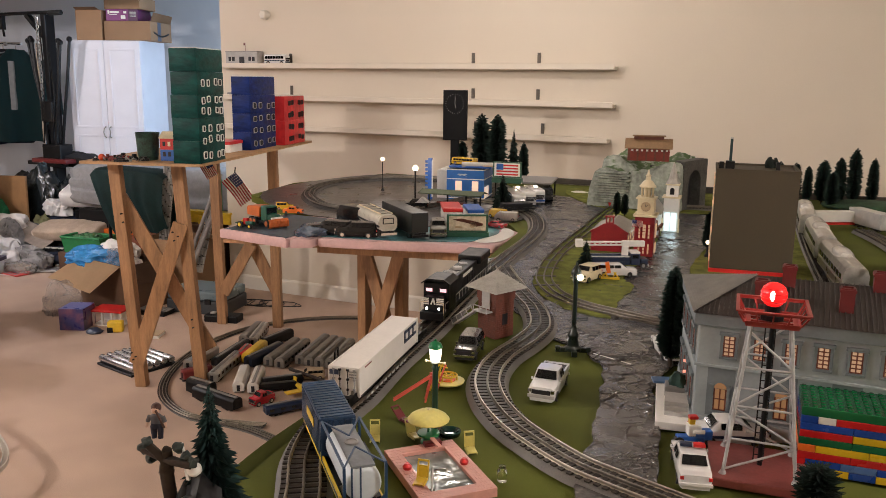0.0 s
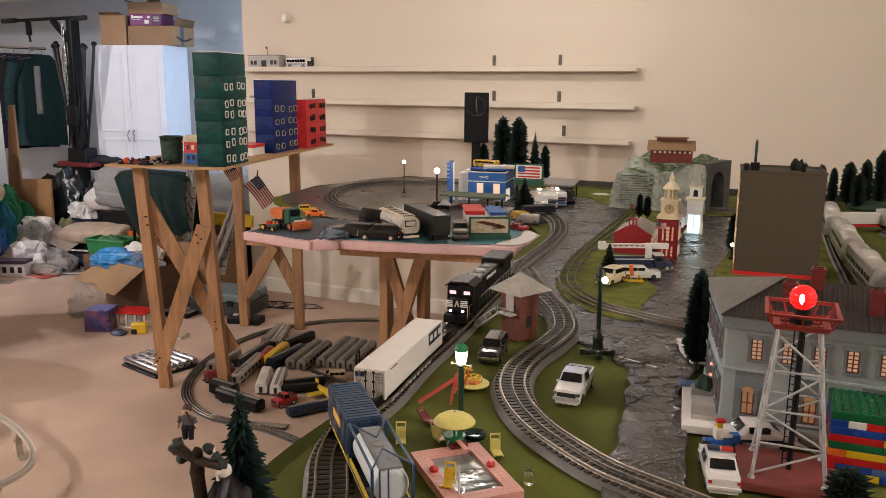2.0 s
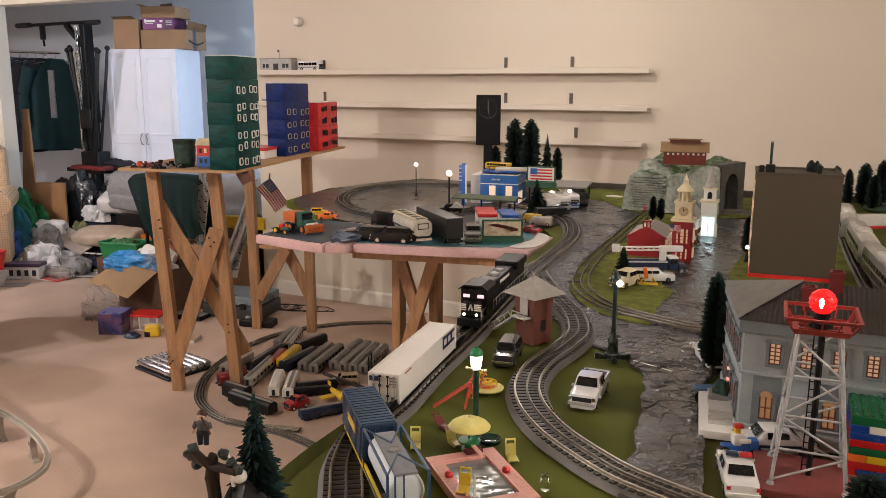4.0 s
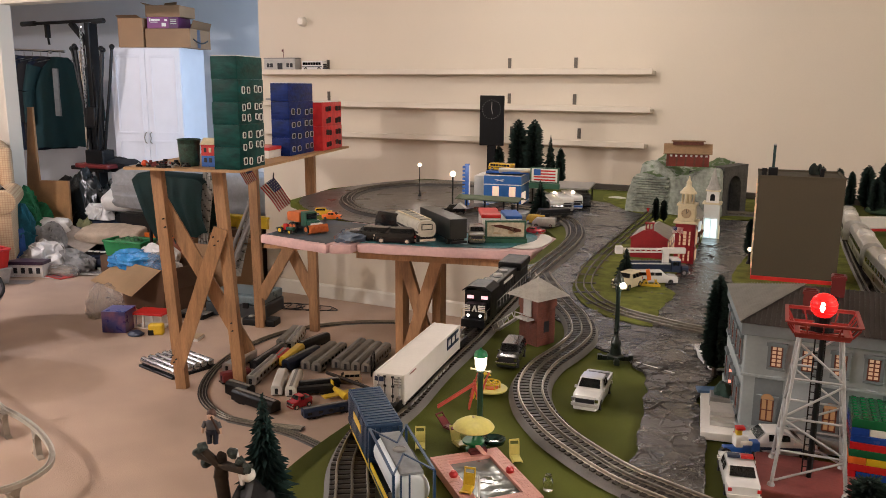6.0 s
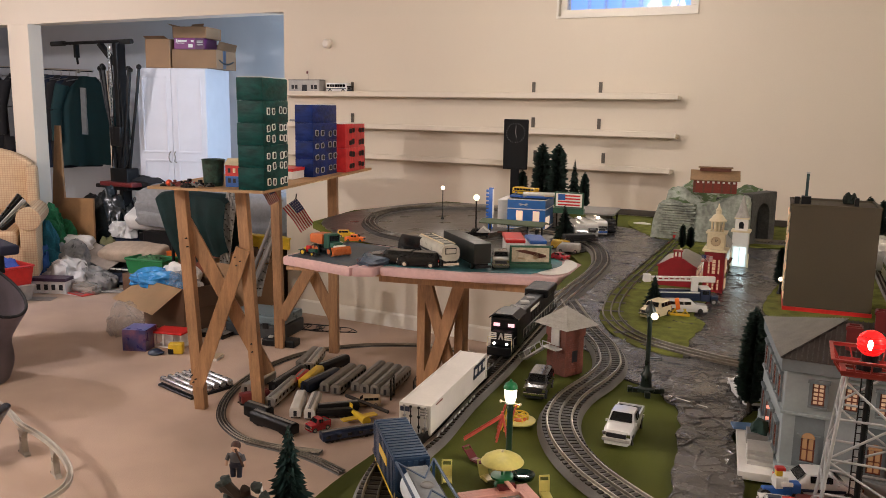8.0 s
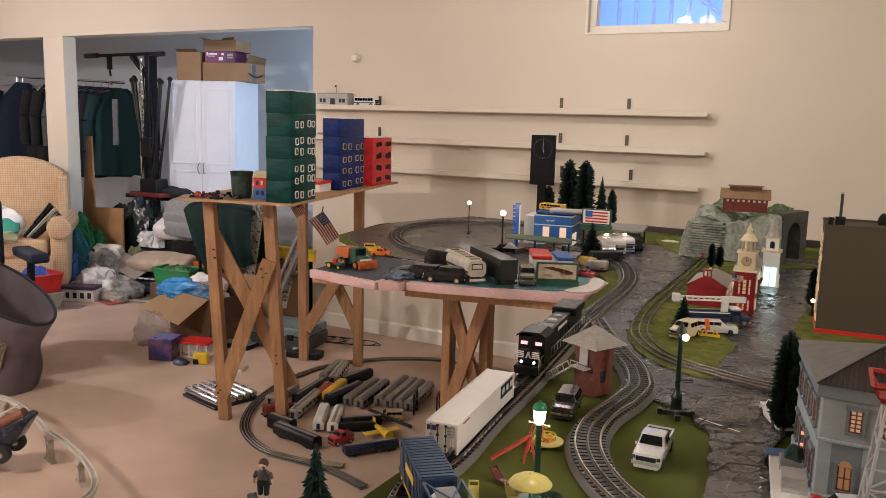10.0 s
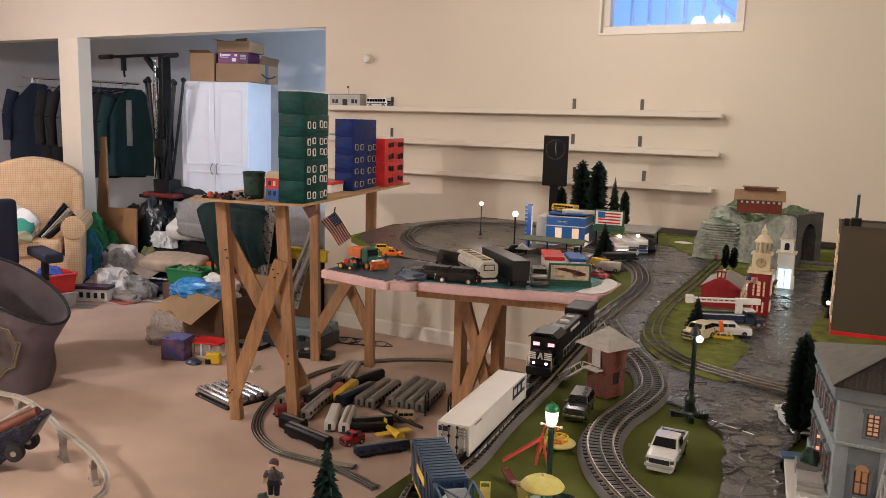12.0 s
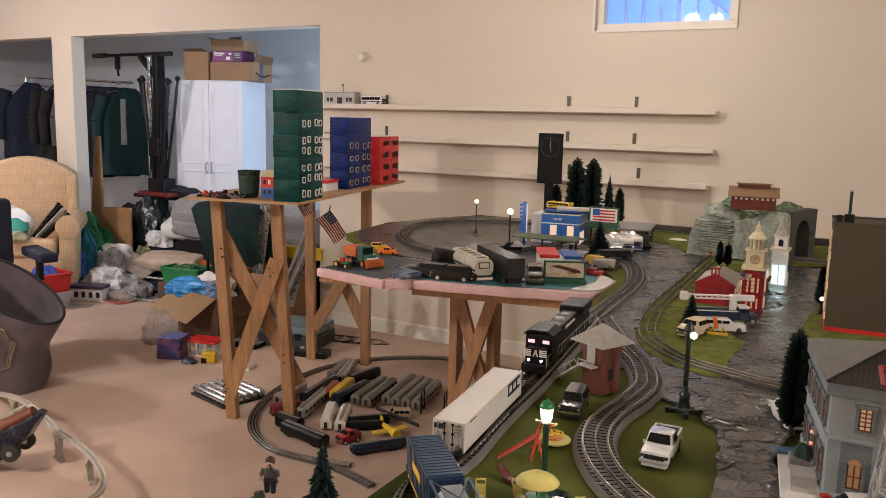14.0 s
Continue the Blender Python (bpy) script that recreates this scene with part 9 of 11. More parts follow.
spine_car((-0.164, 0.834, RAILZ), 43, 0.33, "flat car with yellow sills on the curve", True)
c2 = thing("shipping_container", "slate blue ribbed model container", "container", (-0.214, 0.886, RAILZ + 0.0085), 43, "model containers")
blk("box_body", -0.0235, 0.0235, -0.068, 0.068, 0, 0.052, M_BLUECONT, c2, bev=0.001)
ribs(c2, 0.047, 0.132, 0.003, 0.049, M_BLUECONT, 15)
bm = bmesh.new()
for k in range(15):
    y = -0.066 + (k + 0.5) * 0.132 / 15
    box(bm, -0.0215, 0.0215, y - 0.0026, y + 0.0026, 0.0515, 0.0532)
part("roof_rib", bm, M_BLUECONT, c2)
for k in range(6):
    bm = bmesh.new()
    box(bm, -0.0205 + k * 0.0077, -0.0160 + k * 0.0077, -0.0695, -0.0675, 0.004, 0.048)
    part("end_rib", bm, M_BLUECONT, c2)
blk("print_bar", -0.0252, -0.0242, -0.03, 0.02, 0.026, 0.037, M_YELLOW, c2)
tk = thing("tank_container", "white model tank in a blue lattice frame", "tank container", (-0.114, 0.781, RAILZ + 0.0085), 43, "model containers")
TL = 0.132
bm = bmesh.new()
rod(bm, (0, -TL / 2 + 0.006, 0.026), (0, TL / 2 - 0.006, 0.026), 0.0215, n=32)
soften(bm, 0.006, 3)
part("tank", bm, mat("pale_blue_tank_paint", (0.60, 0.655, 0.69), 0.35, var=0.05, size=25, bump=0.03), tk, smooth=True)
blk("walkway", -0.0135, 0.0135, -TL / 2 + 0.008, TL / 2 - 0.008, 0.0462, 0.0492, mat("walkway_grey", (0.22, 0.235, 0.25), 0.5, var=0.15, size=40), tk)
for y in (0.004,):
    bm = bmesh.new()
    lathe(bm, [(0.0085, 0.0494), (0.0085, 0.0512), (0.0068, 0.0518), (0.0062, 0.0506)], 18, (0, y, 0))
    part("hatch", bm, M_GREY, tk)
hw, hh2 = 0.0240, 0.053
for y in (-TL / 2, TL / 2):
    for a, b in (((-hw, y, 0), (hw, y, 0)), ((-hw, y, hh2), (hw, y, hh2)), ((-hw, y, 0), (-hw, y, hh2)), ((hw, y, 0), (hw, y, hh2)), ((-hw, y, 0.014), (-hw + 0.014, y, 0)), ((hw, y, 0.014), (hw - 0.014, y, 0))):
        bm = bmesh.new()
        beam(bm, a, b, 0.0030, 0.0030)
        part("frame_bar", bm, M_BLUEFRAME, tk)
for x in (-hw, hw):
    for z in (0, hh2):
        bm = bmesh.new()
        beam(bm, (x, -TL / 2, z), (x, TL / 2, z), 0.0026, 0.0026)
        part("frame_bar", bm, M_BLUEFRAME, tk)
for y0, y1 in ((-TL / 2, -TL / 2 + 0.050), (TL / 2, TL / 2 - 0.050)):
    for x in (-hw, hw):
        bm = bmesh.new()
        beam(bm, (x, y0, hh2 + 0.0003), (0, y1, hh2 + 0.0003), 0.0017, 0.0017)
        part("top_brace", bm, M_BLUEFRAME, tk)
for y in (-TL / 2 + 0.050, TL / 2 - 0.050):
    bm = bmesh.new()
    beam(bm, (-hw, y, hh2), (hw, y, hh2), 0.0022, 0.0022)
    part("top_bar", bm, M_BLUEFRAME, tk)
for x in (-0.016, -0.006):
    bm = bmesh.new()
    beam(bm, (x, -TL / 2 - 0.003, 0.002), (x, -TL / 2 - 0.003, hh2), 0.0018, 0.0018)
    part("ladder_rail", bm, M_BLUEFRAME, tk)
for k in range(6):
    bm = bmesh.new()
    beam(bm, (-0.016, -TL / 2 - 0.003, 0.007 + k * 0.008), (-0.006, -TL / 2 - 0.003, 0.007 + k * 0.008), 0.0014, 0.0014)
    part("rung", bm, M_BLUEFRAME, tk)
blk("side_print", 0.0210, 0.0222, -0.02, 0.03, 0.030, 0.036, M_NAVY, tk)


# silver coaches on the far track
def coach_car(at, rz, label):
    o = thing("passenger_coach", label, "passenger coach", at, rz, "silver passenger coaches")
    resize(o, 0.90)
    bm = bmesh.new()
    prof = [(-0.032, 0.012), (-0.032, 0.060), (-0.026, 0.078), (-0.012, 0.086), (0.012, 0.086), (0.026, 0.078), (0.032, 0.060), (0.032, 0.012)]
    a = [bm.verts.new((x, -0.20, z)) for x, z in prof]
    b = [bm.verts.new((x, 0.20, z)) for x, z in prof]
    bm.faces.new(a)
    bm.faces.new(b[::-1])
    for k in range(8):
        bm.faces.new((a[k], a[(k + 1) % 8], b[(k + 1) % 8], b[k]))
    soften(bm, 0.003)
    part("body", bm, M_SILVER, o, smooth=True)
    bm = bmesh.new()
    lathe(bm, [(0.026, 0.070), (0.025, 0.084), (0.018, 0.092), (0.006, 0.094)], 20)
    for v in bm.verts:
        v.co.y *= 3.6
    part("vista_dome", bm, mat("milky_dome_plastic", (0.62, 0.60, 0.56), 0.25), o, smooth=True)
    for k in range(9):
        for s in (-1, 1):
            blk("window", s * 0.0325 - 0.0006, s * 0.0325 + 0.0006, -0.18 + k * 0.04, -0.152 + k * 0.04, 0.046, 0.060, M_DARKGLASS, o)
    for s in (-1, 1):
        blk("flute_band", s * 0.0328 - 0.0006, s * 0.0328 + 0.0006, -0.195, 0.195, 0.020, 0.038, M_STEEL, o)
    for y in (-0.14, 0.14):
        bogie(o, y)
    return o


coach_car((0.367, 3.06, RAILZ), 3, "silver streamlined passenger coach with a dome")
coach_car((0.408, 2.645, RAILZ), 5, "silver streamlined passenger coach behind the tall block")
coach_car((0.455, 2.235, RAILZ), 8, "silver streamlined passenger coach end of train")
rf = thing("red_flat_car", "bright red flat car with a pale container", "flat car", (0.485, 3.24, ZL + 0.001), -62)
resize(rf, 0.80)
blk("deck", -0.026, 0.026, -0.15, 0.15, 0.015, 0.026, M_RED, rf, bev=0.002)
for y in (-0.10, 0.10):
    bogie(rf, y)
blk("load", -0.026, 0.026, -0.17, 0.10, 0.028, 0.075, M_CONT, rf, bev=0.002)
o = thing("grey_box_car", "grey box car on the curved siding", "box car", (0.575, 3.20, ZL + 0.010), -150)
resize(o, 0.78)
blk("box_body", -0.030, 0.030, -0.12, 0.12, 0.012, 0.082, M_LTGREY, o, bev=0.003)
for y in (-0.08, 0.08):
    bogie(o, y)

# ---- trees ----
M_NEEDLE = mat("dark_green_needles", (0.014, 0.034, 0.026), 0.85, var=0.45, size=40, bump=0.2, random_tone=0.15)
M_NEEDLE2 = mat("blue_green_needles", (0.014, 0.046, 0.043), 0.85, var=0.4, size=40, bump=0.2)
M_BARK = mat("dark_bark", (0.035, 0.022, 0.014), 0.9, var=0.3, size=60, bump=0.4)


def conifer(at, h, r, seed, label, mtl=None, slim=False, rows=22, per=26, group="model conifers", lean=0.0):
    """A tapered trunk, limbs, and a crown of many small needle blades with gaps."""
    rnd = random.Random(seed)
    o = thing("conifer", label, "model tree", at, rnd.uniform(0, 360), group)
    bm = bmesh.new()
    rod(bm, (0, 0, 0), (lean, 0, h * 0.96), h * 0.022, h * 0.005, 8)
    for k in range(14):
        a, f = rnd.uniform(0, 6.28), 0.15 + 0.055 * k
        q = r * (1 - f) * 0.7
        rod(bm, (0, 0, h * f), (q * math.cos(a), q * math.sin(a), h * f + q * 0.15), h * 0.006, h * 0.002, 5)
    part("trunk", bm, M_BARK, o)
    bm = bmesh.new()
    for i in range(rows):
        f = i / (rows - 1)
        if slim:
            rr = r * min(1, 0.65 + 3 * f) * (1 - 0.30 * f) * math.sqrt(max(0.05, 1 - (max(0, f - 0.68) / 0.32) ** 2))
        else:
            rr = r * (1 - f) ** 0.85 * (1.12 if i % 3 == 0 else 0.86) + r * 0.05
        z = h * (0.10 + 0.88 * f)
        n = max(6, int(per * (0.35 + rr / r)))
        for k in range(n):
            a = k * math.tau / n + rnd.uniform(-0.25, 0.25)
            reach = rr * rnd.uniform(0.72, 1.18)
            drop = rnd.uniform(-0.30, 0.10) * rr if not slim else rnd.uniform(0.0, 0.5) * rr
            w = 0.22 * rr + 0.012 * h
            d = Vector((math.cos(a), math.sin(a), 0))
            s = Vector((-d.y, d.x, 0))
            c = Vector((0, 0, z + rnd.uniform(-0.02, 0.02) * h))
            t = c + d * reach + Vector((0, 0, drop))
            m = c + d * reach * 0.55 + Vector((0, 0, drop * 0.3 + 0.012 * h))
            vs = [bm.verts.new(p) for p in (c, m + s * w * 0.5, t, m - s * w * 0.5)]
            bm.faces.new(vs)
            vs = [bm.verts.new(p) for p in (c - Vector((0, 0, 0.02 * h)), m + Vector((0, 0, w * 0.55)), t, m - Vector((0, 0, w * 0.45)))]
            bm.faces.new(vs)
    me_ob = part("crown", bm, mtl or M_NEEDLE, o)
    return o


conifer((0.160, 1.432, ZL + 0.004), 0.182, 0.027, 1, "dark slim model conifer beside the station", slim=True, rows=34, per=34)
conifer((-0.752, 3.065, ZL), 0.140, 0.042, 2, "small dark model spruce in front of the depot")
conifer((-0.158, 2.072, ZL + 0.004), 0.092, 0.026, 3, "small dark model spruce by the lamp post")
for k, (x, y, h, r, sl) in enumerate(((-1.185, 3.93, 0.342, 0.058, True), (-1.100, 3.93, 0.338, 0.062, True), (-1.010, 3.93, 0.265, 0.046, False), (-0.955, 3.93, 0.205, 0.032, True), (-1.300, 3.95, 0.20, 0.04, True))):
    conifer((x, y, ZL), h, r, 10 + k, "tall dark model conifer at the far edge", slim=sl)
for k, (x, y, h, r) in enumerate(((-0.295, 3.085, 0.095, 0.017), (-0.268, 3.10, 0.085, 0.018))):
    conifer((x, y, ZL + 0.004), h, r, 20 + k, "dark model conifer at the foot of the mountain", slim=True)
for k, (x, y, h, r) in enumerate(((0.315, 3.92, 0.155, 0.046), (0.365, 3.86, 0.150, 0.036), (0.425, 3.86, 0.175, 0.056), (0.49, 3.90, 0.185, 0.050), (0.545, 3.88, 0.225, 0.052), (0.62, 3.93, 0.185, 0.042), (0.25, 3.9, 0.16, 0.040), (0.46, 3.75, 0.14, 0.05))):
    conifer((x, y, ZL), h * 1.08, r * 0.70, 30 + k, "dark model conifer in the grove at the far edge", slim=True)
for k, (x, y, h, r) in enumerate(((0.100, 2.55, 0.12, 0.022), (0.105, 2.62, 0.10, 0.02))):
    conifer((x, y, ZL + 0.004), h, r, 45 + k, "dark model conifer beside the tall block", slim=True)
conifer((0.398, 1.005, ZL), 0.055, 0.030, 50, "low dark model bush in front of the brick stack", slim=True, rows=16)
conifer((-0.205, 0.640, ZL), 0.180, 0.040, 51, "dark blue green model spruce in front of the board", M_NEEDLE2, rows=30, per=30)
blob("hedge_hill", (0.62, 3.80, ZL), (0.20, 0.12, 0.035), mat("dark_green_hill", (0.02, 0.05, 0.022), 0.95, var=0.3, size=30, bump=0.6), "dark green flocked hill at the far edge", "model hill", 51.0, 0.12)


# ---- lamps ----
def street_light(at, h, r_bulb, mtl_bulb, power, colour, label, base=0.008, pole=0.0022):
    o = thing("street_lamp", label, "model street lamp", at, 0, "model street lamps")
    bm = bmesh.new()
    lathe(bm, [(base, 0), (base, 0.004), (base * 0.55, 0.010), (pole * 1.4, 0.022), (pole, 0.03), (pole, h - r_bulb * 1.6), (pole * 2.2, h - r_bulb * 1.3)], 14)
    part("post", bm, M_BLACK, o, smooth=True)
    bm = bmesh.new()
    bmesh.ops.create_uvsphere(bm, u_segments=18, v_segments=12, radius=r_bulb, matrix=Matrix.Translation((0, 0, h - r_bulb * 0.4)))
    g = part("globe", bm, mtl_bulb, o, "lit white globe", smooth=True)
    g.visible_shadow = False
    lamp("street_lamp_light", "POINT", (at[0], at[1], at[2] + h - r_bulb * 0.4), power, colour, r_bulb)
    return o


M_GLOBE = glow("warm_globe", (1.0, 0.78, 0.52), 3.2)
street_light((-1.44, 3.33, ZL), 0.150, 0.0095, M_GLOBE, 0.25, WARM, "dark model street lamp with a lit globe")
street_light((-1.118, 3.015, ZL), 0.155, 0.0125, M_GLOBE, 0.35, WARM, "dark model street lamp with a bright globe", 0.020, 0.0035)
street_light((0.108, 2.46, ZL + 0.004), 0.045, 0.006, M_GLOBE, 0.05, WARM, "low model lamp by the tall block")
street_light((-0.385, 3.36, ZL + 0.004), 0.055, 0.004, M_GLOBE, 0.02, WARM, "tiny model lamp by the mountain")
# green park lamp
gl = thing("park_lamp", "dark green model park lamp with a lit lantern", "model street lamp", (-0.0985, 0.985, ZL), 0, "model street lamps")
resize(gl, 0.95)
bm = bmesh.new()
lathe(bm, [(0.011, 0), (0.011, 0.003), (0.0058, 0.008), (0.0048, 0.02), (0.0042, 0.105), (0.0052, 0.112), (0.0035, 0.116), (0.0075, 0.120)], 16)
part("post", bm, paint("dark_green_post", (0.010, 0.045, 0.025), 0.35), gl, smooth=True)
bm = bmesh.new()
rod(bm, (-0.015, 0, 0.1205), (0.015, 0, 0.1205), 0.0010, n=8)
for s in (-1, 1):
    bmesh.ops.create_uvsphere(bm, u_segments=8, v_segments=6, radius=0.0022, matrix=Matrix.Translation((s * 0.015, 0, 0.1205)))
part("ladder_bar", bm, M_CREAM, gl)
bm = bmesh.new()
lathe(bm, [(0.0062, 0.1215), (0.0082, 0.127), (0.0094, 0.140), (0.0090, 0.1425)], 20)
g = part("lantern", bm, glow("bright_lantern", (1.0, 0.86, 0.66), 2.6), gl, "glowing white lantern", smooth=True)
g.visible_shadow = False
bm = bmesh.new()
lathe(bm, [(0.0104, 0.1425), (0.0102, 0.1450), (0.0082, 0.1495), (0.004, 0.1520), (0.0018, 0.1530), (0.0022, 0.1545), (0.0006, 0.156)], 20)
part("cap", bm, paint("bright_green_plastic", (0.01, 0.20, 0.07), 0.3), gl, "bright green domed cap", smooth=True)
lamp("park_lamp_light", "POINT", (-0.0985, 0.985, ZL + 0.128), 0.22, WARM, 0.011)
# black iron lamp on a clawed base
M_IRON = paint("green_black_iron", (0.010, 0.018, 0.014), 0.3)
il = thing("iron_lamp", "black iron model lamp on a four-clawed base", "model street lamp", (-0.020, 1.440, ZL + 0.002), 20, "model street lamps")
bm = bmesh.new()
lathe(bm, [(0.016, 0.004), (0.016, 0.010), (0.011, 0.013), (0.0085, 0.028), (0.0100, 0.031), (0.0098, 0.037), (0.0060, 0.041), (0.0045, 0.052), (0.0040, 0.140), (0.0062, 0.144), (0.0030, 0.146), (0.0020, 0.150)], 18)
part("post", bm, M_IRON, il, smooth=True)
for k in range(4):
    bm = bmesh.new()
    a = k * math.pi / 2
    box(bm, 0.010, 0.031, -0.004, 0.004, 0, 0.009, Matrix.Rotation(a, 4, "Z"))
    box(bm, 0.024, 0.033, -0.005, 0.005, 0, 0.011, Matrix.Rotation(a, 4, "Z"))
    soften(bm, 0.0015)
    part("claw", bm, M_IRON, il)
bm = bmesh.new()
rod(bm, (0, 0, 0.066), (0.024, 0, 0.068), 0.0015, n=6)
rod(bm, (0.024, -0.005, 0.064), (0.024, -0.005, 0.072), 0.0012, n=6)
rod(bm, (0.010, -0.005, 0.064), (0.024, -0.005, 0.064), 0.0012, n=6)
part("bracket", bm, M_IRON, il)
bm = bmesh.new()
bmesh.ops.create_uvsphere(bm, u_segments=18, v_segments=12, radius=0.0064, matrix=Matrix.Translation((0.007, -0.006, 0.146)))
g = part("globe", bm, M_GLOBE, il, "lit warm globe", smooth=True)
g.visible_shadow = False
bm = bmesh.new()
lathe(bm, [(0.0095, 0.152), (0.0098, 0.154), (0.0080, 0.160), (0.0046, 0.165), (0.0018, 0.169), (0.0022, 0.171), (0.0005, 0.174)], 18)
part("hood", bm, M_IRON, il, smooth=True)
for k in range(4):
    a = k * math.pi / 2 + 0.6
    bm = bmesh.new()
    rod(bm, (0.006 * math.cos(a), 0.006 * math.sin(a), 0.134), (0.0088 * math.cos(a), 0.0088 * math.sin(a), 0.153), 0.0008, n=6)
    part("lantern_bar", bm, M_IRON, il)
lamp("iron_lamp_light", "POINT", (-0.008, 1.438, ZL + 0.148), 0.22, WARM, 0.011)

# ---- rotating beacon tower ----
bt = thing("beacon_tower", "silver lattice beacon tower with a glowing red lamp", "model beacon", (0.328, 1.072, ZL), 4)
blk("base_plate", -0.064, 0.064, -0.060, 0.058, 0, 0.012, mat("dull_red_base", (0.235, 0.060, 0.052), 0.4, var=0.15), bt, bev=0.002)
BH, B0, B1 = 0.206, 0.043, 0.0235
cor = [(-1, -1), (1, -1), (1, 1), (-1, 1)]


def bpt(c, f):
    w0 = B0 + (B1 - B0) * f
    return Vector((c[0] * w0, c[1] * w0, 0.012 + f * (BH - 0.012)))


M_ALU = mat("silver_lattice_plastic", (0.44, 0.45, 0.46), 0.42, 0.25, var=0.15, size=50)
for c in cor:
    bm = bmesh.new()
    rod(bm, bpt(c, 0), bpt(c, 1), 0.0024, 0.0020, 10)
    bmesh.ops.create_cone(bm, segments=10, radius1=0.0050, radius2=0.0036, depth=0.004, cap_ends=True, matrix=Matrix.Translation(bpt(c, 0) + Vector((0, 0, 0.002))))
    part("leg", bm, M_ALU, bt, smooth=True)
lv = (0.02, 0.24, 0.46, 0.72, 0.97)
for i in range(4):
    for k in range(4):
        a, b = cor[k], cor[(k + 1) % 4]
        if i:
            bm = bmesh.new()
            rod(bm, bpt(a, lv[i]), bpt(b, lv[i]), 0.0016, n=8)
            part("cross_bar", bm, M_ALU, bt, smooth=True)
        bm = bmesh.new()
        if i % 2:
            a, b = b, a
        rod(bm, bpt(a, lv[i] + 0.01), bpt(b, lv[i + 1] - 0.015), 0.0016, n=8)
        part("diagonal", bm, M_ALU, bt, smooth=True)
bm = bmesh.new()
for x in (-0.006, 0.006):
    rod(bm, (x, 0.012, 0.012), (x, 0.004, BH), 0.0009, n=6)
for k in range(16):
    z = 0.02 + k * 0.0105
    rod(bm, (-0.006, 0.012 - 0.008 * k / 16, z), (0.006, 0.012 - 0.008 * k / 16, z), 0.0008, n=5)
part("ladder", bm, M_BLACK, bt)
bm = bmesh.new()
rod(bm, (0.002, 0, 0.012), (0.002, 0, BH + 0.01), 0.0034, n=10)
part("drive_shaft", bm, M_BLACK, bt)
M_GAL = mat("red_gallery_plastic", (0.26, 0.030, 0.028), 0.35, var=0.15, size=40)
for s in (-1, 1):
    blk("floor_bar", -0.031, 0.031, s * 0.028 - 0.003, s * 0.028 + 0.003, BH, BH + 0.004, M_GAL, bt, bev=0.0006)
    blk("floor_bar", s * 0.028 - 0.003, s * 0.028 + 0.003, -0.025, 0.025, BH, BH + 0.004, M_GAL, bt, bev=0.0006)
    blk("floor_bar", -0.025, 0.025, s * 0.010 - 0.002, s * 0.010 + 0.002, BH + 0.0005, BH + 0.0035, M_GAL, bt)
for k in range(4):
    m = Matrix.Rotation(k * math.pi / 2, 4, "Z")
    bm = bmesh.new()
    # sloping side with an open slot below a flat top rail
    for (h0, z0), (h1, z1), th in (((0.0315, BH + 0.002), (0.0330, BH + 0.007), 0.0012), ((0.0400, BH + 0.0185), (0.0415, BH + 0.0215), 0.0012)):
        vs = [m @ Vector(v) for v in ((-h0, -h0, z0), (h0, -h0, z0), (h1, -h1, z1), (-h1, -h1, z1))]
        ws = [v + m @ Vector((0, th, 0)) for v in vs]
        A, B = [bm.verts.new(v) for v in vs], [bm.verts.new(v) for v in ws]
        bm.faces.new(A)
        bm.faces.new(B[::-1])
        for q in range(4):
            bm.faces.new((A[q], A[(q + 1) % 4], B[(q + 1) % 4], B[q]))
    for f in (-1, -0.5, 0, 0.5, 1):
        beam(bm, m @ Vector((0.033 * f, -0.0325, BH + 0.006)), m @ Vector((0.0402 * f, -0.0400, BH + 0.019)), 0.0019, 0.0015)
    a5, b5 = m @ Vector((-0.0425, -0.0415, BH + 0.022)), m @ Vector((0.0425, -0.0415, BH + 0.022))
    beam(bm, a5, b5, 0.0042, 0.0014, m @ Vector((0, 1, 0)))
    part("gallery_rail", bm, M_GAL, bt)
bm = bmesh.new()
lathe(bm, [(0.014, BH + 0.004), (0.014, BH + 0.010), (0.009, BH + 0.014), (0.010, BH + 0.022)], 18)
part("lamp_base", bm, M_BLACK, bt)
bm = bmesh.new()
bmesh.ops.create_uvsphere(bm, u_segments=24, v_segments=16, radius=0.0158, matrix=Matrix.Translation((0, 0, BH + 0.036)))
g = part("red_lamp", bm, mat("red_lens", (0.65, 0.01, 0.01), 0.1, var=0.02, bump=0, emit=(1.0, 0.008, 0.008), power=1.6), bt, "glowing red lens", smooth=True)
g.visible_shadow = False
bm = bmesh.new()
bmesh.ops.create_uvsphere(bm, u_segments=14, v_segments=10, radius=1, matrix=Matrix.Translation((-0.002, -0.0145, BH + 0.037)) @ Matrix.Diagonal((0.0032, 0.0022, 0.0065, 1)))
part("filament", bm, glow("hot_red_white", (1.0, 0.75, 0.65), 7), bt)
for z in (0.028, 0.033, 0.039, 0.045):
    bm = bmesh.new()
    q = math.sqrt(max(0.0001, 0.0162 ** 2 - (z - 0.036) ** 2))
    pts = [Vector((q * math.cos(k * math.tau / 24), q * math.sin(k * math.tau / 24), BH + z)) for k in range(25)]
    tube(bm, pts[:-1], 0.0006, 5, True)
    part("lens_ring", bm, M_RED, bt)
lamp("beacon_light", "POINT", (0.328, 1.072, ZL + BH + 0.036), 0.10, (1.0, 0.05, 0.04), 0.019)

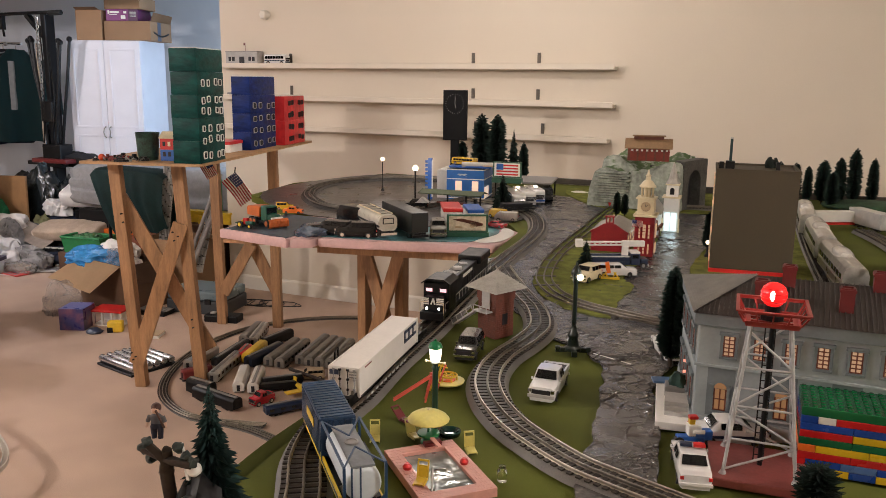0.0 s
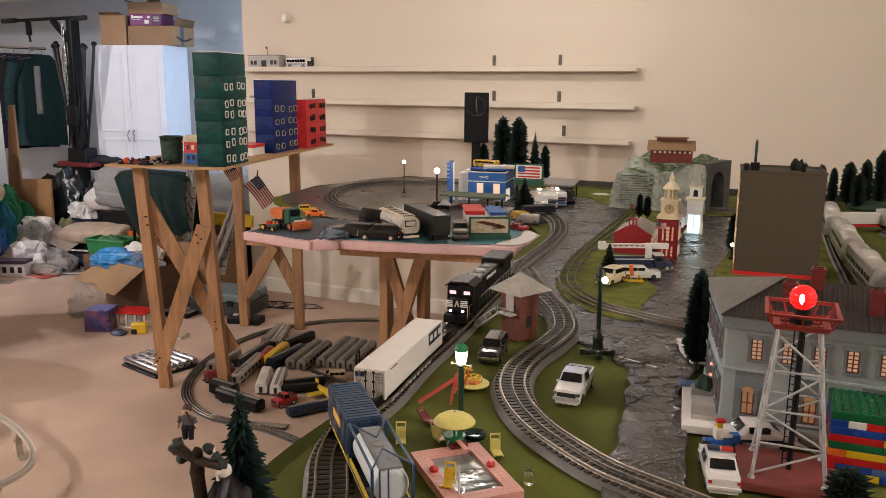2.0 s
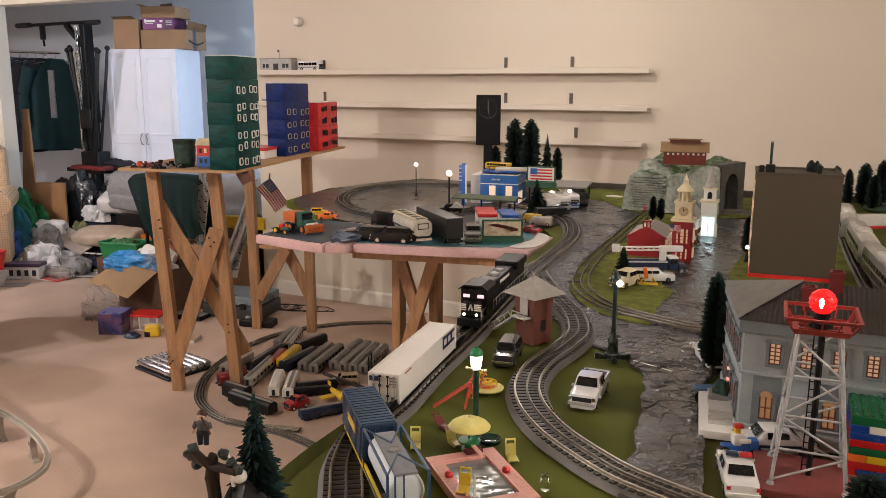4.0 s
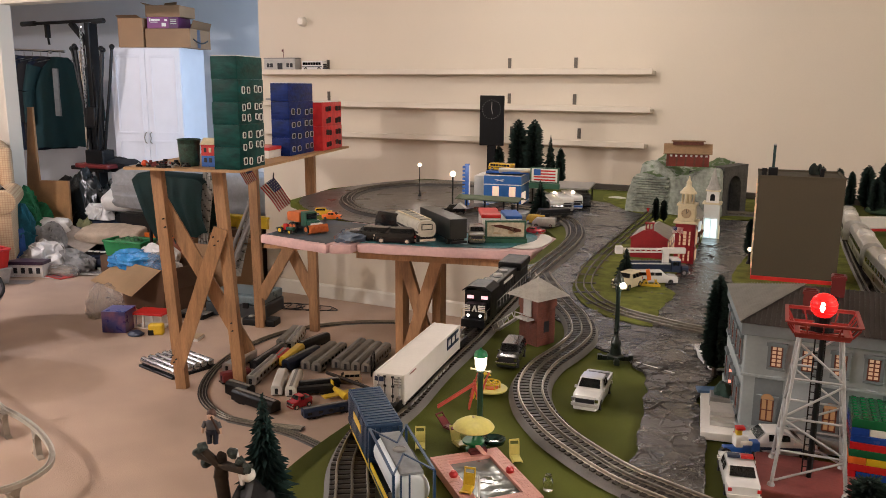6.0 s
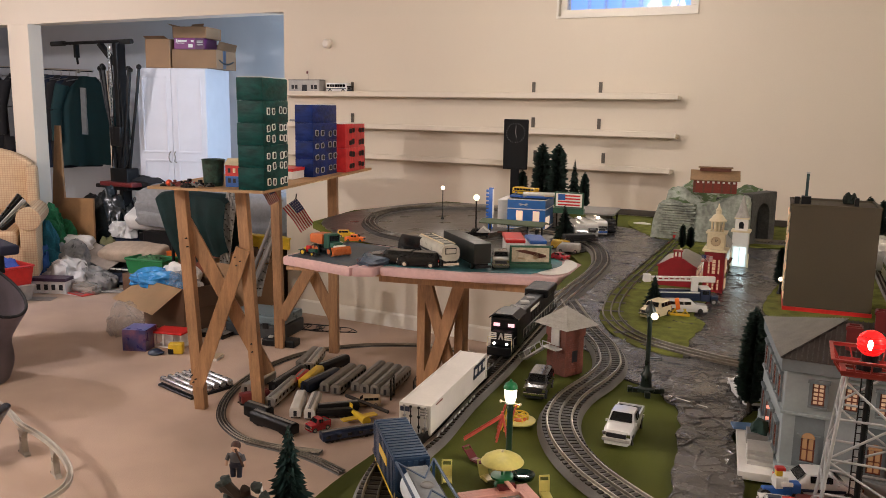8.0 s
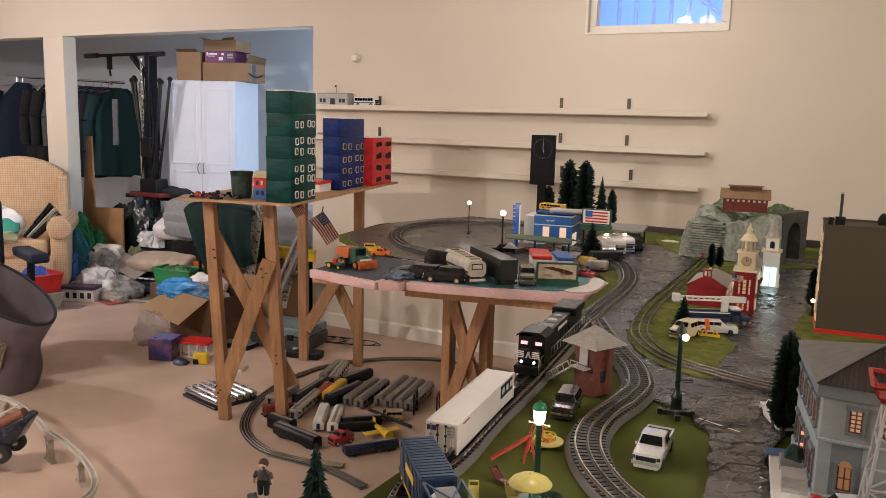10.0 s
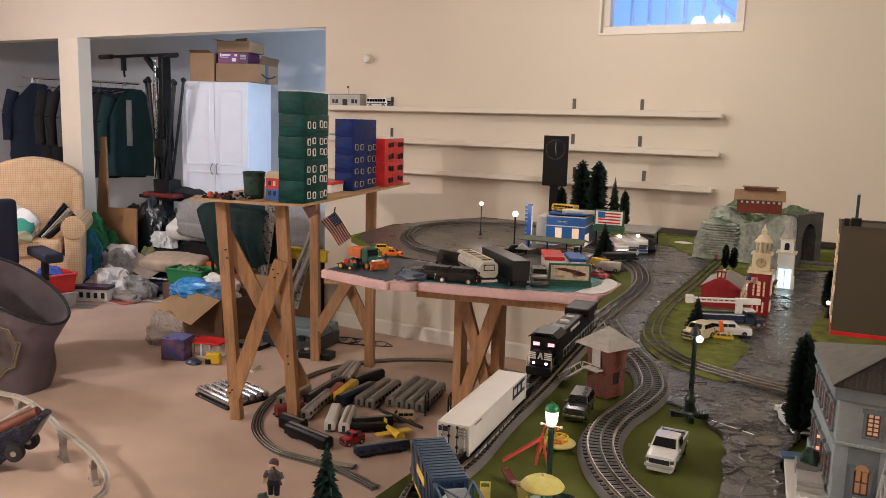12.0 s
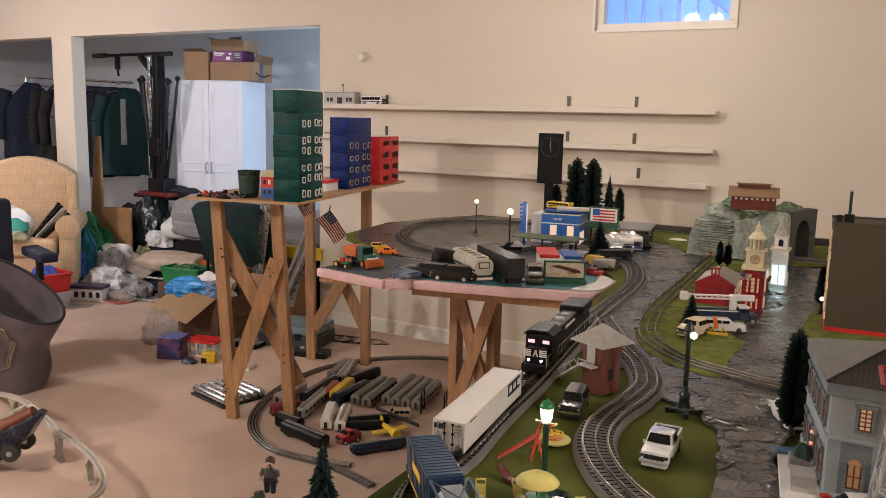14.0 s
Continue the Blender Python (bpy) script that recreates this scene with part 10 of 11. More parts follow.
# ---- stacked toy bricks ----
ls = thing("toy_brick_building", "building of bright interlocking toy bricks with a green deck", "toy brick building", (0.374, 1.098, ZL), 3)
M_BR = {"r": mat("red_brick_plastic", (0.50, 0.015, 0.018), 0.25, var=0.05, bump=0), "y": mat("yellow_brick_plastic", (0.72, 0.47, 0.02), 0.25, var=0.05, bump=0),
        "b": mat("blue_brick_plastic", (0.015, 0.06, 0.33), 0.25, var=0.05, bump=0), "g": mat("green_brick_plastic", (0.010, 0.12, 0.045), 0.25, var=0.05, bump=0),
        "w": M_WHITE, "o": M_ORANGE, "l": mat("mid_blue_brick_plastic", (0.08, 0.16, 0.38), 0.25, var=0.05, bump=0)}
UN, BRH = 0.0105, 0.0100
rows_b = ("yyyyyybbbyyyyyyyrrrr", "rbbbbllllbbrrrrbbbbb", "rrrrrrrrrrrrbbbbrrrr", "ooyyyyyyyyyyyyyyrrrr", "gggggggggggggggggggg", "rrrrrryyyyyyrwrrrrrr", "bbbbbbbbbbbbbbbbbbbb", "bbwwrrrrrrrrrbbbbrrr")
for j, row in enumerate(rows_b):
    k = 0
    while k < len(row):
        n = k
        while n < len(row) and row[n] == row[k] and n - k < 6:
            n += 1
        bm = bmesh.new()
        box(bm, k * UN + 0.0002, n * UN - 0.0002, 0, 0.085, j * BRH + 0.0002, (j + 1) * BRH - 0.0002)
        soften(bm, 0.0006, 1)
        part("toy_brick", bm, M_BR[row[k]], ls)
        k = n
top = len(rows_b) * BRH
blk("green_deck", 0, 20 * UN, 0, 0.085, top, top + 0.012, M_BR["g"], ls, bev=0.0008)
bm = bmesh.new()
for i in range(20):
    for j in range(8):
        rod(bm, ((i + 0.5) * UN, (j + 0.5) * 0.0106, top + 0.012), ((i + 0.5) * UN, (j + 0.5) * 0.0106, top + 0.0140), 0.0030, n=10)
tagged(part("stud", bm, M_BR["g"], ls), kind="stuff")

# ---- playground ----
M_PALEY = paint("pale_yellow_plastic", (0.62, 0.55, 0.16), 0.35)
M_PINKP = paint("pink_brick_plastic", (0.66, 0.33, 0.27), 0.5)
pool = thing("swimming_pool", "pink tiled model swimming pool with glossy water", "model pool", (-0.133, 0.897, ZL), 45.8)
PW, PL, PB = 0.099, 0.146, 0.019
bm = bmesh.new()
for a in ((0, PW, -PB * 0, PB), (0, PW, PL - PB, PL), (0, PB, PB, PL - PB), (PW - PB, PW, PB, PL - PB)):
    box(bm, a[0], a[1], -a[3], -a[2], 0, 0.012)
part("rim", bm, M_PINKP, pool)
tile = None
cnt = 0
for i in range(34):
    for j in range(26):
        u, v = i * PL / 34, j * PW / 26
        if not (v < PB - 0.003 or v > PW - PB or u < PB - 0.003 or u > PL - PB) or cnt >= 300 or (i % 2 and j % 1):
            continue
        if i % 2:
            continue
        cnt += 1
        m = pose(v + 0.0004, -u - 0.0066, 0.012)
        if tile is None:
            bm = bmesh.new()
            box(bm, 0, PW / 26 - 0.0005, 0, 0.0070, 0, 0.0003)
            tile = part("tile", bm, M_PINKP, pool, at=m)
        else:
            again(tile, m)
blk("water", PB, PW - PB, -PL + PB, -PB, 0.0005, 0.0075, mat("glossy_pool_film", (0.26, 0.28, 0.27), 0.10, 0.6, var=0.5, size=14, bump=0.5, fine=14), pool)
for x, y in ((PB * 0.6, -PL * 0.42), (PW - PB * 0.7, -PL * 0.50)):
    bm = bmesh.new()
    lathe(bm, [(0.005, 0.012), (0.006, 0.016), (0.003, 0.020)], 10, (x, y, 0))
    part("float_ball", bm, M_RED, pool, smooth=True)
blk("diving_base", PW * 0.55, PW * 0.80, -0.012, -0.002, 0.012, 0.018, M_DEEPRED, pool, bev=0.001)
bm = bmesh.new()
beam(bm, (PW * 0.68, -0.004, 0.021), (PW * 0.68, -0.036, 0.021), 0.006, 0.002)
part("diving_board", bm, M_PINKP, pool)
bm = bmesh.new()
beam(bm, (PW * 0.20, -PL + 0.018, 0.013), (PW * 0.26, -PL + 0.032, 0.036), 0.0022, 0.0022)
part("slide_rail", bm, M_LTGREY, pool)

ut = thing("parasol_table", "round pale yellow parasol on a green table", "model parasol", (-0.0995, 0.966, ZL + 0.0005), 10)
resize(ut, 0.87)
bm = bmesh.new()
lathe(bm, [(0.012, 0), (0.013, 0.004), (0.009, 0.010), (0.004, 0.014), (0.002, 0.02), (0.002, 0.046)], 14)
part("stand", bm, M_GREEN, ut, smooth=True)
bm = bmesh.new()
lathe(bm, [(0.018, 0.016), (0.018, 0.019), (0.004, 0.020)], 20)
part("tabletop", bm, M_GREEN, ut)
bm = bmesh.new()
lathe(bm, [(0.0335, 0.0405), (0.034, 0.042), (0.030, 0.047), (0.020, 0.053), (0.008, 0.0565), (0.002, 0.0575)], 28)
part("canopy", bm, M_PALEY, ut, smooth=True)
bm = bmesh.new()
lathe(bm, [(0.0025, 0.0572), (0.002, 0.060), (0.0005, 0.061)], 8)
part("finial", bm, M_CREAM, ut)
rg = thing("ring_dish", "small dark green glossy dish beside the parasol", "dish", (-0.082, 1.000, ZL))
bm = bmesh.new()
lathe(bm, [(0.010, 0), (0.015, 0.003), (0.017, 0.009), (0.014, 0.010), (0.009, 0.005)], 20)
part("dish", bm, paint("dark_green_gloss", (0.006, 0.03, 0.02), 0.15), rg, smooth=True)

mg = thing("merry_go_round", "flat yellow merry-go-round with a red wheel", "model roundabout", (-0.166, 1.186, ZL), 15)
bm = bmesh.new()
lathe(bm, [(0.010, 0), (0.010, 0.004), (0.027, 0.0055), (0.028, 0.008), (0.024, 0.009)], 28)
part("disc", bm, M_PALEY, mg, smooth=True)
bm = bmesh.new()
ring = [Vector((0.015 * math.cos(k * math.tau / 24), 0.015 * math.sin(k * math.tau / 24), 0.0175)) for k in range(25)]
for a, b in zip(ring, ring[1:]):
    rod(bm, a, b, 0.0014, n=6, cap=False)
for k in range(6):
    a = k * math.tau / 6
    rod(bm, (0.015 * math.cos(a), 0.015 * math.sin(a), 0.009), (0.015 * math.cos(a), 0.015 * math.sin(a), 0.0175), 0.0012, n=6)
    rod(bm, (0, 0, 0.0165), (0.015 * math.cos(a), 0.015 * math.sin(a), 0.0172), 0.0012, n=6)
part("hand_wheel", bm, M_YELLOW, mg)
bm = bmesh.new()
lathe(bm, [(0.013, 0.009), (0.013, 0.0105), (0.004, 0.011)], 20)
part("red_ring", bm, M_ORANGE, mg)

M_PINKRED = paint("pink_red_plastic", (0.62, 0.10, 0.07), 0.35)
sw = thing("swing_slide", "red toy slide with yellow ladder frame", "model playground slide", (-0.172, 1.100, ZL), 25)
bm = bmesh.new()
beam(bm, (0.012, 0.004, 0.040), (-0.046, -0.010, 0.006), 0.008, 0.0014, (0, 1, 0))
beam(bm, (0.012, 0.000, 0.0415), (-0.046, -0.014, 0.0075), 0.0012, 0.0032, (0, 1, 0))
beam(bm, (0.012, 0.008, 0.0415), (-0.046, -0.006, 0.0075), 0.0012, 0.0032, (0, 1, 0))
part("chute", bm, M_PINKRED, sw)
for y in (-0.002, 0.012):
    bm = bmesh.new()
    beam(bm, (0.012, y, 0.045), (0.022, y, 0), 0.003, 0.003)
    beam(bm, (0.014, y, 0.045), (0.004, y, 0), 0.003, 0.003)
    part("leg", bm, M_PINKRED, sw)
bm = bmesh.new()
for k in range(5):
    rod(bm, (0.014 + 0.0018 * k, -0.002, 0.040 - 0.008 * k), (0.014 + 0.0018 * k, 0.012, 0.040 - 0.008 * k), 0.001, n=6)
part("rung", bm, M_PINKRED, sw)
ys = thing("climbing_frame", "yellow toy climbing frame with slanted bars", "model climbing frame", (-0.188, 1.150, ZL), -20)
for k in range(4):
    bm = bmesh.new()
    pts = [(0.007 * k, 0.0, 0), (0.007 * k + 0.006, 0.01, 0.038), (0.007 * k + 0.010, 0.012, 0.048)]
    for a, b in zip(pts, pts[1:]):
        rod(bm, a, b, 0.0016, n=6)
    part("bar", bm, M_YELLOW if k % 3 else M_PINKRED, ys)
bm = bmesh.new()
rod(bm, (0, 0.004, 0.018), (0.026, 0.004, 0.018), 0.0014, n=6)
rod(bm, (0.008, 0.012, 0.044), (0.034, 0.012, 0.044), 0.0014, n=6)
part("tie_bar", bm, M_YELLOW, ys)


def lounger(at, rz, mtl, label, lean=22):
    """Low moulded chair: flat seat on side skids and a framed back."""
    o = thing("toy_lounger", label, "model deck chair", at, rz, "toy deck chairs")
    for x in (-0.0065, 0.0065):
        bm = bmesh.new()
        beam(bm, (x, -0.013, 0.0012), (x, 0.007, 0.0012), 0.0016, 0.0024)
        soften(bm, 0.0004, 1)
        part("skid", bm, mtl, o)
    blk("seat", -0.0057, 0.0057, -0.0128, 0.0068, 0.0016, 0.0034, mtl, o, bev=0.0005)
    up = pose(0, 0.007, 0.0025, -lean)
    for x in (-0.0065, 0.0065):
        blk("back_post", x - 0.0009, x + 0.0009, -0.0008, 0.0010, 0, 0.020, mtl, o, bev=0.0003, m=up)
    blk("head_rail", -0.0074, 0.0074, -0.0008, 0.0010, 0.0202, 0.0228, mtl, o, bev=0.0005, m=up)
    blk("backrest", -0.0055, 0.0055, -0.0005, 0.0007, 0.0008, 0.0155, mtl, o, bev=0.0003, m=up)
    return o


lounger((-0.174, 0.946, ZL), 28, M_PALEY, "pale yellow toy deck chair on the grass")
lounger((-0.128, 0.978, ZL), 55, M_PALEY, "pale yellow toy deck chair beside the parasol")
lounger((-0.037, 0.970, ZL), 35, M_PALEY, "yellow toy deck chair beside the pool", 10)
lounger((-0.164, 1.022, ZL), 70, M_DEEPRED, "dark red toy deck chair tipped on the grass", 50)
lounger((-0.050, 0.838, ZL + 0.0125), 10, M_YELLOW, "yellow toy deck chair on the pool's rim", 15)
gj = thing("glass_jar", "tiny clear plastic jar on the grass", "jar", (0.032, 0.907, ZL))
resize(gj, 0.8)
bm = bmesh.new()
lathe(bm, [(0.0075, 0), (0.008, 0.003), (0.008, 0.018), (0.005, 0.022), (0.006, 0.024), (0.0055, 0.026)], 16)
part("jar", bm, glass("clear_jar_plastic", (0.9, 0.95, 0.9), 0.05), gj, smooth=True)

# ---- bus depot, hoardings, clock sign ----
dp = thing("bus_depot", "blue and white model bus depot with parking deck", "model building", (-0.905, 3.250, ZL), 10)
M_DEPOT = mat("depot_blue_plastic", (0.018, 0.125, 0.40), 0.4, var=0.08, size=30)
blk("main_block", -0.165, 0, 0, 0.20, 0, 0.132, M_DEPOT, dp, bev=0.001)
for z in (0.006, 0.088, 0.128):
    blk("white_band", -0.1668, 0.0018, -0.0018, 0.2, z, z + 0.004, M_WHITE, dp)
blk("rear_block", -0.215, -0.165, 0.03, 0.20, 0, 0.122, M_WHITE, dp, bev=0.001)
for x in (-0.125, -0.052):
    blk("window", x, x + 0.028, -0.0035, -0.0005, 0.040, 0.082, glow("depot_window", (1.0, 0.70, 0.52), 0.35) if x < -0.1 else bpy.data.materials["depot_window"], dp)
blk("lower_window", -0.15, -0.01, -0.0035, -0.0005, 0.012, 0.026, M_STDARK, dp)
for y in (0.012, 0.060):
    blk("door", 0.0005, 0.0035, y, y + 0.032, 0.008, 0.056, glow("depot_door", (1.0, 0.75, 0.60), 0.5) if y < 0.02 else bpy.data.materials["depot_door"], dp)
bm = bmesh.new()
pts = [(a, b + 0.018) for a, b in [(-0.120, 0.092), (-0.108, 0.095), (-0.094, 0.093), (-0.080, 0.096), (-0.072, 0.094), (-0.084, 0.089), (-0.074, 0.085), (-0.080, 0.085), (-0.094, 0.089), (-0.112, 0.085), (-0.104, 0.090)]]
vs = [bm.verts.new((x, -0.0030, z)) for x, z in pts]
bm.faces.new(vs)
bmesh.ops.solidify(bm, geom=bm.faces, thickness=0.001)
part("emblem", bm, M_WHITE, dp)
pyl = blk("sign_pylon", -0.240, -0.222, -0.035, -0.020, 0, 0.178, M_BLUE, dp, bev=0.001)
blk("pylon_edge", -0.2225, -0.217, -0.0365, -0.0345, 0.010, 0.172, M_WHITE, pyl)
for k in range(9):
    blk("pylon_letter", -0.252, -0.240, -0.034, -0.024, 0.022 + k * 0.017, 0.033 + k * 0.017, M_BLUE, pyl, bev=0.001)
blk("roof_deck", -0.17, 0.02, 0.06, 0.205, 0.132, 0.140, M_BLUE, dp)
dk = thing("parking_canopy", "grey flat canopy over the coach bays", "model canopy", (-0.86, 3.36, ZL), 10)
blk("slab", -0.04, 0.22, -0.03, 0.22, 0.072, 0.080, M_GREY, dk, bev=0.002)
for x in (-0.03, 0.205):
    for y in (-0.02, 0.205):
        blk("post", x, x + 0.006, y, y + 0.006, 0, 0.072, M_BLACK, dk)
for x, y in ((-0.79, 3.36), (-0.72, 3.40)):
    lamp("canopy_light", "POINT", (x, y, ZL + 0.066), 0.12, (1.0, 0.72, 0.5), 0.008)
o = car("school_bus", (-1.035, 3.345, ZL + 0.1405), 80, 0.115, 0.040, 0.032, M_CARYELLOW, "yellow model bus parked on the depot roof", "toy bus", "bus", "model buses", M_BLACK)
pl2 = thing("toy_glider", "pale toy airliner body lying across the roof", "toy plane", (-0.93, 3.345, ZL + 0.133), -62)
bm = bmesh.new()
rod(bm, (0, -0.11, 0.012), (0, 0.10, 0.012), 0.012, 0.009, 16)
soften(bm, 0.004, 2)
part("fuselage", bm, paint("pale_grey_shell", (0.48, 0.46, 0.42), 0.4), pl2, smooth=True)
blk("wing", -0.05, 0.05, -0.02, 0.02, 0.008, 0.011, M_TAN, pl2)
# flag hoarding
fb = thing("flag_hoarding", "green framed hoarding with a flag picture", "hoarding", (-0.808, 3.27, ZL + 0.0805), 5, "hoardings")
resize(fb, 0.80)
blk("frame", -0.078, 0.078, 0, 0.010, 0.03, 0.112, paint("hoarding_green", (0.020, 0.085, 0.050), 0.4), fb, bev=0.001)
M_HG = bpy.data.materials["hoarding_green"]
blk("base", -0.082, 0.082, -0.012, 0.022, 0.0, 0.028, M_HG, fb, bev=0.002)
blk("white_panel", -0.070, 0.070, -0.0022, -0.0005, 0.036, 0.106, M_WHITE, fb)
for k in range(4):
    blk("red_stripe", -0.058, 0.060, -0.0036, -0.0024, 0.042 + k * 0.016, 0.050 + k * 0.016, M_RED, fb)
blk("blue_corner", -0.058, -0.020, -0.0046, -0.0038, 0.070, 0.102, M_BLUE, fb)
# hoarding at the foam edge
hb = thing("advert_hoarding", "dark green hoarding with a cream picture of figures", "hoarding", (-0.652, 2.452, ZL - 0.0035), 27, "hoardings")
blk("frame", -0.068, 0.068, 0, 0.010, 0.016, 0.076, M_HG, hb, bev=0.001)
blk("base", -0.071, 0.071, -0.008, 0.018, 0, 0.017, M_HG, hb, bev=0.002)
blk("picture", -0.061, 0.061, -0.0022, -0.0005, 0.023, 0.070, paint("cream_picture", (0.50, 0.42, 0.30), 0.5, var=0.2, size=60), hb)
for pts, mtl in (([(-0.050, 0.060), (-0.020, 0.063), (0.020, 0.055), (0.050, 0.047), (0.052, 0.040), (0.030, 0.036), (0.004, 0.047), (-0.030, 0.054)], M_BRICK),
                 ([(0.010, 0.050), (0.024, 0.053), (0.030, 0.040), (0.018, 0.030), (0.008, 0.034)], M_TAN),
                 ([(-0.040, 0.038), (-0.018, 0.036), (-0.016, 0.031), (-0.042, 0.032)], M_TAN)):
    bm = bmesh.new()
    bm.faces.new([bm.verts.new((x, -0.0026, z)) for x, z in pts])
    bmesh.ops.solidify(bm, geom=bm.faces, thickness=0.0006)
    part("picture_patch", bm, mtl, hb)
# platform shelter
sh2 = thing("platform_shelter", "station platform with a long green roof", "model platform", (-0.945, 3.02, ZL), 4)
blk("platform", -0.15, 0.16, -0.04, 0.04, 0, 0.012, M_LTGREY, sh2, bev=0.001)
bm = bmesh.new()
profile_x(bm, [(-0.048, 0.054), (0.0, 0.064), (0.048, 0.054), (0.048, 0.058), (0.0, 0.070), (-0.048, 0.058)], -0.14, 0.13)
part("roof", bm, paint("moss_green_roof", (0.045, 0.065, 0.025), 0.6), sh2)
for x in (-0.11, -0.03, 0.05, 0.11):
    blk("post", x, x + 0.005, -0.004, 0.004, 0.012, 0.060, M_BLACK, sh2)
for x in (-0.07, 0.02):
    blk("bench", x, x + 0.035, -0.014, -0.004, 0.012, 0.022, M_BRICK, sh2)
blk("notice_board", 0.09, 0.10, -0.02, 0.0, 0.012, 0.040, M_BLACK, sh2)
kiosk = thing("white_kiosk", "tiny white kiosk with a gable roof", "model building", (-1.03, 2.90, ZL), 20)
blk("wall", -0.022, 0.022, -0.02, 0.02, 0, 0.030, M_WHITE, kiosk)
bm = bmesh.new()
gable(bm, -0.027, 0.027, -0.024, 0.024, 0.030, 0.050)
part("roof", bm, M_LTGREY, kiosk)
car("dark_pickup", (-1.055, 2.89, ZL), 110, 0.10, 0.045, 0.045, M_CARBLACK, "dark model pickup near the lamp", "toy truck", "pickup")
td = thing("black_tender", "low black flat wagon on the far track", "wagon", (-0.655, 2.955, ZL + 0.0165), -50)
blk("box_body", -0.020, 0.020, -0.06, 0.06, 0.012, 0.030, M_BLACK, td, bev=0.002)
bogie(td, -0.035)
bogie(td, 0.035)
# tall black clock sign
M_SIGN = paint("matt_black_board", (0.006, 0.006, 0.007), 0.6, spec=0.15)
cs = thing("clock_sign", "tall black sign board with a faint clock dial", "sign", (-1.334, 3.93, ZL), 8)
blk("foot", -0.055, 0.055, -0.03, 0.03, 0, 0.012, M_SIGN, cs, bev=0.002)
blk("post", -0.022, 0.022, -0.008, 0.008, 0.012, 0.205, M_SIGN, cs, bev=0.001)
blk("board", -0.064, 0.064, -0.010, 0.010, 0.203, 0.460, M_SIGN, cs, bev=0.004)
bm = bmesh.new()
for k in range(24):
    a = k * math.tau / 24
    rod(bm, (0.046 * math.cos(a), -0.0112, 0.390 + 0.046 * math.sin(a)), (0.051 * math.cos(a), -0.0112, 0.390 + 0.051 * math.sin(a)), 0.0011, n=5)
rod(bm, (0, -0.0112, 0.390), (0.002, -0.0112, 0.427), 0.0018, n=5)
rod(bm, (0, -0.0112, 0.390), (0.006, -0.0112, 0.367), 0.0018, n=5)
part("dial", bm, M_GREY, cs)
# horse statue, road paint, spare bits
st2 = thing("horse_statue", "small brown model statue on a green plinth", "statue", (-0.082, 2.70, ZL + 0.004))
bm = bmesh.new()
box(bm, -0.012, 0.012, -0.010, 0.010, 0, 0.006)
rod(bm, (-0.012, 0, 0.026), (0.012, 0, 0.034), 0.008, 0.009, 12)
rod(bm, (0.012, 0, 0.034), (0.020, 0, 0.050), 0.006, 0.004, 10)
for x, y in ((-0.011, 0.004), (-0.011, -0.004), (0.010, 0.004), (0.012, -0.004)):
    rod(bm, (x, y, 0.006), (x, y, 0.028), 0.0022, n=8)
rod(bm, (0.0, 0, 0.036), (0.0, 0, 0.058), 0.006, 0.004, 10)
part("statue_body", bm, mat("brown_statue", (0.14, 0.045, 0.02), 0.5), st2, smooth=True)
bm = bmesh.new()
lathe(bm, [(0.012, 0), (0.014, 0.03), (0.012, 0.032)], 16)
tagged(part("red_bucket", bm, M_RED, at=pose(-0.372, 3.335, ZL + 0.004)), "small red plastic pot at the foot of the mountain", "pot")
for pts in ([(-0.395, 2.36), (-0.372, 2.40), (-0.352, 2.42)], [(-0.345, 2.395), (-0.352, 2.42), (-0.375, 2.425)], [(-0.37, 2.66), (-0.345, 2.78), (-0.40, 2.86)], [(-0.06, 1.60), (0.02, 1.55), (0.075, 1.50)], [(0.0, 1.625), (0.06, 1.612)], [(0.02, 1.44), (0.10, 1.41)], [(-0.055, 1.56), (-0.07, 1.65), (-0.10, 1.70)], [(0.100, 0.990), (0.155, 0.965)]):
    line = spline(pts, 0.01)
    bm = bmesh.new()
    sweep(bm, line, [(-0.0016, 0), (-0.0016, 0.0006), (0.0016, 0.0006), (0.0016, 0)], ZL + 0.0046 if pts[0][1] < 1.5 and pts[0][0] > 0 else ZL + 0.0003)
    tagged(part("road_line", bm, M_WHITE), "hand painted white line on the road", "road marking", "road lines", kind="structure")
bm = bmesh.new()
lathe(bm, [(0.045, 0), (0.040, 0.006), (0.02, 0.010), (0.004, 0.011)], 20, squash=0.5)
tagged(part("plaster_patch", bm, M_WHITE, at=pose(-0.60, 3.70, ZL)), "small white plaster mound at the far edge", "mound")
# black truss bridge at the right
bg = thing("truss_bridge", "black plastic arched truss bridge", "model bridge", (0.615, 2.20, ZL), -4)
for x in (-0.045, 0.045):
    bm = bmesh.new()
    pts = [Vector((x, -0.35 + 0.7 * k / 14, 0.03 + 0.13 * math.sin(math.pi * k / 14) ** 0.7)) for k in range(15)]
    for a, b in zip(pts, pts[1:]):
        beam(bm, a, b, 0.008, 0.008)
    beam(bm, (x, -0.36, 0.026), (x, 0.36, 0.026), 0.008, 0.012)
    for k in range(1, 14):
        beam(bm, pts[k], (x, pts[k].y, 0.026), 0.005, 0.005)
        beam(bm, pts[k], (x, pts[k].y + (0.05 if k < 7 else -0.05), 0.026), 0.004, 0.004)
    part("side_truss", bm, M_BLACK, bg)
blk("deck", -0.045, 0.045, -0.36, 0.36, 0.018, 0.026, M_BLACK, bg)
for y in (-0.34, 0.30):
    blk("pier", -0.045, 0.045, y, y + 0.04, 0, 0.018, M_GREY, bg)

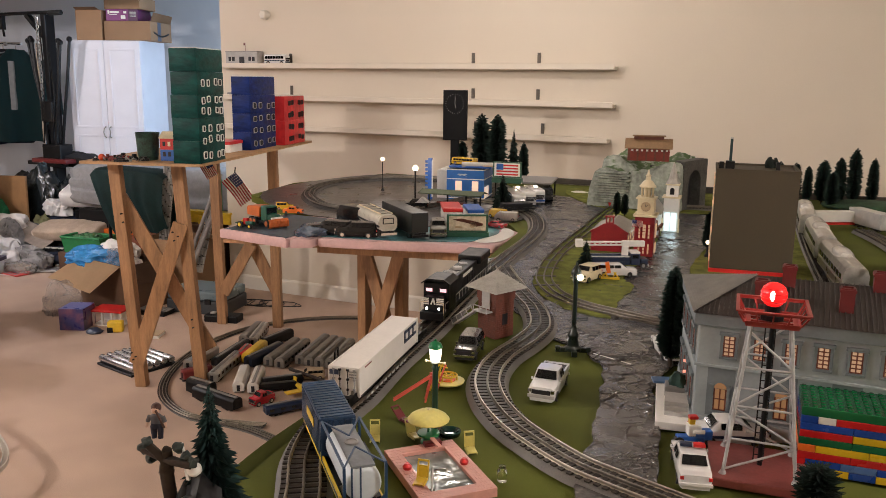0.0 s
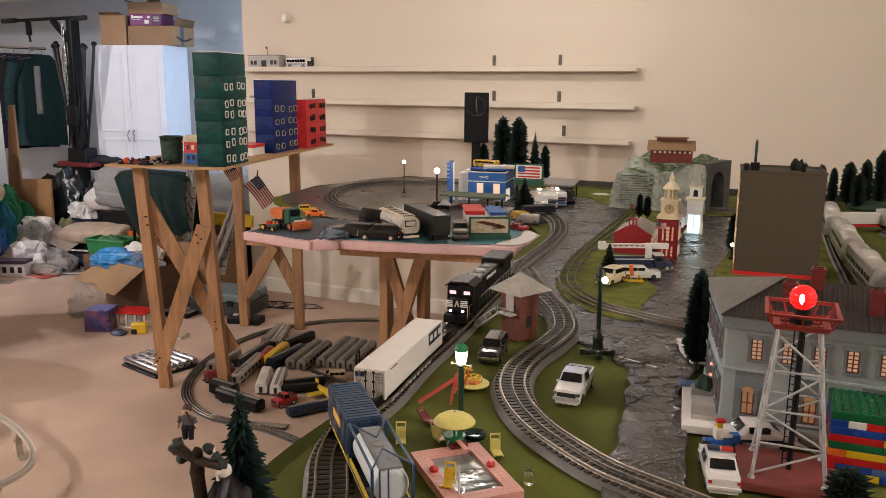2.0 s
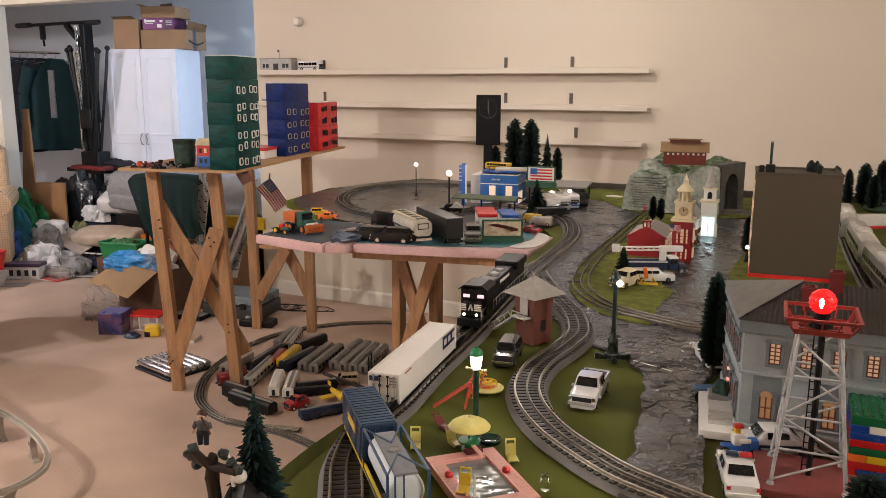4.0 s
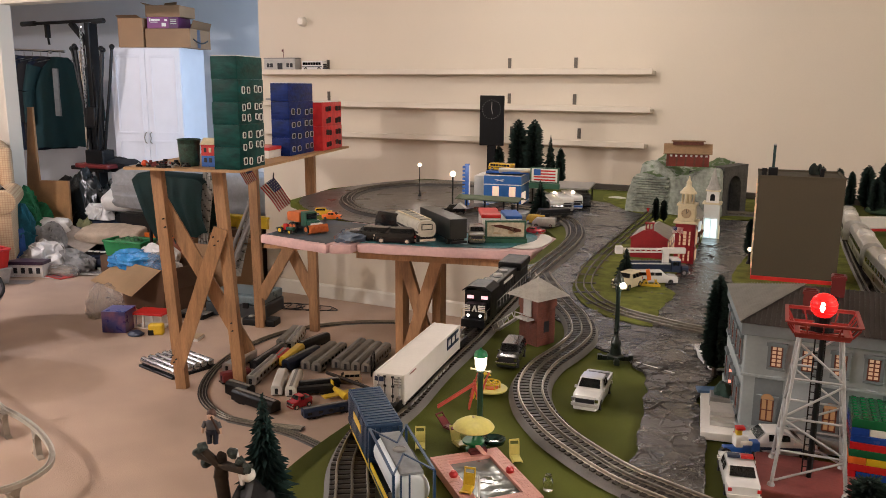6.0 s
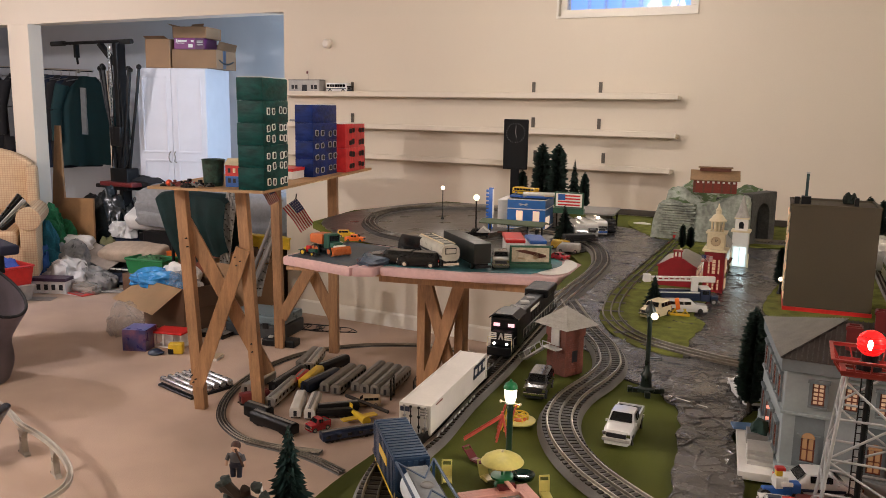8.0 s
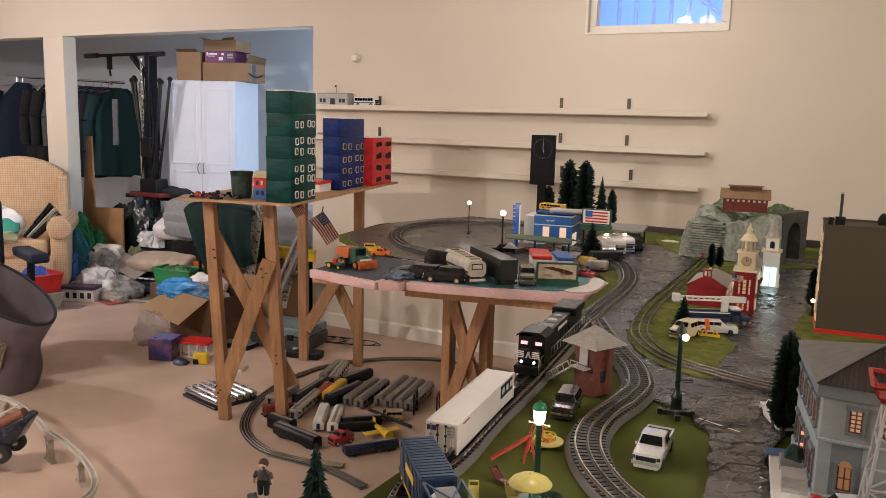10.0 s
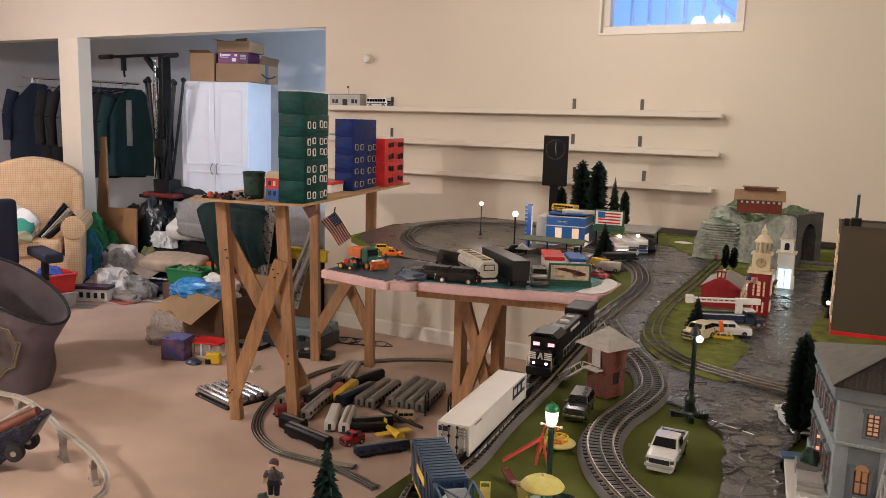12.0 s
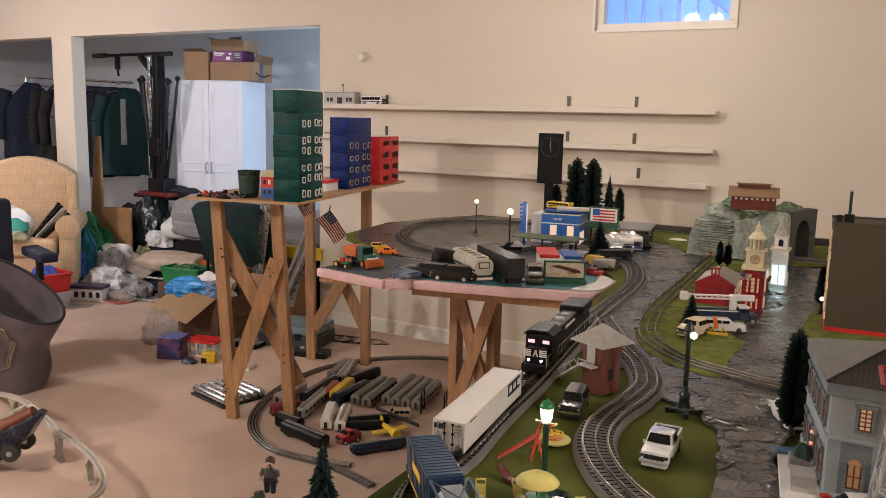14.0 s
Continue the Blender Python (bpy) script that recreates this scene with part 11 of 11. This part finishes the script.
# ---- ledge items ----
ld = thing("toy_station_house", "grey model station house with a tiny flag", "model building", (-3.17, WALL_Y - 0.045, 1.5807))
blk("wall", -0.16, 0.10, -0.035, 0.030, 0, 0.085, M_LTGREY, ld, bev=0.002)
blk("parapet", -0.162, 0.102, -0.037, 0.032, 0.085, 0.092, M_GREY, ld)
blk("door", -0.045, -0.005, -0.038, -0.0355, 0.004, 0.056, M_SHADEBLACK, ld)
for x in (-0.135, 0.03):
    w0 = blk("window", x, x + 0.05, -0.0375, -0.0355, 0.028, 0.055, M_SHADEBLACK, ld)
    blk("window_bar", x + 0.024, x + 0.027, -0.0385, -0.0378, 0.028, 0.055, M_WHITE, w0)
bm = bmesh.new()
rod(bm, (-0.02, 0, 0.092), (-0.02, 0, 0.15), 0.0015, n=6)
box(bm, -0.034, -0.02, -0.001, 0.001, 0.132, 0.148)
part("flagstaff", bm, M_DEEPRED, ld)
car("camper_bus", (-2.935, WALL_Y - 0.045, 1.5807), -90, 0.17, 0.055, 0.070, M_CARWHITE, "white model mail van on the ledge", "toy van", "bus", "model buses", M_NAVY)
o = thing("dark_planes", "two dark model aircraft on the middle ledge", "model plane", (-3.24, WALL_Y - 0.045, 1.3717))
blk("fuselage", -0.11, 0.11, -0.012, 0.012, 0, 0.028, M_GREY, o, bev=0.006)
blk("wing", -0.02, 0.03, -0.033, 0.030, 0.028, 0.033, M_BLACK, o)
blk("tail", 0.085, 0.11, -0.003, 0.003, 0.028, 0.06, M_LTGREY, o)

# ---- floor loop and the trains parked inside it ----
track("floor_track", [(-1.70, 2.72), (-1.965, 2.662), (-2.161, 2.690), (-2.377, 2.835), (-2.560, 3.121), (-2.665, 3.495), (-2.630, 3.884), (-2.40, 4.20), (-2.02, 4.38), (-1.5, 4.30), (-1.15, 4.0), (-1.0, 3.5), (-1.1, 3.0), (-1.4, 2.76)],
      "loop of dark model track laid on the carpet", rail=M_RAIL, z=0.0, bed_w=0.012, gauge=0.030)
track("floor_spur", [(-2.05, 2.655), (-1.75, 2.66), (-1.50, 2.60)], "spur of dark model track on the carpet", rail=M_DARKRAIL, z=0.0015, bed_w=0.014, gauge=0.030)
M_COACHGREY = mat("worn_grey_coach", (0.22, 0.20, 0.175), 0.4, 0.4, var=0.15, size=40)


def floor_car(name, a, b, wd, h, mtl, label, roof=None, windows=True):
    ax, bx = Vector((*a, 0)), Vector((*b, 0))
    d = bx - ax
    L = d.length
    mid = (ax + bx) / 2
    o = thing(name, label, "model railway car", (mid.x, mid.y, 0.0), math.degrees(math.atan2(d.y, d.x)) - 90, "parked model trains on the carpet")
    bm = bmesh.new()
    prof = [(-wd / 2, 0.014), (-wd / 2, h * 0.82), (-wd * 0.32, h), (wd * 0.32, h), (wd / 2, h * 0.82), (wd / 2, 0.014)]
    p = [bm.verts.new((x, -L / 2, z)) for x, z in prof]
    q = [bm.verts.new((x, L / 2, z)) for x, z in prof]
    bm.faces.new(p)
    bm.faces.new(q[::-1])
    for k in range(6):
        bm.faces.new((p[k], p[(k + 1) % 6], q[(k + 1) % 6], q[k]))
    soften(bm, 0.003)
    part("body", bm, mtl, o, smooth=True)
    if roof:
        blk("roof_walk", -wd * 0.12, wd * 0.12, -L * 0.48, L * 0.48, h, h + 0.003, roof, o)
    if windows:
        for k in range(max(3, int(L / 0.045))):
            n = max(3, int(L / 0.045))
            y = -L / 2 + (k + 0.5) * L / n
            for s in (-1, 1):
                blk("window", s * wd / 2 - 0.0006, s * wd / 2 + 0.0012, y - 0.010, y + 0.010, h * 0.50, h * 0.74, M_DARKGLASS, o)
    blk("end_door", -wd * 0.14, wd * 0.14, -L / 2 - 0.0015, -L / 2 + 0.001, 0.018, h * 0.75, M_SHADEBLACK, o)
    for y in (-L * 0.32, L * 0.32):
        bogie(o, y, min(0.019, wd * 0.38))
    return o


G = ((-2.48, 3.59), (-2.57, 3.86))
FL = [("passenger_coach", (-2.48, 3.59), (-2.57, 3.86), 0.055, 0.062, M_COACHGREY, "worn grey model coach on the carpet"),
      ("passenger_coach", (-2.41, 3.58), (-2.53, 3.86), 0.055, 0.062, M_SILVER, "silver model coach on the carpet"),
      ("tank_car", (-2.37, 3.22), (-2.43, 3.55), 0.058, 0.060, M_BLACK, "long black model tank car"),
      ("box_car", (-2.47, 3.12), (-2.51, 3.38), 0.055, 0.062, M_SILVER, "pale silver model box car"),
      ("passenger_coach", (-2.24, 3.03), (-2.34, 3.36), 0.055, 0.062, M_SILVER, "silver model coach beside the stand's leg"),
      ("caboose", (-2.31, 3.34), (-2.36, 3.48), 0.055, 0.062, M_RED, "red model caboose on the carpet"),
      ("diesel_engine", (-2.26, 3.33), (-2.32, 3.56), 0.055, 0.068, M_YELLOW, "yellow model diesel engine"),
      ("tank_car", (-2.34, 3.59), (-2.32, 3.82), 0.058, 0.062, M_BLACK, "black model tank car"),
      ("diesel_engine", (-2.22, 3.29), (-2.22, 3.58), 0.055, 0.066, M_NAVY, "dark navy model diesel engine"),
      ("passenger_coach", (-2.13, 3.34), (-2.19, 3.69), 0.055, 0.064, M_COACHGREY, "worn grey model coach in a row"),
      ("passenger_coach", (-2.06, 3.34), (-2.13, 3.70), 0.055, 0.064, M_COACHGREY, "worn grey model coach in a row"),
      ("passenger_coach", (-1.995, 3.43), (-2.075, 3.82), 0.052, 0.064, M_COACHGREY, "worn grey model coach in a row"),
      ("passenger_coach", (-1.937, 3.43), (-2.017, 3.82), 0.052, 0.064, M_COACHGREY, "worn grey model coach in a row"),
      ("passenger_coach", (-1.880, 3.44), (-1.960, 3.81), 0.052, 0.064, M_COACHGREY, "worn grey model coach in a row"),
      ("passenger_coach", (-1.823, 3.45), (-1.903, 3.81), 0.052, 0.064, M_COACHGREY, "worn grey model coach in a row"),
      ("hopper_car", (-2.04, 2.98), (-2.17, 3.20), 0.055, 0.062, M_CONT, "white model hopper car"),
      ("hopper_car", (-1.97, 3.00), (-2.09, 3.22), 0.055, 0.062, M_CONT, "white model hopper car"),
      ("log_car", (-1.99, 3.10), (-1.85, 3.24), 0.055, 0.050, M_BLACK, "black model car loaded with dark pipes"),
      ("log_car", (-1.97, 3.04), (-1.83, 3.16), 0.050, 0.045, M_BLACK, "low black model car with dark load"),
      ("steam_tender", (-2.19, 2.86), (-1.91, 2.81), 0.058, 0.065, M_BLACK, "long black model tender"),
      ("steam_engine", (-2.28, 2.92), (-2.13, 2.90), 0.058, 0.070, M_BLACK, "black model steam engine"),
      ("box_car", (-2.40, 3.00), (-2.33, 3.13), 0.055, 0.060, M_MAROON, "maroon model box car"),
      ("coach_bus", (-1.77, 2.82), (-1.62, 3.03), 0.055, 0.050, M_NAVY, "blue and silver model coach")]
for k, (nm, a, b, wd, h, mtl, lab) in enumerate(FL):
    floor_car(nm, a, b, wd, h, mtl, lab, M_GREY if k % 3 else None, nm in ("passenger_coach", "coach_bus", "caboose"))
car("toy_lorry", (-1.875, 2.94, 0), 160, 0.11, 0.06, 0.06, M_CARRED, "red toy lorry on the carpet", "toy truck", "pickup")
car("toy_boat_car", (-1.85, 3.32, 0), 125, 0.14, 0.06, 0.05, M_TAN, "tan and red toy vehicle on the carpet", "toy car", "suv")
jt = thing("toy_plane", "yellow toy aeroplane on the carpet", "toy plane", (-1.77, 3.12, 0), 60)
bm = bmesh.new()
rod(bm, (0, -0.09, 0.03), (0, 0.09, 0.03), 0.022, 0.008, 14)
part("fuselage", bm, M_YELLOW, jt, smooth=True)
blk("wing", -0.09, 0.09, -0.03, 0.01, 0.022, 0.028, M_YELLOW, jt)
blk("tail_fin", -0.002, 0.002, 0.06, 0.09, 0.035, 0.065, M_YELLOW, jt)
tl = thing("toy_pole", "long dark toy crane boom on the carpet", "toy boom", (-1.82, 3.27, 0.012), 0)
bm = bmesh.new()
beam(bm, (-0.14, 0.02, 0.03), (0.14, -0.02, 0.008), 0.012, 0.014)
part("boom", bm, M_TIE, tl)
tg = thing("toy_gantry", "black open toy gantry on the carpet", "toy gantry", (-1.74, 3.50, 0), 20)
bm = bmesh.new()
for x in (-0.06, 0.06):
    for y in (-0.04, 0.04):
        beam(bm, (x, y, 0), (x, y, 0.11), 0.008, 0.008)
for z in (0.02, 0.065, 0.11):
    for a, b in (((-0.06, -0.04, z), (0.06, -0.04, z)), ((0.06, -0.04, z), (0.06, 0.04, z)), ((-0.06, 0.04, z), (0.06, 0.04, z)), ((-0.06, -0.04, z), (-0.06, 0.04, z))):
        beam(bm, a, b, 0.006, 0.006)
part("frame", bm, M_BLACK, tg)
# tray of silver cars by the front leg
ty = thing("silver_car_tray", "flat tray packed with silver model cars", "tray", (-2.785, 3.09, 0), -13)
bm = bmesh.new()
box(bm, -0.16, 0.16, -0.135, 0.135, 0, 0.014)
soften(bm, 0.006, 3)
part("tray", bm, M_BLACK, ty)
for k in range(6):
    bm = bmesh.new()
    rod(bm, (-0.155, -0.108 + k * 0.043, 0.034), (0.155, -0.108 + k * 0.043, 0.034), 0.020, n=16)
    soften(bm, 0.006, 3)
    c = part("silver_tube", bm, mat("shiny_silver_plastic", (0.58, 0.58, 0.60), 0.16, 0.9, var=0.1, bump=0) if k == 0 else bpy.data.materials["shiny_silver_plastic"], ty, smooth=True)
    for j in range(4):
        blk("cab_window", -0.12 + j * 0.07, -0.105 + j * 0.07, -0.109 + k * 0.043 - 0.008, -0.109 + k * 0.043 + 0.008, 0.0530, 0.0545, M_LTGREY, c)
# dark twiggy stand with a doll, white ball and stick in front of the board
fg = thing("dark_stump", "dark knobbly model tree stump at the board's edge", "model stump", (-0.236, 0.610, ZL - 0.002), 0)
resize(fg, 1.0)
bm = bmesh.new()
pts = [(0.010, 0, 0), (0.0, 0, 0.045), (-0.006, 0, 0.090), (-0.002, 0, 0.118)]
for a, b in zip(pts, pts[1:]):
    rod(bm, a, b, 0.0075, 0.0065, 10)
for a, b in (((-0.004, 0, 0.105), (-0.034, 0, 0.112)), ((-0.002, 0, 0.105), (0.034, -0.004, 0.110)), ((0.0, 0, 0.05), (0.034, 0, 0.066)), ((0.0, 0, 0.10), (-0.02, -0.01, 0.124))):
    rod(bm, a, b, 0.006, 0.004, 8)
lumpy(bm, 0.004, 0.012)
part("trunk", bm, M_BARK, fg, smooth=True)
for k, (x, y, z) in enumerate(((-0.036, 0, 0.112), (-0.026, 0, 0.102), (0.036, -0.004, 0.112), (0.024, -0.002, 0.116), (0.036, 0, 0.068), (-0.02, -0.01, 0.126), (0.012, 0, 0.122))):
    bm = bmesh.new()
    bmesh.ops.create_icosphere(bm, subdivisions=3, radius=0.0055)
    lumpy(bm, 0.003, 0.005, k)
    bmesh.ops.translate(bm, verts=bm.verts, vec=(x, y, z))
    part("leaf_clump", bm, mat("grey_green_leaf", (0.035, 0.045, 0.04), 0.8, var=0.4, size=90) if k == 0 else bpy.data.materials["grey_green_leaf"], fg)
blob("black_rock", (-0.203, 0.612, ZL), (0.030, 0.026, 0.092), M_BLACK, "black lumpy model rock at the board's edge", "model rock", 61.0, 0.3)
bm = bmesh.new()
bmesh.ops.create_uvsphere(bm, u_segments=20, v_segments=14, radius=0.0078)
tagged(part("white_ball", bm, M_WHITE, smooth=True, at=pose(-0.2046, 0.612, ZL + 0.0985)), "small white plastic ball on the rock", "ball")
bm = bmesh.new()
beam(bm, (0, 0, 0), (-0.008, 0, 0.040), 0.004, 0.003)
tagged(part("white_stick", bm, M_WHITE, at=pose(-0.213, 0.612, ZL + 0.085)), "short white plastic stick on the rock", "stick")
# standing doll as one plain shape
bm = bmesh.new()
tone = {}


def doll_piece(make, slot):
    old = set(bm.faces)
    make()
    for f in bm.faces:
        if f not in old:
            f.material_index = slot


for s in (-1, 1):
    doll_piece(lambda: rod(bm, (s * 0.0042, 0, 0.001), (s * 0.0046, 0, 0.018), 0.0034, 0.0044, 10), 1)
    doll_piece(lambda: rod(bm, (s * 0.0085, 0, 0.0315), (s * 0.0118, -0.001, 0.024), 0.0032, 0.0028, 8), 0)
    doll_piece(lambda: rod(bm, (s * 0.0118, -0.001, 0.0242), (s * 0.0125, -0.003, 0.0165), 0.0022, 0.0020, 8), 2)
doll_piece(lambda: lathe(bm, [(0.0078, 0.015), (0.0082, 0.021), (0.0078, 0.022)], 12, squash=0.62), 1)
doll_piece(lambda: lathe(bm, [(0.0076, 0.0215), (0.0080, 0.026), (0.0086, 0.0315), (0.0050, 0.0345), (0.0026, 0.0352)], 12, squash=0.60), 0)
doll_piece(lambda: bmesh.ops.create_uvsphere(bm, u_segments=14, v_segments=10, radius=0.0056, matrix=Matrix.Translation((0, -0.001, 0.0405))), 2)
doll_piece(lambda: bmesh.ops.create_uvsphere(bm, u_segments=14, v_segments=10, radius=0.0066, matrix=Matrix.Translation((0, 0.0012, 0.0430))), 3)
doll_piece(lambda: beam(bm, (0.002, -0.006, 0.042), (0.0135, -0.008, 0.019), 0.0022, 0.0022), 3)
doll = part("toy_doll", bm, paint("grey_doll_cloth", (0.085, 0.085, 0.095), 0.8), smooth=True, at=pose(-0.2465, 0.606, ZL + 0.1275, 0, 0, 20) @ Matrix.Diagonal((0.80, 0.80, 0.80, 1)))
for mm in (paint("navy_doll_cloth", (0.010, 0.012, 0.028), 0.8), paint("pale_doll_plastic", (0.55, 0.36, 0.27), 0.5), paint("brown_doll_plastic", (0.06, 0.022, 0.014), 0.6)):
    doll.data.materials.append(mm)
tagged(doll, "small plastic toy doll in grey and navy on the stump", "doll")
